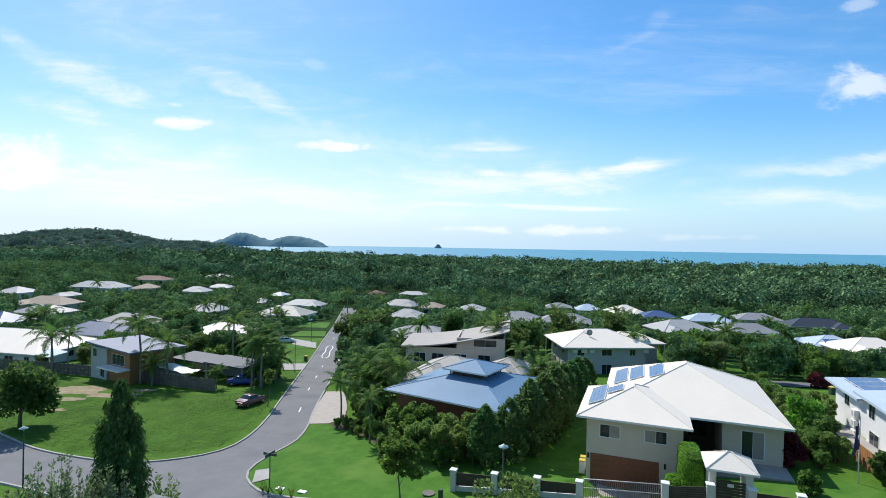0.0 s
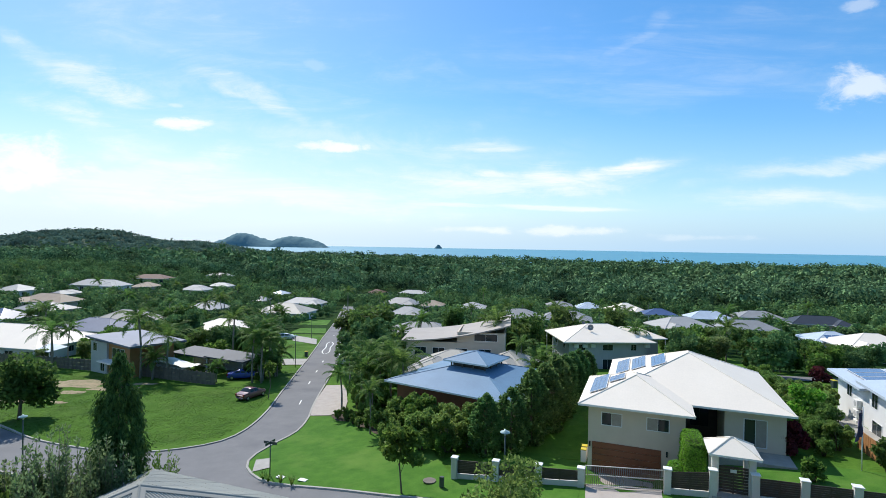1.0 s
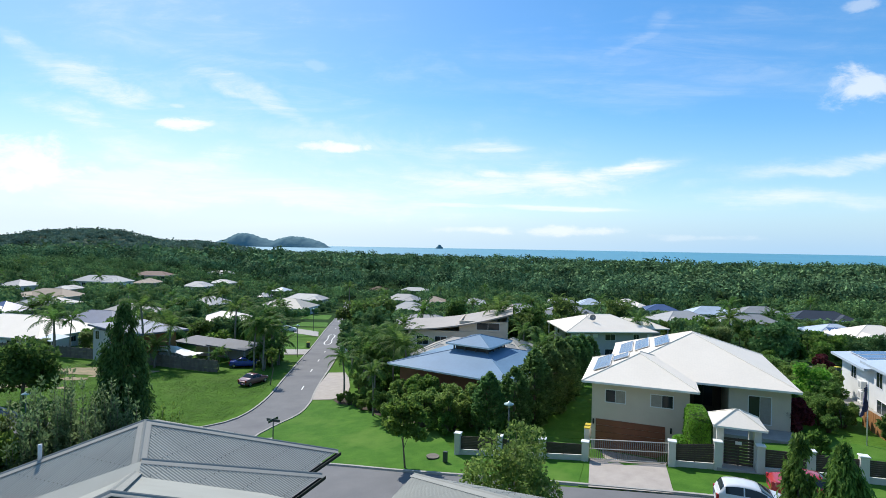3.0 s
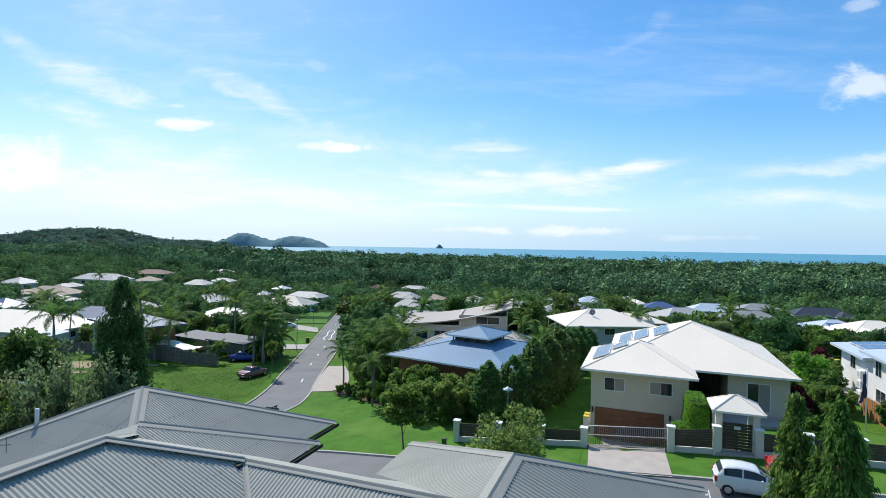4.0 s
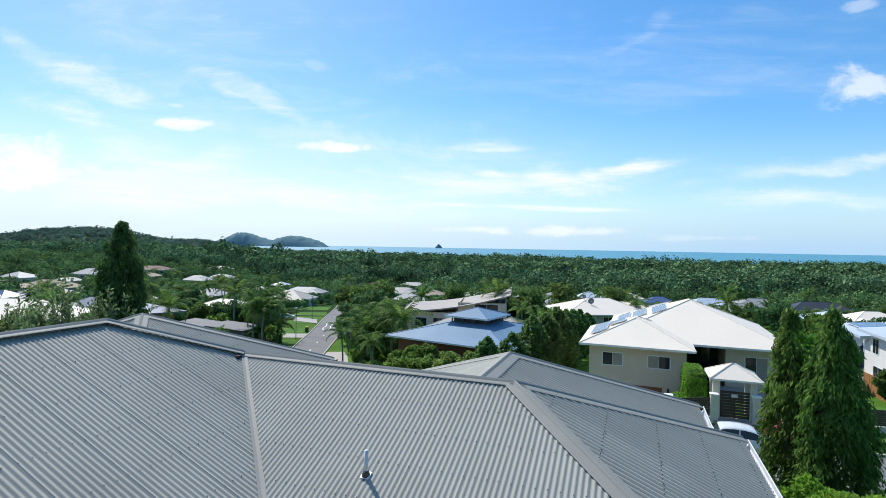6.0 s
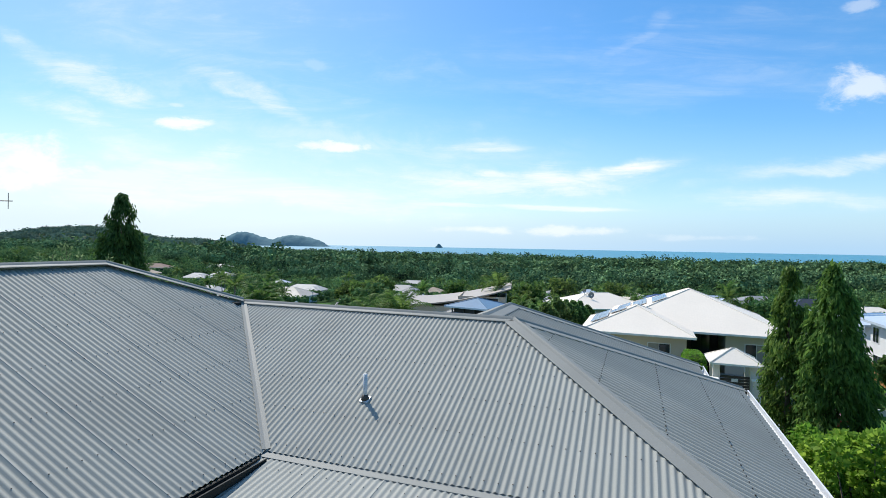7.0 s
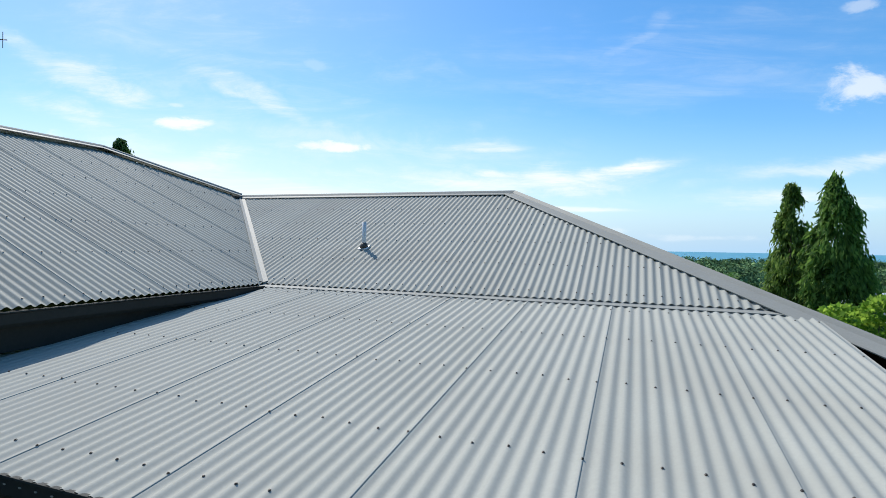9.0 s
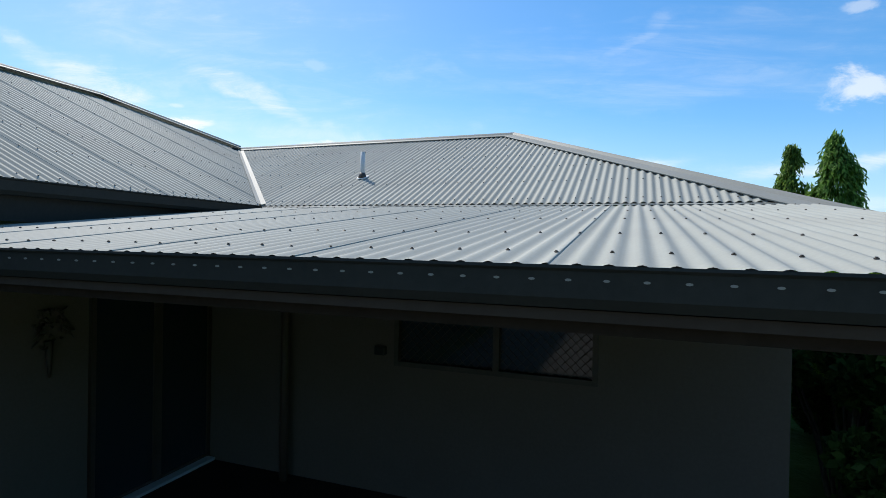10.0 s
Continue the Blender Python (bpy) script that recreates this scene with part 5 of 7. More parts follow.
window_at(white, "y-", 8.6, 10.2, 4.4, 6.7, 8.4, pane=(M_GLASS, M_GLASS), frame=M_BROWN)
gd = sub("garage_door", None, white, "red-brown timber panel garage door")
for k in range(5):
    box("door_panel", (1.06, 0.74, zg + 0.0 + 0.49 * k), (6.14, 0.79, zg + 0.47 + 0.49 * k), M_BRICKRED, gd, 0.012)
for lx in (0.88, 6.55):
    box("wall_lamp", (lx - 0.06, 0.68, 4.05), (lx + 0.06, 0.8, 4.45), M_GUTTER, white, 0.01)

# blue-roofed pavilion house
BL = turn(3.96, 58.13, 0, -32)
blue = thing("house", "dark timber house under a blue two-tier pyramid roof", "house", BL)
hip_roof(blue, -7.2, 7.2, -7.2, 7.2, 5.45, 0.245, M_BLUEROOF)
hip_roof(blue, -2.7, 2.7, -2.7, 2.7, 7.45, 0.30, M_BLUEROOF, name="lantern_roof")
wall_box(blue, -1.9, 1.9, -1.9, 1.9, 6.4, 7.4, M_BROWN, "lantern_wall")
for k in range(4):
    for o in (-2.0, -0.67, 0.67, 2.0):
        px0, py0 = ((o, -2.05), (o, 2.05), (-2.05, o), (2.05, o))[k]
        box("lantern_post", (px0 - 0.06, py0 - 0.06, 6.45), (px0 + 0.06, py0 + 0.06, 7.4), M_WOOD, blue)
wall_box(blue, -6.2, 6.2, -6.2, 6.2, -0.5, 5.4, M_BRICKRED)

two = simple_house("white-roofed two-storey rendered house", 28.9, 97.7, 4, 14.0, 10.3, M_WHITEROOF, M_GREYWALL, 2, 0.36, z=-1.85, over=1.2, wing=(2.5, 11.0, -1.2, 4.9, -0.05))
for lx, ly in ((11.9, -2.2), (-7.9, 5.9), (-7.9, 1.5)):
    box("veranda_post", (lx - 0.07, ly - 0.07, -0.5), (lx + 0.07, ly + 0.07, 5.2), M_TRIM, two)
for lx in (-6.2, -4.6, -3.2, 6.6):
    box("air_conditioner", (lx, -5.55, 4.15), (lx + 0.85, -5.13, 4.75), M_TRIM, two, 0.03, "white air-conditioner unit under the eave")
for lx, ly, r in ((-2.2, -2.6, 0.55), (-2.9, -0.9, 0.34)):
    dish = thing("satellite_dish", "grey satellite dish on the white roof", "satellite dish", turn(28.9, 97.7, -1.85, 4) @ Matrix.Translation((lx, ly, 5.25 + (6.35 + ly) * 0.36)), "satellite dishes")
    tube("mast", [(0, 0, -0.1), (0, 0, 0.5)], 0.04, M_GREYWALL, dish, 6)
    bm = bmesh.new()
    bm_tube(bm, [(0.0, 0.05, 0.6), (-0.05, -0.02, 0.62), (-0.12, -0.12, 0.66)], [0.05, r * 0.75, r], 14, False)
    sub("reflector", from_bm("reflector", bm, M_GREYROOF, True), dish)



# ---- far woods: one canopy of many crowns ----
def canopy(name, label, crowns, mat, seed, quads, size, lobes=7):
    """Crowns (x, y, z, half width, half height), each of several leafy lobes, in one mesh."""
    rng = np.random.default_rng(seed)
    A = np.array(crowns)
    A = np.repeat(A, lobes, 0)
    n = len(A)
    o = rng.normal(size=(n, 3))
    o[:, 2] = np.abs(o[:, 2]) * 0.9 - 0.35
    o /= np.linalg.norm(o, axis=1)[:, None]
    far_ = rng.uniform(0.15, 0.70, n)[:, None]
    C = A[:, :3] + o * far_ * np.stack([A[:, 3], A[:, 3], A[:, 4]], 1)
    Rr = A[:, 3:] * rng.uniform(0.34, 0.78, n)[:, None]
    k = np.repeat(np.arange(n), max(4, quads // lobes))
    d = rng.normal(size=(len(k), 3))
    d[:, 2] = np.abs(d[:, 2]) - 0.35
    d[:, 1] -= 0.25
    d /= np.linalg.norm(d, axis=1)[:, None]
    lump = 0.86 + 0.16 * rng.random(len(k))
    P = C[k] + d * np.stack([Rr[k, 0], Rr[k, 0], Rr[k, 1] * 1.05], 1) * lump[:, None]
    nn = d + rng.normal(size=d.shape) * 0.28
    nn /= np.linalg.norm(nn, axis=1)[:, None]
    a = np.cross(nn, rng.normal(size=d.shape))
    a /= np.linalg.norm(a, axis=1)[:, None]
    b = np.cross(nn, a)
    s = (size * (0.5 + 0.9 * rng.random(len(k))))[:, None]
    return thing(name, label, "woods", kind="stuff", data=quad_cloud(name, P, a * s, b * s * 0.7, mat))


def woods_edge(x):
    """Where the bush begins behind the last houses."""
    return 228 + 62 * ease(120, -20, x) + 60 * ease(-60, -150, x) + 10 * math.sin(x * 0.05)


def woods(name, label, rows, mat, seed, quads, size):
    rng = np.random.default_rng(seed)
    C, Rr = [], []
    for y in rows:
        step = 11.5 + y * 0.012
        half = y * 0.98 + 30
        for x in np.arange(-half, half, step):
            px, py = x + rng.uniform(-0.5, 0.5) * step, y + rng.uniform(-0.5, 0.5) * step * 1.2
            if py > coast(px) or py < woods_edge(px):
                continue
            h = rng.uniform(6.0, 16.0) * (1.25 if rng.random() < 0.15 else 1.0)
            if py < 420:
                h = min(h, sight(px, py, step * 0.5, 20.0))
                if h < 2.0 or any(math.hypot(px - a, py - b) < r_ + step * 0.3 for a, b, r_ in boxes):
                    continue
            C.append((px, py, ground_z(px, py) + h * 0.55))
            Rr.append((step * rng.uniform(0.50, 0.88), h * 0.50))
    return canopy(name, label, [(c[0], c[1], c[2], r[0], r[1]) for c, r in zip(C, Rr)], mat, seed, quads, size)


# ---- garden front of the white-roofed house: fence, gates, gate pavilion ----
M_PILLAR = surf("cream_render", (0.58, 0.55, 0.49), (0.66, 0.63, 0.57), 1.2, 0.85, 0, 30, 0.08)


def fence_top(x):
    return 4.13 + (x + 12.35) * 0.075 if x < -3.2 else (4.82 + (x + 3.2) * 0.15 if x < 4.7 else 6.0 + 0.03 * (x - 4.7))


FY = 37.3


def hground(x, y):
    return ground_z(*plan(x, y))


pillar = None
PILLARS = (-12.35, -9.2, -6.1, -3.2, 2.25, 4.90, 7.25, 9.87, 12.5, 15.3, 18.3)
for x in PILLARS:
    g = hground(x, FY) - 0.3
    p = thing("fence_pillar", "cream rendered fence pillar with a flat cap", "pillar", HOUSE @ Matrix.Translation((x, FY, 0)), "fence pillars")
    box("shaft", (-0.22, -0.22, g), (0.22, 0.22, fence_top(x) - 0.08), M_PILLAR, p, 0.015)
    box("cap", (-0.27, -0.27, fence_top(x) - 0.08), (0.27, 0.27, fence_top(x)), M_TRIM, p, 0.02)
for a, b in zip(PILLARS, PILLARS[1:]):
    if a in (-3.2, 4.90):
        continue
    x0, x1 = a + 0.23, b - 0.23
    f = thing("fence_panel", "dark brown slatted fence panel on a low cream wall", "fence", HOUSE, "fence panels")
    za, zb_ = fence_top(x0) - 0.25, fence_top(x1) - 0.25
    g0, g1 = hground(x0, FY), hground(x1, FY)
    v = [(x0, FY - 0.09, g0 - 0.4), (x1, FY - 0.09, g1 - 0.4), (x1, FY - 0.09, g1 + 0.42), (x0, FY - 0.09, g0 + 0.42)]
    v += [(p[0], FY + 0.09, p[2]) for p in v]
    sub("low_wall", mesh("low_wall", v, [(0, 1, 2, 3), (7, 6, 5, 4), (3, 2, 6, 7), (0, 3, 7, 4), (1, 5, 6, 2)], M_PILLAR), f)
    n = 8
    for k in range(n):
        t0, t1 = (k + 0.05) / n, (k + 0.93) / n
        lo0, lo1 = g0 + 0.46, g1 + 0.46
        v = [(x0, FY - 0.02, lo0 + (za - lo0) * t0), (x1, FY - 0.02, lo1 + (zb_ - lo1) * t0), (x1, FY - 0.02, lo1 + (zb_ - lo1) * t1), (x0, FY - 0.02, lo0 + (za - lo0) * t1)]
        v += [(p[0], FY + 0.02, p[2]) for p in v]
        sub("slat", mesh("slat", v, [(0, 1, 2, 3), (7, 6, 5, 4), (3, 2, 6, 7), (0, 4, 5, 1), (0, 3, 7, 4), (1, 5, 6, 2)], M_BROWN), f)
    xm = (x0 + x1) / 2
    box("stile", (xm - 0.04, FY - 0.035, (g0 + g1) / 2 + 0.42), (xm + 0.04, FY + 0.035, (za + zb_) / 2), M_BROWN, f)
# sliding drive gate
gate = thing("sliding_gate", "pale metal sliding drive gate with close upright bars", "gate", HOUSE)
M_GATE = surf("grey_brown_metal", (0.20, 0.185, 0.165), (0.27, 0.25, 0.225), 2, 0.5, 0.2, 30, 0.03)
x0, x1 = -2.95, 2.0
for z0 in (0.12, 0.80, 1.42):
    tube("rail", [(x0, FY + 0.3, hground(x0, FY) + z0), (x1, FY + 0.3, hground(x1, FY) + z0)], 0.035, M_PILLAR, gate, 6)
for k in range(41):
    x = x0 + (x1 - x0) * k / 40
    g = hground(x, FY)
    tube("bar", [(x, FY + 0.3, g + 0.1), (x, FY + 0.3, g + 1.42)], 0.022, M_GATE, gate, 5)
# gate pavilion
GZ = HOUSE @ Matrix.Translation((6.13, 38.65, 0))
pav = thing("gate_pavilion", "cream gate pavilion with a white ribbed pyramid roof", "pavilion", GZ)
gzg = hground(6.4, 38.4)
for sx in (-1.05, 1.05):
    for sy in (-0.75, 0.75):
        box("post", (sx - 0.2, sy - 0.2, gzg - 0.3), (sx + 0.2, sy + 0.2, 6.95), M_PILLAR, pav, 0.01)
hip_roof(pav, -1.5, 1.5, -1.4, 1.4, 6.95, 0.55, M_WHITEROOF, 0.12)
for k in range(9):
    box("gate_slat", (-0.85, -0.78, gzg + 0.25 + 0.19 * k), (0.85, -0.74, gzg + 0.41 + 0.19 * k), M_BROWN, pav)
box("gate_stile", (-0.04, -0.80, gzg + 0.2), (0.04, -0.72, gzg + 1.95), M_BROWN, pav)
box("plate", (-0.18, -0.82, gzg + 1.55), (0.18, -0.79, gzg + 1.75), M_TRIM, pav)
box("door_step", (-1.3, -1.6, gzg - 0.2), (1.3, -0.2, gzg + 0.22), M_CONC, pav, 0.02)

# clipped hedges beside the entrance
def clipped(label, x, y, w, d, h, yaw, seed, zb=None):
    rng = np.random.default_rng(seed)
    t = thing("hedge", label, "hedge", turn(x, y, ground_z(x, y) if zb is None else zb, yaw))
    bm = bmesh.new()
    bm_box(bm, (-w / 2 + 0.22, -d / 2 + 0.22, -0.3), (w / 2 - 0.22, d / 2 - 0.22, h - 0.24), 0.25)
    sub("core", from_bm("core", bm, M_LEAFDARK), t)
    n = int(1400 * (w * h + d * h + w * d) / 6)
    v, f = [], []
    for k in range(n):
        fc = int(rng.integers(0, 5))
        u_, v_ = rng.uniform(-0.5, 0.5, 2)
        q = Vector([(u_ * w, -d / 2, (v_ + 0.5) * h), (u_ * w, d / 2, (v_ + 0.5) * h), (-w / 2, u_ * d, (v_ + 0.5) * h), (w / 2, u_ * d, (v_ + 0.5) * h), (u_ * w, v_ * d, h)][fc])
        nn = Vector([(0, -1, 0.2), (0, 1, 0.2), (-1, 0, 0.2), (1, 0, 0.2), (0, 0, 1)][fc]) + Vector(rng.normal(size=3)) * 0.35
        nn.normalize()
        a_ = nn.orthogonal().normalized()
        b_ = nn.cross(a_)
        an = rng.uniform(0, 6.28)
        a_, b_ = a_ * math.cos(an) + b_ * math.sin(an), b_ * math.cos(an) - a_ * math.sin(an)
        e5 = ((abs(q.x) * 2 / w) ** 5 + (abs(q.y) * 2 / d) ** 5 + (q.z / h) ** 5) ** 0.2
        q /= max(1.0, e5)
        q += nn * 0.16 * noise.noise(q * 1.7)
        sz = rng.uniform(0.05, 0.10)
        q += nn * rng.uniform(-0.05, 0.04)
        b0 = len(v)
        v += [q - a_ * sz, q + b_ * sz * 0.6, q + a_ * sz, q - b_ * sz * 0.6]
        f.append((b0, b0 + 1, b0 + 2, b0 + 3))
    sub("foliage", mesh("foliage", v, f, M_HEDGE), t)
    return t


clipped("tall clipped bright green hedge block", *plan(4.05, 41.0), 1.5, 4.0, 3.0, -20, 5)
clipped("lower clipped bright green hedge block", *plan(2.85, 40.0), 0.9, 2.0, 1.9, -20, 6)
# paved terrace at the door and steps
tz = 4.35
ter = box("terrace", (9.9, 1.5, 2.0), (15.2, 3.98, tz), M_CONC, white, 0.02)

# solar panels on the white roof
M_CELL = surf("blue_solar_cell", (0.06, 0.12, 0.24), (0.09, 0.16, 0.30), 6, 0.16, 0.0, 40, 0.0, spec=0.8)


def solar_panel(m, cols=5, rows=3, w=1.65, d=1.0, gap=0.02, label="blue solar panel in a pale frame on the roof", group="roof solar panels"):
    p = thing("solar_panel", label, "solar panel", m, group)
    for a, b, c, e in ((-w / 2, w / 2, -d / 2, -d / 2 + 0.04), (-w / 2, w / 2, d / 2 - 0.04, d / 2), (-w / 2, -w / 2 + 0.04, -d / 2 + 0.04, d / 2 - 0.04), (w / 2 - 0.04, w / 2, -d / 2 + 0.04, d / 2 - 0.04)):
        box("frame", (a, c, 0.0), (b, e, 0.05), M_ALU, p)
    for i in range(cols):
        for j in range(rows):
            box("cell", (-w / 2 + 0.05 + (w - 0.1) * i / cols + 0.008, -d / 2 + 0.05 + (d - 0.1) * j / rows + 0.008, 0.02), (-w / 2 + 0.05 + (w - 0.1) * (i + 1) / cols - 0.008, -d / 2 + 0.05 + (d - 0.1) * (j + 1) / rows - 0.008, 0.035), M_CELL, p)
    return p


# they lie on the west slopes of the white roof
for x0, x1, y0, y1, base in ((0.67, 2.0, 1.95, 7.0, 0.0), (2.1, 3.35, 3.7, 5.5, 0.0), (2.3, 3.5, 9.5, 15.0, 1.6), (3.7, 4.95, 9.2, 14.1, 1.6), (5.4, 6.65, 8.1, 12.5, 1.6)):
    lx, ly = (x0 + x1) / 2, (y0 + y1) / 2
    zr = ZE + (lx - base) * 0.41 + 0.10
    solar_panel(WH @ Matrix.Translation((lx, ly, zr)) @ Matrix.Rotation(-math.atan(0.41), 4, "Y"), 4, max(3, int((y1 - y0) * 1.6)), (x1 - x0) * 1.08, y1 - y0)

# ---- street furniture ----
M_POLE = surf("dark_green_pole", (0.05, 0.07, 0.065), (0.08, 0.10, 0.095), 2, 0.5, 0.3, 30, 0.05)
M_LAMPHEAD = surf("pale_green_lamp_head", (0.30, 0.42, 0.40), (0.38, 0.50, 0.48), 3, 0.4, 0.1, 30, 0.03)


def street_lamp(x, y, h, z=None):
    z = ground_z(x, y) if z is None else z
    t = thing("street_lamp", "dark pole street lamp with a pale disc head", "street lamp", turn(x, y, z), "street lamps")
    tube("pole", [(0, 0, -0.2), (0, 0, h * 0.5), (0, 0, h)], [0.07, 0.055, 0.045], M_POLE, t, 8)
    bm = bmesh.new()
    bm_tube(bm, [(0, 0, h), (0, 0, h + 0.14), (0, 0, h + 0.2), (0, 0, h + 0.25), (0, 0, h + 0.34), (0, 0, h + 0.42)], [0.05, 0.08, 0.33, 0.31, 0.10, 0.03], 16)
    sub("head", from_bm("head", bm, M_LAMPHEAD, True), t)
    return t


street_lamp(4.21, 34.02, 7.85 - ground_z(4.21, 34.02) - 0.2)
street_lamp(-33.6, 42.5, 5.0)
street_lamp(-25.2, 91.4, 5.2)
street_lamp(-31.8, 129.5, 5.4)
sign = thing("street_sign", "dark street-name sign with two blades on a pole", "street sign", turn(-13.64, 42.48, ground_z(-13.64, 42.48), 0))
tube("pole", [(0, 0, -0.2), (0, 0, 2.85)], 0.045, M_POLE, sign, 8)
for k, (yaw, L_) in enumerate(((-18, 0.62), (70, 0.6))):
    bm = bmesh.new()
    bm_box(bm, (-L_, -0.02, 2.62 + 0.03 * k), (L_, 0.02, 2.84 + 0.03 * k), 0.006, Matrix.Rotation(radians(yaw), 4, "Z"))
    sub("blade", from_bm("blade", bm, M_POLE), sign)
for (x, y) in ((-12.6, 41.9), (-10.6, 41.0)):
    c = thing("service_cover", "pale concrete service pit cover in the lawn", "pit cover", turn(x, y, ground_z(x, y) + 0.11, -20), "pit covers")
    box("lid", (-0.35, -0.22, 0), (0.35, 0.22, 0.05), M_TRIM, c, 0.01)
meter = thing("service_box", "small green service pillar on the lawn", "service box", turn(0.2, 37.7, ground_z(0.2, 37.7) + 0.1, -20))
box("cabinet", (-0.15, -0.12, 0), (0.15, 0.12, 0.75), M_POLE, meter, 0.02)
ringp = thing("garden_disc", "round brown timber disc lying on the lawn", "garden disc", turn(-0.7, 38.9, ground_z(-0.7, 38.9) + 0.12))
bm = bmesh.new()
bm_tube(bm, [(0, 0, 0), (0, 0, 0.08)], 0.48, 20)
sub("disc", from_bm("disc", bm, M_WOOD), ringp)
flag = thing("flagpole", "white flagpole with a limp dark blue flag", "flagpole", turn(30.0, 37.4, 4.2))
tube("pole", [(0, 0, -0.3), (0, 0, 4.7)], [0.05, 0.03], M_TRIM, flag, 8)
M_FLAG = surf("dark_blue_cloth", (0.02, 0.03, 0.10), (0.10, 0.07, 0.14), 3, 0.8, 0, 12, 0.2)
v, f = [], []
for j in range(13):
    for i in range(5):
        z = 4.5 - 1.9 * j / 12
        w_ = 0.05 + 0.06 * (j / 12)
        v.append((-0.05 - w_ * i + 0.03 * math.sin(j * 0.8), 0.09 * math.sin(i * 2.1 + j * 0.5), z - 0.12 * i * (0.6 + 0.4 * j / 12)))
f = [(j * 5 + i, j * 5 + i + 1, j * 5 + i + 6, j * 5 + i + 5) for j in range(12) for i in range(4)]
sub("flag", mesh("flag", v, f, M_FLAG, True), flag)

# ---- vehicles ----
M_TYRE = surf("tyre_rubber", (0.015, 0.015, 0.015), (0.03, 0.03, 0.03), 8, 0.85, 0, 40, 0.1)
M_RIM = surf("alloy_rim", (0.40, 0.40, 0.41), (0.50, 0.50, 0.51), 8, 0.3, 0.8, 40, 0.02)
M_LIGHTRED = surf("red_tail_lens", (0.35, 0.02, 0.02), (0.45, 0.03, 0.03), 8, 0.2, 0, 40, 0.0)
M_LENS = surf("clear_lens", (0.6, 0.62, 0.63), (0.7, 0.72, 0.73), 8, 0.1, 0, 40, 0.0)


HATCH = ((0, 0.50), (0.015, 0.62), (0.05, 0.72), (0.10, 0.915), (0.16, 0.965), (0.28, 1.0), (0.42, 0.995), (0.54, 0.955), (0.62, 0.88), (0.78, 0.675), (0.86, 0.635), (0.94, 0.56), (0.985, 0.46), (1, 0.38))
SEDAN = ((0, 0.45), (0.02, 0.63), (0.14, 0.68), (0.20, 0.72), (0.32, 0.955), (0.40, 1.0), (0.50, 0.99), (0.57, 0.94), (0.72, 0.68), (0.84, 0.63), (0.94, 0.54), (0.985, 0.45), (1, 0.38))


def car(label, x, y, z, yaw, paint, L=3.6, W=1.6, Hh=1.48, style="hatch"):
    """Body lofted along its length from a roof line and a belt line; nose towards +x."""
    t = thing("car", label, "car", turn(x, y, z, yaw))
    a = L / 2
    line = HATCH if style == "hatch" else SEDAN

    def along(u):
        for (p, q), (r_, w_) in zip(line, line[1:]):
            if p <= u <= r_:
                return (q + (w_ - q) * (u - p) / (r_ - p)) * Hh
        return line[-1][1] * Hh

    def ring(u):
        """Half section at a share of the length: sill, flank, belt, roof edge, roof middle."""
        top = sum(along(min(1, max(0, u + e))) for e in (-0.015, 0, 0.015)) / 3
        belt = min(top - 0.02, Hh * (0.66 - 0.03 * u))
        half = W / 2 * (1 - 0.10 * abs(2 * u - 1) ** 4 - 0.14 * abs(2 * u - 1) ** 14)
        cab = max(0.0, (top - belt) / (Hh * 0.36))
        edge = half * (0.95 - 0.22 * min(1, cab))
        sill = Hh * (0.15 + 0.10 * abs(2 * u - 1) ** 10)
        return [Vector(q) for q in ((0, half * 0.90, sill), (0, half * 0.985, sill + 0.10), (0, half, (sill + belt) * 0.52), (0, half * 0.985, belt - 0.05), (0, half * 0.955, belt),
                                    (0, edge + (half * 0.955 - edge) * 0.12, top - (top - belt) * 0.16), (0, edge * 0.90, top - 0.012), (0, edge * 0.5, top + 0.012 * min(1, cab)), (0, 0, top + 0.02 * min(1, cab)))]

    def at(u, v):
        r_ = ring(u)
        k = min(len(r_) - 2, int(v))
        q = r_[k].lerp(r_[k + 1], v - k)
        return Vector((-a + L * u, q.y, q.z))

    n, m = 44, 9
    v, f = [], []
    for i in range(n + 1):
        u = i / n
        half = [Vector((-a + L * u, q.y, q.z)) for q in ring(u)]
        v += half + [Vector((q.x, -q.y, q.z)) for q in half[-2::-1]]
    w = 2 * m - 1
    for i in range(n):
        f += [(i * w + k, i * w + k + 1, (i + 1) * w + k + 1, (i + 1) * w + k) for k in range(w - 1)]
        f.append((i * w, (i + 1) * w, (i + 1) * w + w - 1, i * w + w - 1))
    f += [tuple(range(w)), tuple(range(n * w + w - 1, n * w - 1, -1))]
    sub("body", mesh("body", v, f, paint, True), t)

    def pane(name, us, vs, sides, push):
        """Glass laid on the body between shares of its length and rows of its section."""
        gv, gf = [], []
        grid = [[at(us[0] + (us[1] - us[0]) * i / 8, q) for q in vs] for i in range(9)]
        cols = len(vs)
        for row in grid:
            pts = row if len(sides) == 1 else row + [Vector((q.x, -q.y, q.z)) for q in row[-2::-1]]
            gv += [Vector((q.x, q.y * sides[0], q.z)) + Vector((push[0], push[1] * sides[0], push[2])) for q in pts]
        cols = len(gv) // 9
        gf = [(i * cols + k, i * cols + k + 1, (i + 1) * cols + k + 1, (i + 1) * cols + k) for i in range(8) for k in range(cols - 1)]
        sub(name, mesh(name, gv, gf, M_GLASS, True), t)

    glazed = ((0.12, 0.355), (0.375, 0.66)) if style == "hatch" else ((0.28, 0.43), (0.45, 0.64))
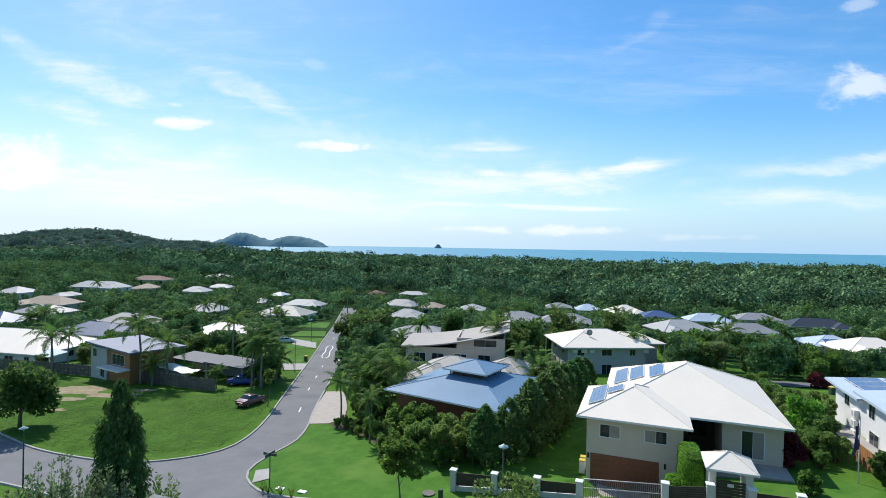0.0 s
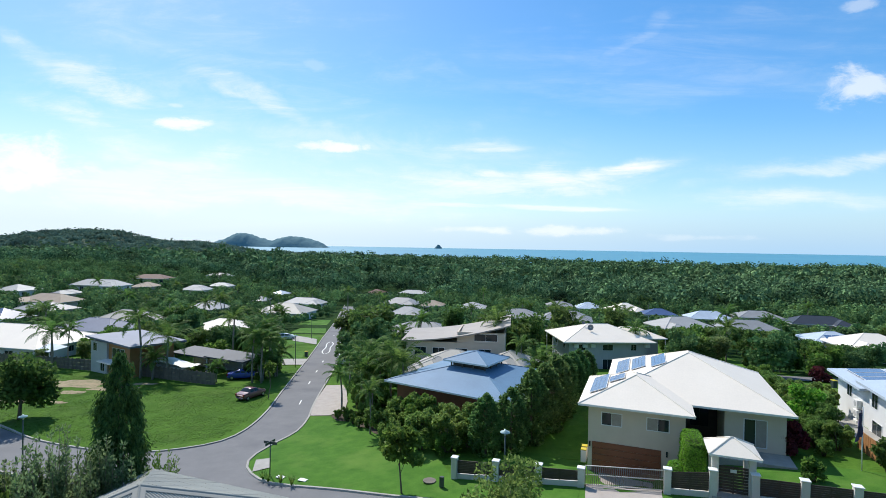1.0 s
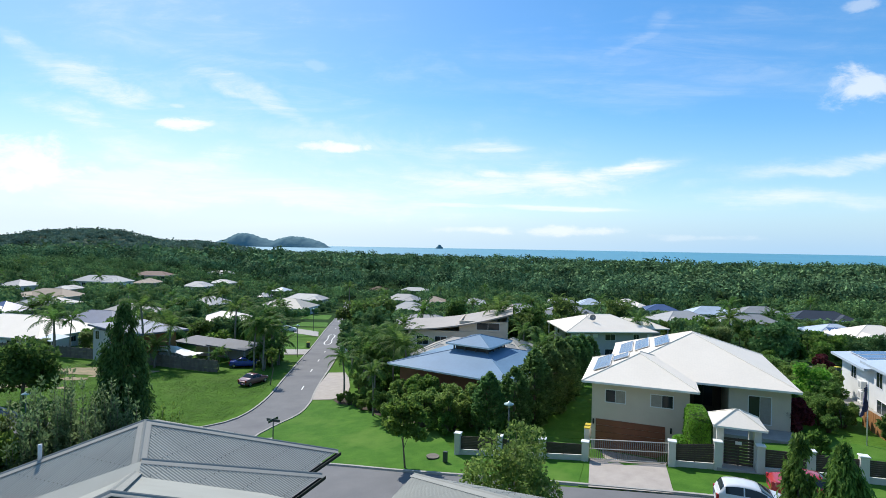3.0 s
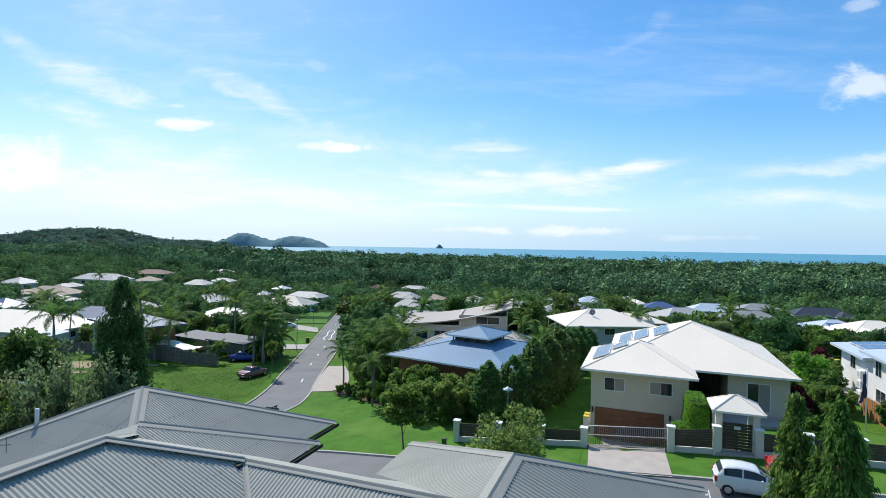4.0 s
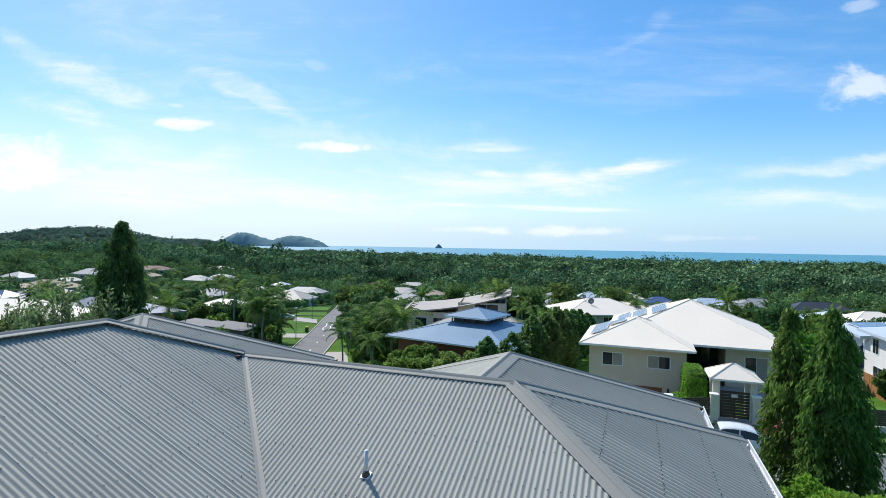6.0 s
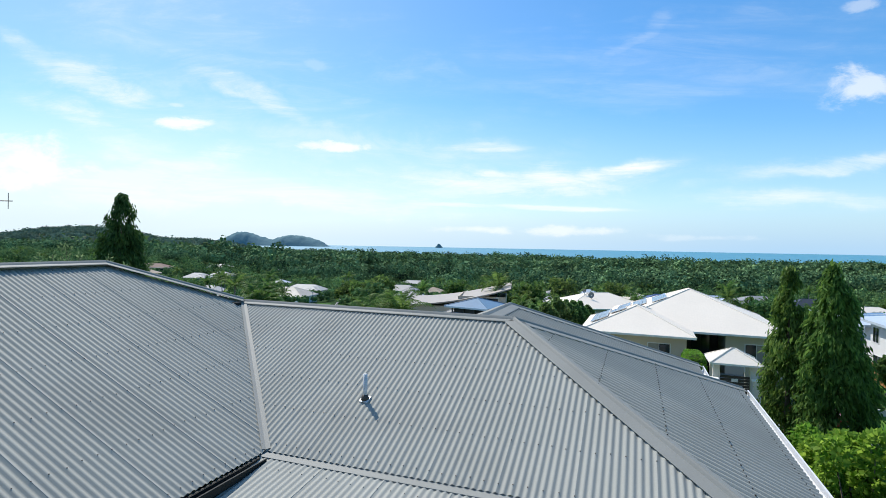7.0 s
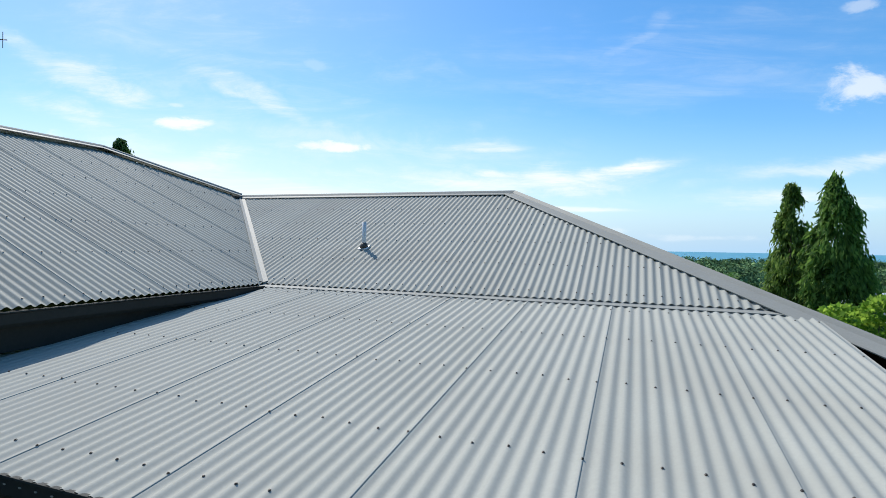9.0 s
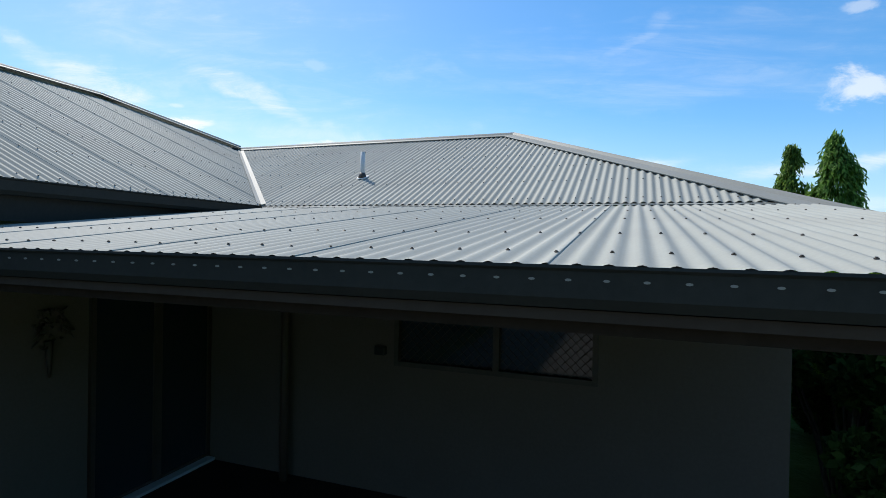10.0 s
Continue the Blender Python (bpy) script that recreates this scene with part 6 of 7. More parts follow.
    pane("windscreen", (0.585, 0.755) if style == "hatch" else (0.54, 0.695), (5.6, 6, 6.5, 7, 7.5, 8), (1, -1), (0.012, 0, 0.014))
    pane("rear_window", (0.055, 0.105) if style == "hatch" else (0.215, 0.335), (5.6, 6, 6.5, 7, 7.5, 8), (1, -1), (-0.014, 0, 0.012))
    for s in (0, 1):
        for us in glazed:
            pane("side_window", us, (4.12, 4.5, 5.0), ((-1, 1)[s],), (0, 0.012, 0.002))
        cab = [(-a + L * 0.66, 0.0)]
        y_ = (-1, 1)[s]
        tube("mirror", [(cab[-1][0] - 0.15, y_ * W * 0.47, 0.95), (cab[-1][0] - 0.18, y_ * W * 0.56, 1.0)], [0.05, 0.07], paint, t, 6)
        box("headlight", (a - 0.24, y_ * W * 0.30 - 0.14, 0.60), (a - 0.05, y_ * W * 0.30 + 0.14, 0.72), M_LENS, t, 0.02)
        box("tail_light", (-a - 0.01, y_ * W * 0.38 - 0.09, 0.62), (-a + 0.12, y_ * W * 0.38 + 0.09, 0.90), M_LIGHTRED, t, 0.02)
        for wx in (-a * 0.66, a * 0.66):
            wh = sub("wheel", None, t)
            bm = bmesh.new()
            bm_tube(bm, [(wx, y_ * (W / 2 - 0.20), 0.29), (wx, y_ * (W / 2 - 0.03), 0.29), (wx, y_ * (W / 2 + 0.0), 0.29)], [0.29, 0.29, 0.25], 18)
            sub("tyre", from_bm("tyre", bm, M_TYRE, False), wh)
            bm = bmesh.new()
            bm_tube(bm, [(wx, y_ * (W / 2 - 0.02), 0.29), (wx, y_ * (W / 2 + 0.012), 0.29)], [0.19, 0.16], 12)
            sub("rim", from_bm("rim", bm, M_RIM), wh)
    return t


def paint(name, c, rough=0.22, metal=0.0):
    m = surf(name, [q * 0.95 for q in c], c, 1.0, rough, metal, 60, 0.0, spec=0.6)
    m.node_tree.nodes["Principled BSDF"].inputs["Coat Weight"].default_value = 0.5
    return m


P_WHITE, P_RED, P_MAROON, P_BLUE, P_SILVER = paint("white_paint", (0.72, 0.73, 0.74)), paint("red_paint", (0.42, 0.03, 0.03)), paint("maroon_paint", (0.20, 0.085, 0.09)), paint("blue_paint", (0.02, 0.05, 0.35)), paint("grey_blue_paint", (0.20, 0.24, 0.28))


def park(label, xh, yh, yaw, pt, **kw):
    x, y = plan(xh, yh)
    return car(label, x, y, ground_z(x, y) + 0.04, HOUSE_YAW + yaw, pt, **kw)


park("small white hatchback parked at the kerb", 5.75, 31.5, 0, P_WHITE, L=3.5, Hh=1.47)
park("red sedan parked on the verge", 9.2, 33.9, 0, P_RED, L=4.4, style="sedan", Hh=1.42)
car("dark maroon sedan parked on the grass", -24.9, 69.4, ground_z(-24.9, 69.4), 65, P_MAROON, L=4.0, W=1.7, style="sedan", Hh=1.42)
car("bright blue sedan parked in a carport drive", -30.4, 81.0, ground_z(-30.4, 81.0) + 0.1, 15, P_BLUE, L=4.4, W=1.7, style="sedan", Hh=1.42)
car("white van parked at the kerb", -17.9, 96.0, ground_z(-17.9, 96.0) + 0.05, 100, P_WHITE, L=4.6, W=1.75, Hh=1.9)
car("white car parked in a front yard", -37.5, 128, ground_z(-37.5, 128) + 0.05, 20, P_WHITE, L=4.2, W=1.7)
car("silver car parked in a driveway", -104, 160, ground_z(-104, 160) + 0.05, -5, P_WHITE, L=4.2, W=1.7)
for (x, y) in ((52.6, 70.5), (53.6, 70.3), (-26.4, 103.5)):
    b = thing("wheelie_bin", "dark wheelie bin with a yellow lid", "bin", turn(x, y, ground_z(x, y)), "wheelie bins")
    box("bin_body", (-0.28, -0.3, 0), (0.28, 0.3, 0.95), M_POLE, b, 0.04)
    box("lid", (-0.3, -0.33, 0.95), (0.3, 0.33, 1.05), surf("yellow_lid", (0.5, 0.4, 0.02), (0.6, 0.48, 0.03)), b, 0.03)
for (lx, ly) in ((0.35, 1.4), (0.35, 2.2)):
    b = thing("wheelie_bin", "white and yellow bin beside the garage wall", "bin", WH @ Matrix.Translation((lx - 0.1, ly + 1.2, 2.25)) @ Matrix.Diagonal((0.8, 0.8, 0.8, 1)), "wheelie bins")
    box("bin_body", (-0.28, -0.3, -0.3), (0.28, 0.3, 0.95), M_TRIM, b, 0.04)
    box("lid", (-0.3, -0.33, 0.95), (0.3, 0.33, 1.05), surf("yellow_lid", (0.5, 0.4, 0.02), (0.6, 0.48, 0.03)), b, 0.03)

# timber fence along the far side of the vacant lot
fx = [(-80, 91), (-61.0, 86.6), (-46.8, 82.0), (-36.2, 77.6), (-32.6, 76.4)]
fp = smooth_line(fx, 60)
pf = thing("paling_fence", "weathered grey-brown timber fence round the vacant lot", "fence")
for a, b in zip(fp, fp[1:]):
    za, zb_ = ground_z(a.x, a.y), ground_z(b.x, b.y)
    d = (b - a).normalized()
    s = Vector((-d.y, d.x)) * 0.03
    for j in range(3):
        lo, hi = 0.05 + 0.58 * j, 0.60 + 0.58 * j
        q = [(a.x - s.x, a.y - s.y, za + lo), (b.x - s.x, b.y - s.y, zb_ + lo), (b.x - s.x, b.y - s.y, zb_ + hi), (a.x - s.x, a.y - s.y, za + hi)]
        q += [(p[0] + 2 * s.x, p[1] + 2 * s.y, p[2]) for p in q]
        sub("board", mesh("board", q, [(0, 1, 2, 3), (7, 6, 5, 4), (3, 2, 6, 7), (0, 3, 7, 4), (1, 5, 6, 2)], M_WOOD), pf)
    box("post", (a.x - 0.07, a.y - 0.07, za - 0.2), (a.x + 0.07, a.y + 0.07, za + 1.9), M_WOOD, pf)

# weedy tufts over the vacant lot
rng = np.random.default_rng(77)
v, f = [], []
poly = [Vector(p) for p in ((-76, 86), (-60, 84), (-46, 79.5), (-33, 74.5), (-25, 76), (-22.6, 70), (-21.6, 60), (-22.2, 53.5), (-27, 50.6), (-36, 51.6), (-48, 58.0), (-62, 66))]


def inside(x, y):
    c, n = False, len(poly)
    for i in range(n):
        a, b = poly[i], poly[i - 1]
        if (a.y > y) != (b.y > y) and x < (b.x - a.x) * (y - a.y) / (b.y - a.y) + a.x:
            c = not c
    return c


while len(f) < 52000:
    x, y = rng.uniform(-76, -21), rng.uniform(50, 86)
    if not inside(x, y) or noise.noise(Vector((x * 0.25, y * 0.25, 0))) + 0.9 * rng.random() < 0.12:
        continue
    if (x + 50) ** 2 / 60 + (y - 74.5) ** 2 / 12 < 1 and rng.random() < 0.9:
        continue
    z = ground_z(x, y) - 0.02
    an, h, w_ = rng.uniform(0, 3.14), rng.uniform(0.02, 0.06), rng.uniform(0.03, 0.08)
    c, s_ = math.cos(an) * w_, math.sin(an) * w_
    lx, ly = rng.uniform(-0.14, 0.14, 2)
    b0 = len(v)
    v += [(x - c, y - s_, z), (x + c, y + s_, z), (x + c * 0.7 + lx, y + s_ * 0.7 + ly, z + h), (x - c * 0.7 + lx, y - s_ * 0.7 + ly, z + h)]
    f.append((b0, b0 + 1, b0 + 2, b0 + 3))
M_WEED = leafy("weedy_grass_blade", (0.046, 0.124, 0.014), (0.078, 0.168, 0.024), patch_scale=0.2, through_light=0.6, patch_range=(0.8, 1.25))
thing("grass_tufts", "rough weedy grass over the vacant lot", "grass", kind="stuff", data=mesh("grass_tufts", v, f, M_WEED))


# ---- the town below ----
M_SLATE = ribbed("blue_grey_sheet_roof", (0.16, 0.18, 0.24), 0.5, 0.2)
M_SLATEDARK = ribbed("dark_slate_sheet_roof", (0.080, 0.090, 0.110), 0.6, 0.2)
M_TANROOF = surf("tan_grey_sheet", (0.30, 0.265, 0.23), (0.36, 0.32, 0.28), 0.5, 0.6, 0, 8.0, 0.05)
M_CREAM = ribbed("cream_sheet_roof", (0.40, 0.375, 0.325), 0.6, 0.2)
M_BLUEWHITE = ribbed("pale_blue_sheet_roof", (0.46, 0.53, 0.60), 0.5, 0.2)
ROOFS = {"WHITE": (M_WHITEROOF, "white"), "GREY": (M_GREYROOF, "grey"), "PALE": (M_PALEROOF, "pale grey"), "DARK": (M_DARKROOF, "charcoal"), "SLATE": (M_SLATE, "blue-grey"),
         "BUFF": (M_BUFFROOF, "buff tiled"), "NAVY": (M_NAVYROOF, "navy blue"), "TERRA": (M_TERRA, "terracotta tiled"), "CREAM": (M_CREAM, "cream"), "BLUE": (M_BLUEWHITE, "pale blue"), "BLUEW": (M_BLUEWHITE, "pale blue")}
WALLS = {"WHITEW": (M_WHITEWALL, "white"), "RENDER": (M_RENDER, "beige"), "GREYW": (M_GREYWALL, "grey")}
TOWN = (
    (-81.6, 102.5, -12, 23.5, 14.0, 1, "WHITE", "WHITEW"), (-80.0, 123.7, -12, 14.5, 9.0, 1, "SLATE", "GREYW"), (-87.1, 148.7, -12, 15.2, 9.0, 1, "CREAM", "WHITEW"),
    (-123.5, 165.1, -14, 14.3, 10.0, 1, "GREY", "RENDER"), (-137.1, 185.4, -10, 17.8, 10.0, 1, "BUFF", "RENDER"), (-116.2, 140.1, -14, 9.6, 9.0, 1, "NAVY", "GREYW"),
    (-162.3, 202.4, -10, 10.1, 10.0, 1, "PALE", "WHITEW"), (-144.5, 204.8, -10, 5.0, 8.0, 1, "GREY", "RENDER"), (-152.5, 236.5, -8, 22.6, 9.0, 1, "PALE", "WHITEW"),
    (-160.8, 293.5, 0, 18.6, 10.0, 1, "TERRA", "RENDER"), (-140.4, 252.1, 0, 8.5, 8.0, 1, "BUFF", "RENDER"), (-121.9, 263.4, 0, 11.7, 8.0, 1, "PALE", "WHITEW"),
    (-123.4, 295.8, 0, 11.8, 8.0, 1, "PALE", "RENDER"), (-153.0, 364.1, 0, 15.1, 8.0, 1, "PALE", "WHITEW"), (-87.7, 199.9, -15, 12.0, 9.0, 1, "PALE", "WHITEW"),)
TOWN += (
    (-52.2, 127.7, -15, 13.4, 10.0, 1, "WHITE", "WHITEW"), (-56.5, 192.0, -12, 17.7, 12.0, 1, "CREAM", "WHITEW"), (-60.9, 236.4, -10, 16.7, 8.0, 1, "PALE", "WHITEW"),
    (-88.7, 291.0, -20, 7.8, 8.0, 1, "BLUE", "WHITEW"), (-85.3, 250.0, 0, 6.0, 7.0, 1, "GREY", "RENDER"), (-138.3, 380.4, 0, 5.3, 7.0, 1, "BUFF", "RENDER"),
    (-126.7, 391.2, 0, 8.0, 7.0, 1, "PALE", "WHITEW"), (-39.1, 317.7, -10, 10.0, 9.0, 1, "TERRA", "RENDER"), (-18.4, 245.0, -10, 15.0, 9.0, 1, "GREY", "RENDER"),
    (-17.4, 321.5, -10, 16.0, 8.0, 1, "PALE", "WHITEW"), (-4.0, 236.3, -10, 9.2, 8.0, 1, "BUFF", "RENDER"), (-12.3, 191.2, -8, 11.5, 9.0, 1, "PALE", "WHITEW"),
    (-4.6, 128.5, -6, 15.4, 10.0, 1, "GREY", "RENDER"), (2.0, 77.0, -20, 9.6, 8.5, 1, "CREAM", "RENDER"), (9.8, 75.0, -25, 6.5, 7.5, 1, "CREAM", "RENDER"),)
TOWN += (
    (13.3, 227.0, -10, 10.4, 10.0, 1, "PALE", "RENDER"), (27.7, 187.4, -10, 14.4, 11.0, 1, "GREY", "RENDER"), (42.7, 181.4, -14, 16.4, 10.0, 1, "GREY", "RENDER"),
    (55.0, 247.8, -10, 11.2, 9.0, 1, "GREY", "RENDER"), (66.3, 239.1, -10, 10.0, 9.0, 1, "BLUE", "WHITEW"), (78.4, 226.0, 8, 12.8, 11.0, 1, "WHITE", "WHITEW"),
    (86.0, 209.5, -10, 11.3, 9.0, 1, "NAVY", "WHITEW"), (71.5, 159.0, 10, 15.8, 11.0, 1, "PALE", "WHITEW"), (98.0, 194.1, -10, 14.6, 9.0, 1, "BLUEW", "WHITEW"),
    (121.6, 203.7, -10, 15.3, 10.0, 1, "GREY", "RENDER"), (89.6, 155.2, -10, 15.1, 9.0, 1, "GREY", "RENDER"), (128.4, 180.6, -12, 18.1, 9.0, 1, "DARK", "RENDER"),
    (91.5, 124.0, -10, 10.5, 9.0, 1, "BLUEW", "WHITEW"), (93.2, 114.5, -10, 13.7, 11.0, 1, "WHITE", "WHITEW"),)
for i, (x, y, yaw, w, d, st, rf, wl) in enumerate(TOWN):
    wing = (-w / 2 + 0.5, -w / 2 + 5.5, -d / 2 - 3.0, 0, 0) if i % 3 == 1 else ((w / 2 - 6, w / 2 - 0.5, -d / 2 - 2.4, 0, 0) if i % 3 == 2 else None)
    simple_house("%s-roofed %s %s house among trees" % (ROOFS[rf][1], WALLS[wl][1], "rendered"), x, y, yaw, w, d, ROOFS[rf][0], WALLS[wl][0], st, 0.38 + 0.05 * (i % 3), wing=wing)

# curved-roof house behind the blue pavilion
cv = thing("house", "beige two-storey house under a long curved pale roof", "house", turn(2.6, 89.0, ground_z(4, 84) + 1.6, -8))
v, f = [], []
n = 16
for i in range(n + 1):
    s = i / n
    x = -8.5 + 17.5 * s
    z = 3.5 + 3.0 * s ** 1.8
    v += [(x, -4.6, z), (x, 4.8, z + 0.5), (x, 4.8, z + 0.3), (x, -4.6, z - 0.2)]
for i in range(n):
    for k in range(4):
        f.append((i * 4 + k, i * 4 + 4 + k, i * 4 + 4 + (k + 1) % 4, i * 4 + (k + 1) % 4))
f += [(0, 1, 2, 3), (n * 4 + 3, n * 4 + 2, n * 4 + 1, n * 4)]
sub("roof", mesh("roof", v, f, M_TANROOF), cv)
wall_box(cv, -7.8, 8.2, -3.9, 4.0, -3.2, 3.3, M_RENDER)
wall_box(cv, 0.5, 8.2, -3.7, 4.0, 3.3, 5.0, M_RENDER, "upper_wall")
for x in (-6.5, -3.5, 0.2, 4.0):
    window_at(cv, "y-", x, x + 2.0, 0.9, 2.4, -3.9)
window_at(cv, "y-", 3.2, 7.0, 3.6, 4.8, -3.7)

# grey and cedar house by the vacant lot
ced = thing("house", "grey two-storey house with orange cedar cladding and a low skillion roof", "house", turn(-57.3, 85.0, ground_z(-54, 89), -30))
wall_box(ced, 0.6, 5.2, 0.6, 8, -1.0, 5.2, M_GREYWALL)
box("cedar_wall", (5.2, 0.9, -0.5), (11.0, 8.0, 5.2), M_CEDAR, ced)
v = [(0, 0, 6.0), (12.6, 0, 5.5), (12.6, 9.2, 5.2), (0, 9.2, 5.7)]
v += [(p[0], p[1], p[2] - 0.28) for p in v]
sub("roof", quad_uv("roof", v, [(0, 1, 2, 3), (7, 6, 5, 4), (0, 4, 5, 1), (1, 5, 6, 2), (3, 0, 4, 7), (2, 6, 7, 3)], M_SLATE, None), ced)
window_at(ced, "y-", 1.2, 2.4, 3.6, 5.0, 0.6)
window_at(ced, "y-", 3.4, 4.6, 0.6, 2.3, 0.6)
window_at(ced, "y-", 6.2, 9.6, 2.9, 4.6, 0.9, 3)
box("balcony", (5.2, -0.9, 2.5), (11.2, 0.9, 2.7), M_TRIM, ced)
for cx_, cy_ in ((-44.5, 87.0), (-37.6, 83.6)):
  carp = thing("carport", "dark flat-roofed carport beside palms", "carport", turn(cx_, cy_, ground_z(cx_, cy_), -20), "carports")
  v = [(0, 0, 3.0), (7.6, 0, 2.7), (7.6, 5, 2.9), (0, 5, 3.2)]
  v += [(p[0], p[1], p[2] - 0.2) for p in v]
  sub("roof", quad_uv("roof", v, [(0, 1, 2, 3), (7, 6, 5, 4), (0, 4, 5, 1), (1, 5, 6, 2), (3, 0, 4, 7), (2, 6, 7, 3)], M_SLATEDARK, None), carp)
  for x in (0.2, 7.2):
      for y in (0.3, 4.6):
          box("post", (x, y, -0.3), (x + 0.14, y + 0.14, 2.7), M_GREYWALL, carp)
  box("rear_wall", (0.1, 4.7, -0.3), (7.4, 4.85, 2.8), M_GREYWALL, carp)
tarp = thing("boat_cover", "white tarpaulin draped over a boat behind the fence", "tarpaulin", turn(-42.3, 83.6, ground_z(-42.5, 83.2) + 0.55, -18))
v, f = [], []
for i in range(13):
    for j in range(7):
        s, q = i / 12, j / 6 - 0.5
        v.append((-4.2 + 8.4 * s, q * 2.6, 1.15 + 0.95 * math.sin(math.pi * min(1, s * 1.1 + 0.1)) * (1 - 2.6 * q * q) + 0.08 * math.sin(i * 1.7 + j * 2.3)))
f = [(i * 7 + j, i * 7 + j + 1, i * 7 + j + 8, i * 7 + j + 7) for i in range(12) for j in range(6)]
sub("cover", mesh("cover", v, f, M_TRIM, True), tarp)
box("hull", (-3.0, -0.9, 0.3), (2.9, 0.9, 1.15), M_GREYWALL, tarp, 0.3)
pool = thing("pool_shelter", "low blue and white shade roof by the lawn", "shelter", turn(-70.5, 94.0, ground_z(-70, 94), -25))
v = [(-4, -1.6, 2.2), (4, -1.6, 2.2), (4, 1.8, 2.6), (-4, 1.8, 2.6)]
v += [(p[0], p[1], p[2] - 0.12) for p in v]
sub("roof", quad_uv("roof", v, [(0, 1, 2, 3), (7, 6, 5, 4), (0, 4, 5, 1), (1, 5, 6, 2), (3, 0, 4, 7), (2, 6, 7, 3)], M_BLUEWHITE, None), pool)
for x in (-3.8, 3.7):
    box("post", (x, -1.4, -0.3), (x + 0.12, -1.28, 2.15), M_TRIM, pool)

# big white two-storey house on the rise
RH = HOUSE @ Matrix.Translation((19.9, 0, 0))
rh = thing("house", "white rendered two-storey house with pale blue skillion roofs", "house", RH)
wall_box(rh, 0, 11, 44, 57.3, 0.5, 8.15, M_WHITEWALL)
v = [(-0.8, 43.2, 8.20), (12, 43.2, 9.7), (12, 58.1, 9.7), (-0.8, 58.1, 8.20)]
v += [(p[0], p[1], p[2] - 0.22) for p in v]
SKIL = [(0, 1, 2, 3), (7, 6, 5, 4), (0, 4, 5, 1), (1, 5, 6, 2), (3, 0, 4, 7), (2, 6, 7, 3)]
sub("roof", quad_uv("roof", v, SKIL, M_BLUEWHITE, None), rh)
for (a, b, c, d) in ((55.5, 56.8, 6.2, 7.6), (51.4, 52.8, 6.2, 7.6), (47.4, 48.8, 6.2, 7.6), (54.6, 56.6, 3.8, 5.2), (51.0, 52.0, 3.9, 5.0), (48.0, 49.2, 3.9, 5.0)):
    window_at(rh, "x-", a, b, c, d, 0.0)
for k in range(3):
    ac = thing("air_conditioner", "white air-conditioner unit fixed to the wall", "air conditioner", RH @ Matrix.Translation((-0.12, 60.2, 3.3 + 0.95 * k)), "air-conditioner units")
    box("case", (0, -0.45, 0), (0.40, 0.45, 0.75), M_TRIM, ac, 0.03)
    bm = bmesh.new()
    bm_tube(bm, [(-0.012, 0.05, 0.38), (0.0, 0.05, 0.38)], 0.27, 16)
    sub("fan_grille", from_bm("fan_grille", bm, M_GREYWALL), ac)
wall_box(rh, 0.3, 14, 57.3, 66.0, -0.5, 7.4, M_WHITEWALL, "rear_wall")
v = [(-0.5, 58.12, 7.45), (15, 58.12, 8.69), (15, 66.8, 8.69), (-0.5, 66.8, 7.45)]
v += [(p[0], p[1], p[2] - 0.22) for p in v]
sub("rear_roof", quad_uv("rear_roof", v, SKIL, M_BLUEWHITE, None), rh)
window_at(rh, "x-", 62.2, 63.5, 5.6, 6.9, 0.3)
for i in range(2):
    for j in range(4):
        m = RH @ Matrix.Translation((2.4 + 3.3 * i, 59.5 + 1.9 * j, 7.45 + (2.9 + 3.3 * i) * 0.08 + 0.12)) @ Matrix.Rotation(-math.atan(0.08), 4, "Y")
        solar_panel(m, 4, 3, 3.0, 1.75)
for j in range(2):
    solar_panel(Matrix.Translation((88.2 + 1.8 * j, 119.6, ground_z(88, 124) + 3.6)) @ Matrix.Rotation(radians(-10), 4, "Z") @ Matrix.Rotation(radians(20), 4, "X"), 3, 4, 1.7, 3.4)
# back street beyond the gardens
patch_of("road", "grey back street between gardens", "road", [(33, 96), (36, 88), (50, 79), (66, 74), (68, 79), (54, 86), (42, 96)], M_ASPHALT, 0.10, 3.0)
patch_of("path", "paved side path beside the white house", "path", H((17.5, 44), (20.0, 44), (20.0, 66), (18.5, 66)), M_CONC, 0.1, 3.0)
side = thing("side_fence", "brown timber side fence between two gardens", "fence", HOUSE)
for k in range(30):
    y = 39.0 + 0.42 * k
    g = hground(17.2, y)
    box("paling", (17.16, y, g - 0.2), (17.22, y + 0.36, g + 1.5), M_CEDAR, side)


# ---- planting ----
# near trees beside the house
def hput(t, xh, yh, z, yaw=0.0):
    x, y = plan(xh, yh)
    t.matrix_world = turn(x, y, z, yaw)
    return t


put(tassel_tree("mast_tree", "dark green mast tree with drooping leaves beside the roof", 9.0, 1.72, 14, M_LEAFMAST2, 460, 80, 0.050, 3.4, 1.95, 0.62, 1.1, lump=0.50), -11.75, 19.3, 6.7)
put(tassel_tree("mast_tree", "tall green mast tree with drooping leaves", 7.40, 1.22, 12, M_LEAFMAST, 400, 70, 0.042, 3.4, 2.5, 0.42, 1.1, lump=0.55), 8.36, 12.6, 6.3)
put(tassel_tree("mast_tree", "tall dark mast tree with drooping leaves", 7.48, 2.0, 13, M_LEAFMAST, 580, 76, 0.042, 3.4, 2.7, 0.46, 1.1, lump=0.5), 8.76, 11.7, 6.3)


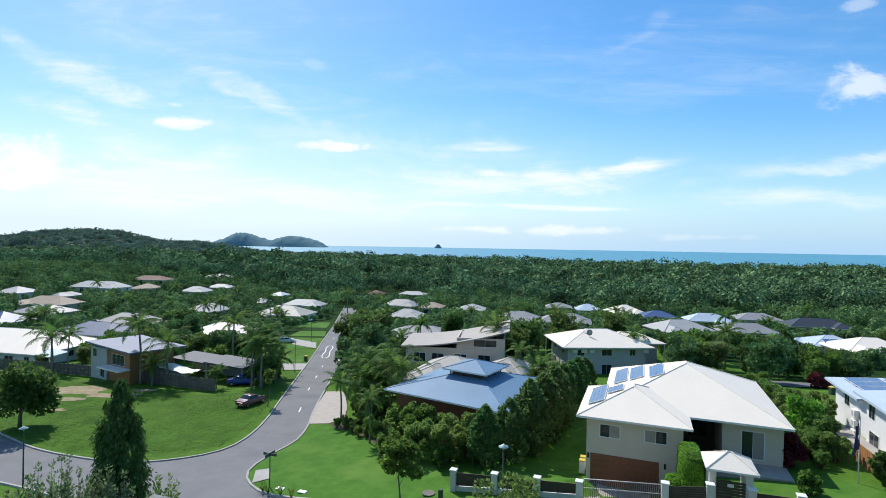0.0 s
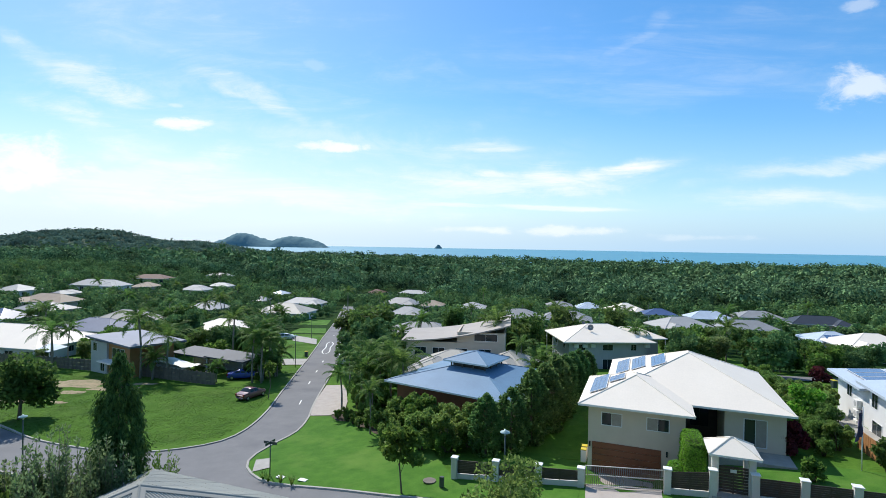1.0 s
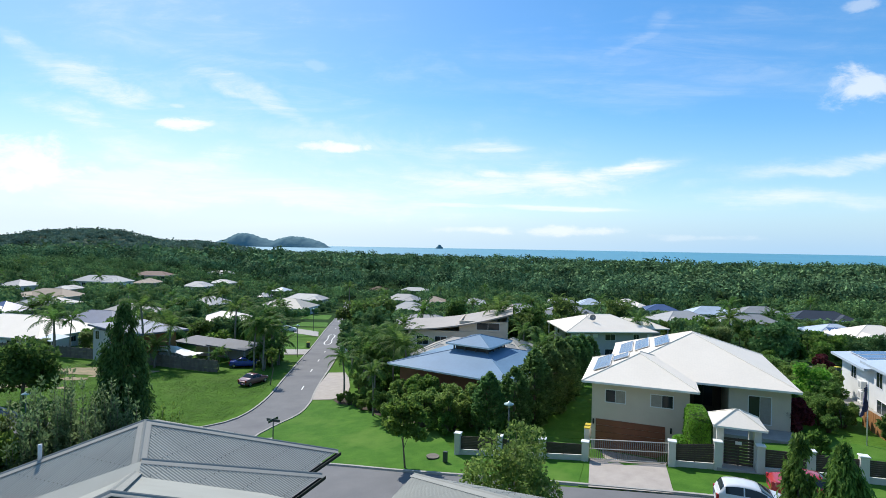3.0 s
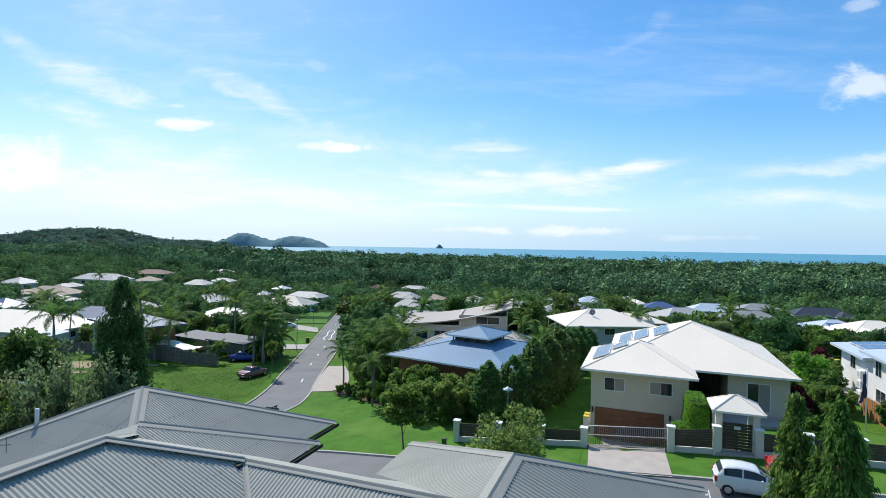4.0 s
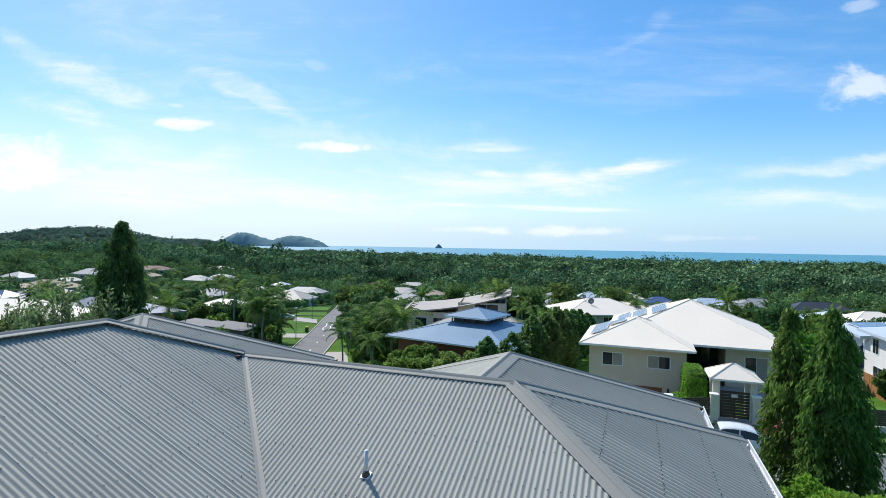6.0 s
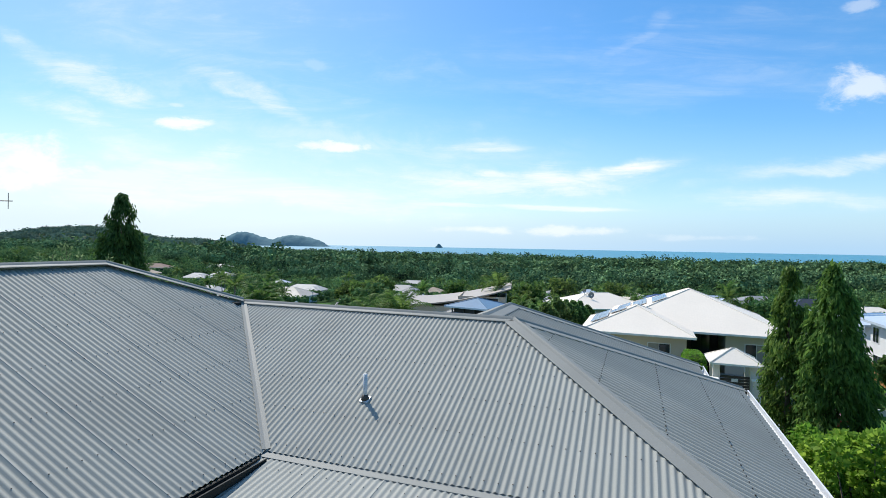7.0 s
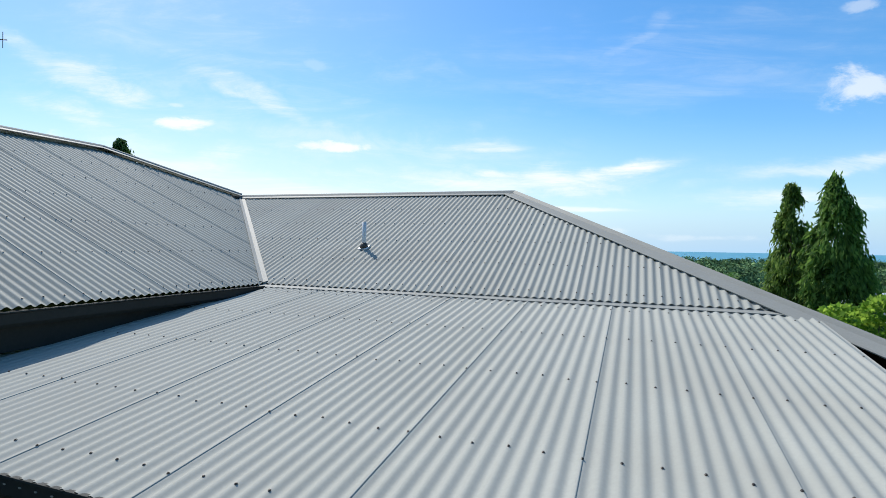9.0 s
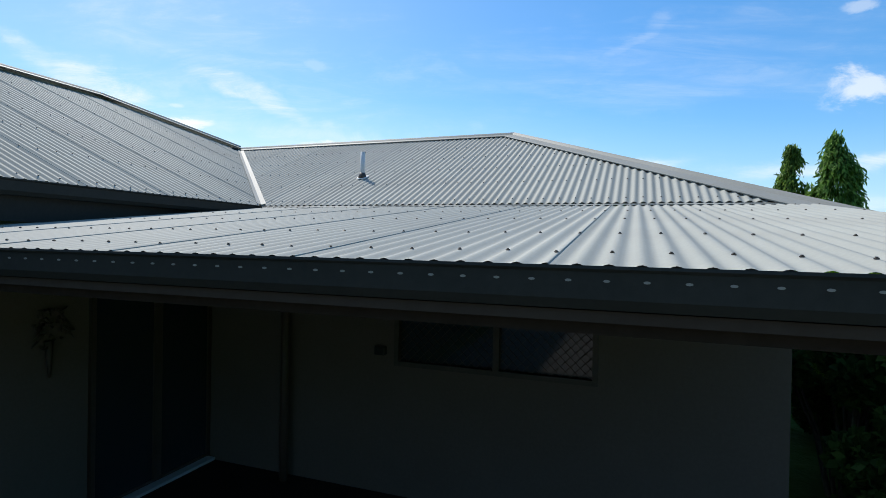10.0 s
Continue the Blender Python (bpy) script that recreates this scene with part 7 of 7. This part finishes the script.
def shrub(name, label, w, h, seed, mat, leaves, size, category="shrub", clumps=26, upright=1.0):
    rng = random.Random(seed)
    t = thing(name, label, category)
    bm = bmesh.new()
    cl = []
    for k in range(clumps):
        an, r = rng.uniform(0, 6.28), w * 0.42 * math.sqrt(rng.random())
        z = h * rng.uniform(0.25, 1.0) * (1 - 0.35 * (r / (w * 0.5)) ** 2)
        c = Vector((math.cos(an) * r, math.sin(an) * r, z))
        bm_tube(bm, [(c.x * 0.15, c.y * 0.15, -0.2), Vector((c.x * 0.5, c.y * 0.5, z * 0.55)), c], [0.03, 0.02, 0.006], 4)
        cl.append((tuple(c), w * rng.uniform(0.08, 0.16)))
    sub("wood", from_bm("wood", bm, M_BARK, True), t)
    sub("foliage", leaf_cloud("foliage", cl, mat, leaves, size, seed, squash=upright), t)
    return t


hput(shrub("shrub", "bright yellow-green bush beside the gutter", 1.8, 2.15, 21, M_LEAFLIGHT, 12000, 0.062, clumps=46), 3.3, 11.9, 8.4)
hput(shrub("shrub", "broad bright green bush below the eave", 1.9, 3.3, 22, M_LEAFLIGHT, 14000, 0.062, clumps=52), 3.45, 9.7, 8.3)
hput(shrub("shrub", "upright glossy green shrub beside the eave", 1.4, 3.1, 23, M_LEAF, 7000, 0.075, clumps=34, upright=1.3), 3.15, 7.1, 8.5)
hput(shrub("shrub", "upright glossy green shrub beside the eave", 1.4, 2.8, 24, M_LEAFLIGHT, 6000, 0.075, clumps=30), 3.5, 5.6, 8.5)
hput(shrub("shrub", "dark leafy shrub beside the veranda", 1.8, 2.4, 25, M_LEAFDARK, 9000, 0.065), 3.4, 7.9, 8.4)
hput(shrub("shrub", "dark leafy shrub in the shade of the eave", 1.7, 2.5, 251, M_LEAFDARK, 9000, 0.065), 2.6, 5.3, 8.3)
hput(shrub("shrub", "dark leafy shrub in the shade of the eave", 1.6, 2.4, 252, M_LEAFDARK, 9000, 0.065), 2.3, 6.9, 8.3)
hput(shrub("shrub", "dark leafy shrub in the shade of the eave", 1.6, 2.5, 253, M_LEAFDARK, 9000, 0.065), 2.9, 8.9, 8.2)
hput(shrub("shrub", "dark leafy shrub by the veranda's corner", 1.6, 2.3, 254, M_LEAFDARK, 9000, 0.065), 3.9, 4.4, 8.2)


def feather_shrub(name, label, w, h, seed, mat, leaves):
    """Many thin upright stems, each set with small upward leaves."""
    rng = random.Random(seed)
    t = thing(name, label, "shrub")
    bm, cl = bmesh.new(), []
    for k in range(46):
        an, r = rng.uniform(0, 6.28), w * 0.5 * math.sqrt(rng.random())
        top = Vector((math.cos(an) * r, math.sin(an) * r, h * rng.uniform(0.72, 1.0) * (1 - 0.25 * (2 * r / w) ** 2)))
        foot = Vector((top.x * 0.3, top.y * 0.3, -0.2))
        bend = foot.lerp(top, 0.55) + Vector((top.x, top.y, 0)) * 0.15
        bm_tube(bm, [foot, bend, top], [0.025, 0.015, 0.005], 4)
        for q in range(12):
            s = 0.22 + 0.78 * q / 11
            c = foot.lerp(bend, s / 0.55) if s < 0.55 else bend.lerp(top, (s - 0.55) / 0.45)
            cl.append((tuple(c), 0.25 * (1.15 - 0.75 * s)))
    sub("wood", from_bm("wood", bm, M_BARK, True), t)
    sub("foliage", leaf_cloud("foliage", cl, mat, leaves, 0.054, seed, squash=1.8, long=2.5, hang=-1.3), t)
    return t


for k, (x, y, h) in enumerate(((-12.9, 17.2, 6.4), (-12.0, 16.9, 6.8), (-11.1, 16.8, 6.6), (-12.4, 16.0, 6.2), (-10.5, 17.3, 6.1), (-13.4, 16.4, 5.9))):
    put(feather_shrub("shrub", "feathery grey-green screening shrub beside the roof", 1.8, h, 260 + k, M_LEAFPALE, 27000), x, y, 7.3)
put(shrub("shrub", "glossy green tree crown at the roof's edge", 3.2, 5.5, 27, M_LEAF, 9000, 0.17, clumps=44), -14.4, 15.6, 8.0)
put(feather_shrub("shrub", "green bush behind the mast tree", 1.9, 5.9, 28, M_LEAF, 20000), -10.85, 20.6, 6.0)

# street tree with several stems in front of the fence
put(shrub("tree", "leafy multi-stemmed street tree on the verge", 5.6, 5.1, 31, M_LEAFSTREET, 9000, 0.125, "tree", 38), 3.6, 27.8)
put(broad_tree("tree", "slender young tree on the mown lawn", 5.0, 2.7, 32, M_LEAF, 2600, 0.20, 0.22, 8, crown_base=0.36), -2.6, 37.2)
put(broad_tree("tree", "dark round-crowned tree at the lot's edge", 6.6, 6.4, 33, M_LEAFDARK, 6000, 0.30, 0.5, 12, crown_base=0.22), -47.5, 59.5)
put(broad_tree("tree", "slender sapling at the street's edge", 5.2, 1.6, 34, M_LEAF, 500, 0.2, 0.2, 6, crown_base=0.5), -22.4, 68.4)

# dense evergreen row between the two gardens
evergreen = [tassel_tree("tree", "dense dark evergreen garden tree", 6.3, (3.3, 3.5, 3.1)[k], 40 + k, M_LEAFEVER, 400, 24, 0.15, 1.9, 1.5, 0.40, -0.4, lump=0.40) for k in range(3)]
spots = [(3.9, 44.6, 0.82), (6.2, 46.0, 0.86), (8.3, 48.0, 1.05), (10.0, 50.5, 1.05), (11.6, 53.2, 1.05), (13.2, 56.2, 0.92), (14.8, 59.5, 0.88), (16.6, 63.5, 0.84), (18.6, 67.5, 0.84)]
for k, (x, y, s) in enumerate(spots):
    t = evergreen[k % 3]
    if k < 3:
        put(t, x, y, None, k * 50, s)
    else:
        again(t, x, y, k * 67, s)
bushes = [shrub("shrub", "leafy green garden shrub", 3.0, 3.4, 50 + k, (M_LEAFSTREET, M_LEAFSTREET, M_LEAF)[k], 5600, 0.125) for k in range(3)]
spots = [(-1.6, 46.4, 1.2), (0.8, 45.6, 1.05), (-2.0, 49.5, 1.3), (1.5, 48.5, 1.25), (-4.6, 47.8, 0.7), (2.6, 46.6, 0.9), (-5.4, 51.5, 0.9), (-6.8, 55.0, 0.7), (0.2, 44.4, 0.6), (-8.4, 58.5, 0.6), (-3.4, 52.8, 1.2), (-3.9, 45.9, 0.45)]
for k, (x, y, s) in enumerate(spots):
    put(bushes[k], x, y, None, 40 * k, s) if k < 3 else again(bushes[k % 3], x, y, 55 * k, s)

for k in range(26):
    q = k / 25
    x, y = -11.6 + 9.0 * q + 0.5 * math.sin(k * 2.3), 59.6 - 9.8 * q + 1.0 * math.sin(k * 1.7)
    again(bushes[k % 3], x, y, 47 * k, 0.22 + 0.16 * (k * 0.37 % 1), ground_z(x, y) + 0.1)

# low planting under the street palms
for k, (x, y, s_) in enumerate(((-27.4, 79.8, 0.5), (-26.6, 81.4, 0.55), (-27.8, 83.0, 0.6), (-26.4, 84.8, 0.55), (-28.0, 86.6, 0.7), (-29.6, 81.6, 0.6), (-30.0, 84.4, 0.7), (-8.8, 61.2, 0.7), (-6.6, 59.8, 0.8), (-10.2, 64.6, 0.7), (-7.0, 64.6, 1.0), (-9.8, 68.2, 0.9), (-4.6, 57.0, 0.8))):
    again(bushes[k % 3], x, y, 59 * k, s_)

# white house garden
put(shrub("shrub", "dark red leafy shrub by the terrace", 3.2, 2.8, 61, M_LEAFRED, 5000, 0.19), 27.0, 41.2)
put(broad_tree("tree", "arching yellow-green garden tree", 4.0, 3.2, 62, M_LEAFLIGHT, 2600, 0.20, 0.3, 10, crown_base=0.1), 31.4, 45.6)
put(shrub("shrub", "spiky green shrub inside the fence", 1.6, 1.5, 63, M_LEAF, 1500, 0.15), 25.2, 35.5)
put(shrub("shrub", "potted green plant by the terrace", 0.9, 1.3, 64, M_LEAFOLIVE, 700, 0.12), 23.8, 41.5)
put(shrub("shrub", "green shrub beside the driveway", 2.2, 2.4, 65, M_LEAFDARK, 2000, 0.16), 31.5, 36.8)
for k, (x, y, s) in enumerate(((33.5, 49.5, 1.0), (36.0, 54.0, 1.1), (34.0, 57.0, 1.2), (38.0, 61.0, 1.2), (33.0, 62.0, 1.1), (40.0, 66.0, 1.1), (36.0, 68.0, 1.1), (43.0, 71.0, 0.9), (30.5, 52.5, 0.9))):
    again(bushes[k % 3], x, y, 70 * k, s)
for k, (x, y, s) in enumerate(((31.6, 41.8, 0.7), (31.0, 48.0, 0.9), (34.2, 48.6, 0.7), (33.0, 47.6, 0.8), (35.4, 50.0, 0.9), (33.0, 52.6, 0.9), (36.6, 57.4, 0.9))):
    again(bushes[(k + 1) % 3], x, y, 50 * k, s)
for k, (x, y, s_) in enumerate(((30.4, 42.6, 0.8), (32.2, 44.4, 1.0), (33.0, 46.6, 0.7), (33.6, 48.4, 1.0), (36.4, 50.4, 1.0), (38.6, 53.2, 0.9), (29.6, 40.6, 0.45), (30.6, 44.2, 0.8))):
    again(bushes[k % 2], x, y, 61 * k, s_)
redb = put(shrub("shrub", "round dark red shrub by the back street", 3.0, 2.2, 66, M_LEAFRED, 1600, 0.2), 55.5, 77.5)

# palms
palms = [palm_tree("palm_tree", "tall palm with arching feathery fronds", 6.5, 71, 13, 3.3),
         palm_tree("palm_tree", "slender tall palm beside the street", 6.6, 72, 14, 3.2),
         palm_tree("palm_tree", "clump of short palms with broad fronds", 4.2, 73, 12, 3.4, 0.15, 2),
         palm_tree("palm_tree", "large palm with long sweeping fronds", 6.0, 74, 14, 4.4, 0.04)]
spots = [(-66.0, 89.5, 0, 1.1), (-28.0, 78.4, 1, 1.05), (-8.4, 66.0, 2, 1.2), (-5.9, 62.8, 3, 1.0), (-62.5, 88.5, 0, 0.9), (-45.8, 80.5, 0, 1.3), (-41.6, 80.3, 3, 1.15), (-43.5, 79.6, 2, 0.8), (-64.2, 87.2, 3, 1.0), (-27.6, 80.6, 3, 1.0), (-28.6, 82.6, 0, 1.1), (-29.4, 86.0, 3, 1.1), (-26.8, 79.4, 2, 0.8), (-25.8, 83.2, 2, 0.7), (-27.0, 87.5, 2, 0.9), (-9.4, 63.4, 2, 1.0), (-4.2, 60.6, 3, 0.9), (-37.6, 95.5, 0, 1.2),
         (-26.5, 78.0, 1, 0.95), (-26.8, 83.6, 1, 1.1), (-27.6, 85.0, 1, 1.05), (-33.4, 78.6, 2, 0.55), (-30.6, 90.0, 1, 1.0),
         (-11.4, 60.9, 0, 0.78), (-6.9, 52.3, 1, 0.60), (-7.4, 57.5, 1, 0.60),  (-9.5, 70.5, 3, 0.95), (-13.2, 76.5, 0, 0.8),  
         (11.5, 76.0, 0, 0.8), (9.0, 88.5, 0, 1.2), (12.5, 66.0, 2, 0.9), (36.0, 97.0, 0, 1.1),    (-62.0, 108.0, 0, 1.0), (-90.0, 120.0, 0, 1.1), (-100.0, 130.0, 2, 1.3),
         (58.0, 92.0, 0, 0.9), (-15.0, 150.0, 0, 1.1), (30.0, 140.0, 0, 1.2), (70.0, 130.0, 0, 1.2), (-70.0, 170.0, 0, 1.3), (-60.0, 185.0, 0, 1.3), (-40.0, 225.0, 0, 1.4), (-20.0, 180.0, 0, 1.2)]
for k, (x, y, i, s) in enumerate(spots):
    if k < 4:
        put(palms[i], x, y, None, 40 * k, s)
    else:
        again(palms[i], x, y, 83 * k, s)

# town trees: several kinds, filling the gardens between houses and street
kinds = [broad_tree("tree", "broad green garden tree among the houses", 7.5, 7.0, 80, M_LEAFTOWN, 2300, 0.44, 0.3, 11, crown_base=0.02),
         broad_tree("tree", "tall dark green garden tree among the houses", 9.0, 6.5, 81, M_LEAFDARK, 2300, 0.44, 0.3, 11, crown_base=0.02),
         broad_tree("tree", "low bright green garden tree among the houses", 5.0, 5.5, 82, M_LEAF, 1900, 0.40, 0.3, 10, crown_base=0.0),
         broad_tree("tree", "olive green garden tree among the houses", 6.0, 5.0, 83, M_LEAFOLIVE, 1800, 0.38, 0.3, 10, crown_base=0.0),
         broad_tree("tree", "narrow dark garden tree among the houses", 8.0, 3.6, 84, M_LEAFDARK, 1800, 0.36, 0.25, 10, crown_base=0.0)]
for k, t in enumerate(kinds):
    put(t, (-12.0, -13.0, 44.0, 50.0, -14.0)[k], (90.0, 104.0, 92.0, 96.0, 112.0)[k])
rng = random.Random(9)
boxes = [(x, y, max(w, d) * 0.60 + 1.2) for x, y, yaw, w, d, *_ in TOWN] + [(29.5, 97.7, 11), (2.6, 89, 9.5), (4, 58, 10), (-52, 90, 8.5), (-37, 87, 6), (44, 60, 14), (52, 76, 15)]
taken = []


def road_gap(x, y):
    """Distance from the street's middle line."""
    best = 1e9
    for a, b in zip(mainL[::4], mainR[::4]):
        m = (a + b) / 2
        best = min(best, math.hypot(x - m.x, y - m.y))
    return best


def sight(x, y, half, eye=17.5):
    """Tallest planting that leaves the roofs behind it open to the camera's view."""
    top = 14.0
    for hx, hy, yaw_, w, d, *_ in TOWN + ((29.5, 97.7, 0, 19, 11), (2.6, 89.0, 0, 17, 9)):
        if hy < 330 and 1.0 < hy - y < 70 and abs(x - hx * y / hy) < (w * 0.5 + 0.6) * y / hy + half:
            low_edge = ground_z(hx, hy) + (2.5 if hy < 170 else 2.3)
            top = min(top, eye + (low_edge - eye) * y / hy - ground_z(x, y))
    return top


tries, far_trees = 0, []
while len(taken) < 1500 and tries < 40000:
    tries += 1
    y = 88 + 270 * rng.random() ** 0.8
    x = rng.uniform(-0.92 * y, 0.90 * y)
    if y > woods_edge(x) + 12:
        continue
    if y < 100 and -36 < x < -18 or (y < 100 and x < -36):
        continue
    if -62 < x < -20 and y < 200 and road_gap(x, y) < 12 or road_gap(x, y) < 5.5:
        continue
    if 48 < x < 100 and y < 82:
        continue
    if any(math.hypot(x - a, y - b) < r for a, b, r in boxes) or any(math.hypot(x - a, y - b) < 2.4 + y * 0.004 for a, b in taken):
        continue
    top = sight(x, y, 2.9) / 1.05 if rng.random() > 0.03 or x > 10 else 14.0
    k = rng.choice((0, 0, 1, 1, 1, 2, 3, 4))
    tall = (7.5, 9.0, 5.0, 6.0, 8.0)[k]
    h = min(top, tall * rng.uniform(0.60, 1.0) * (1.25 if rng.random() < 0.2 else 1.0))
    if h < 1.1:
        continue
    taken.append((x, y))
    if y < 122:
        again(kinds[k], x, y, rng.uniform(0, 360), h / tall)
    else:
        far_trees.append((x, y, h))
for k, (x, y, i, s) in enumerate(((51.2, 82.5, 0, 1.0), (40, 88, 0, 0.75), (45, 91, 1, 0.8), (58, 90, 0, 0.9), (64, 88, 2, 1.1), (70, 90, 0, 0.9), (60, 84, 2, 0.9),
                                  (-14.5, 86, 0, 0.9), (-14.5, 95, 1, 0.75), (-13.0, 99, 0, 0.9), (-15.4, 108, 4, 1.0), (-16.6, 116, 1, 0.8), (-17.8, 124, 0, 0.7), (-10.5, 78, 2, 0.9), (13, 70, 1, 0.45), (10, 91, 0, 0.5), (-19.2, 134, 1, 0.8), (-21.6, 146, 0, 0.8), (-23.8, 160, 1, 0.8),
                                  (-60, 100, 0, 0.8), (-45, 97, 1, 0.8), (-40, 94, 2, 0.9), (-50, 100, 0, 0.9), (-33, 93, 2, 0.8), (-36, 99, 1, 0.8), (-44, 106, 0, 1.0), (-55, 110, 1, 0.9), (-62, 114, 0, 0.9), (-36, 108, 0, 0.9), (-42, 114, 1, 0.8), (-58, 104, 1, 1.1), (-52, 107, 0, 1.2), (-47, 112, 1, 1.2), (-63, 108, 0, 1.0), (-56, 116, 0, 1.2), (-66, 118, 1, 1.0), (-48, 120, 0, 1.0), (-60, 124, 1, 1.1), (-39, 101, 0, 1.1), (-70, 112, 0, 0.9))):
    tall = (7.5, 9.0, 5.0, 6.0, 8.0)[i]
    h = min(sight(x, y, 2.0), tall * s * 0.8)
    if h > 1.5:
        again(kinds[i], x, y, k * 37, h / tall)

# palms scattered through the gardens
count = 0
while count < 64:
    y = rng.uniform(96, 265)
    x = rng.uniform(-0.85 * y, 0.80 * y)
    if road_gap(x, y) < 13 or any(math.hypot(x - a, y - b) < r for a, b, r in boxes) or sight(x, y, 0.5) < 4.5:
        continue
    again(palms[rng.choice((0, 0, 1, 2))], x, y, rng.uniform(0, 360), rng.uniform(0.8, 1.2))
    count += 1
# low garden planting round each house
low_bushes = []
for x, y, yaw, w, d, *_ in TOWN:
    n = 13
    for k in range(n):
        an = 2 * math.pi * (k + rng.random()) / n
        c, s_ = math.cos(an), math.sin(an)
        m = max(abs(c) / (w / 2 + 1.6), abs(s_) / (d / 2 + 2.2))
        q = Vector((c / m, s_ / m)) * rng.uniform(1.0, 1.25)
        ya = radians(yaw)
        bx, by = x + q.x * math.cos(ya) - q.y * math.sin(ya), y + q.x * math.sin(ya) + q.y * math.cos(ya)
        if road_gap(bx, by) < 5.0:
            continue
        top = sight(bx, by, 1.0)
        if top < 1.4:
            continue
        if by < 118:
            again(kinds[rng.choice((2, 3))], bx, by, rng.uniform(0, 360), min(top / 5.5, rng.uniform(0.40, 0.62)))
        else:
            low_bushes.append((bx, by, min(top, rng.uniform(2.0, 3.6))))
far_trees += low_bushes

woods("woods", "dense dark green bush covering the coastal flat", [232, 239, 246, 254, 262, 270, 279, 288, 297, 307, 317, 328, 339, 350, 362, 375, 388, 402], M_FOREST, 3, 290, 0.70)
woods("woods", "dense dark green bush reaching the shore", [int(415 * 1.035 ** i) for i in range(40)], M_FORESTFAR, 4, 84, 1.7)
canopy("town_trees", "garden trees filling the far side of town", [(x, y, ground_z(x, y) + h * 0.5, h * 0.42, h * 0.5) for x, y, h in far_trees], M_LEAFTOWN, 17, 190, 0.42)
hill_crowns = []
rng = random.Random(12)
for k in range(2000):
    s = rng.random()
    x = -1750 + 1500 * s
    h = [ha + (hb - ha) * (s - a) / (b - a) for (a, ha), (b, hb) in zip(HILLTOPS, HILLTOPS[1:]) if a <= s <= b][0]
    q = rng.uniform(0.06, 0.62)
    hill_crowns.append((x, 1300 + 500 * (q - 0.5), -19 + h * math.sin(math.pi * q) ** 0.8 + 2.0, rng.uniform(10, 17), rng.uniform(6, 10)))
canopy("hill_woods", "woods on the far hill in haze-tinted green", hill_crowns, M_HAZYHILLLEAF, 18, 48, 2.4, 4)


# spiky clumps at the lawn's corner
def spiky(label, h, seed):
    rng = random.Random(seed)
    t = thing("spiky_plant", label, "plant", group="spiky plants")
    v, f = [], []
    for k in range(26):
        an, ln = k * 2.4 + rng.uniform(-0.3, 0.3), h * rng.uniform(0.7, 1.1)
        out_ = Vector((math.cos(an), math.sin(an), 0))
        sd = Vector((-out_.y, out_.x, 0)) * 0.035
        tilt = rng.uniform(0.15, 0.9)
        mid = out_ * ln * 0.5 * math.sin(tilt) + Vector((0, 0, ln * 0.55 * math.cos(tilt * 0.6)))
        tip = out_ * ln * math.sin(tilt * 1.1) + Vector((0, 0, ln * math.cos(tilt * 1.1)))
        b0 = len(v)
        v += [-sd, sd, mid + sd * 0.8, mid - sd * 0.8, tip]
        f += [(b0, b0 + 1, b0 + 2, b0 + 3), (b0 + 3, b0 + 2, b0 + 4)]
    sub("foliage", mesh("foliage", v, f, M_LEAF), t)
    return t


for k, (x, y) in enumerate(((-13.3, 41.0), (-12.2, 40.6), (-11.2, 40.0), (-13.9, 41.6))):
    put(spiky("green spiky strap-leaved plant at the lawn's edge", 0.9, 300 + k), x, y, ground_z(x, y) + 0.1)
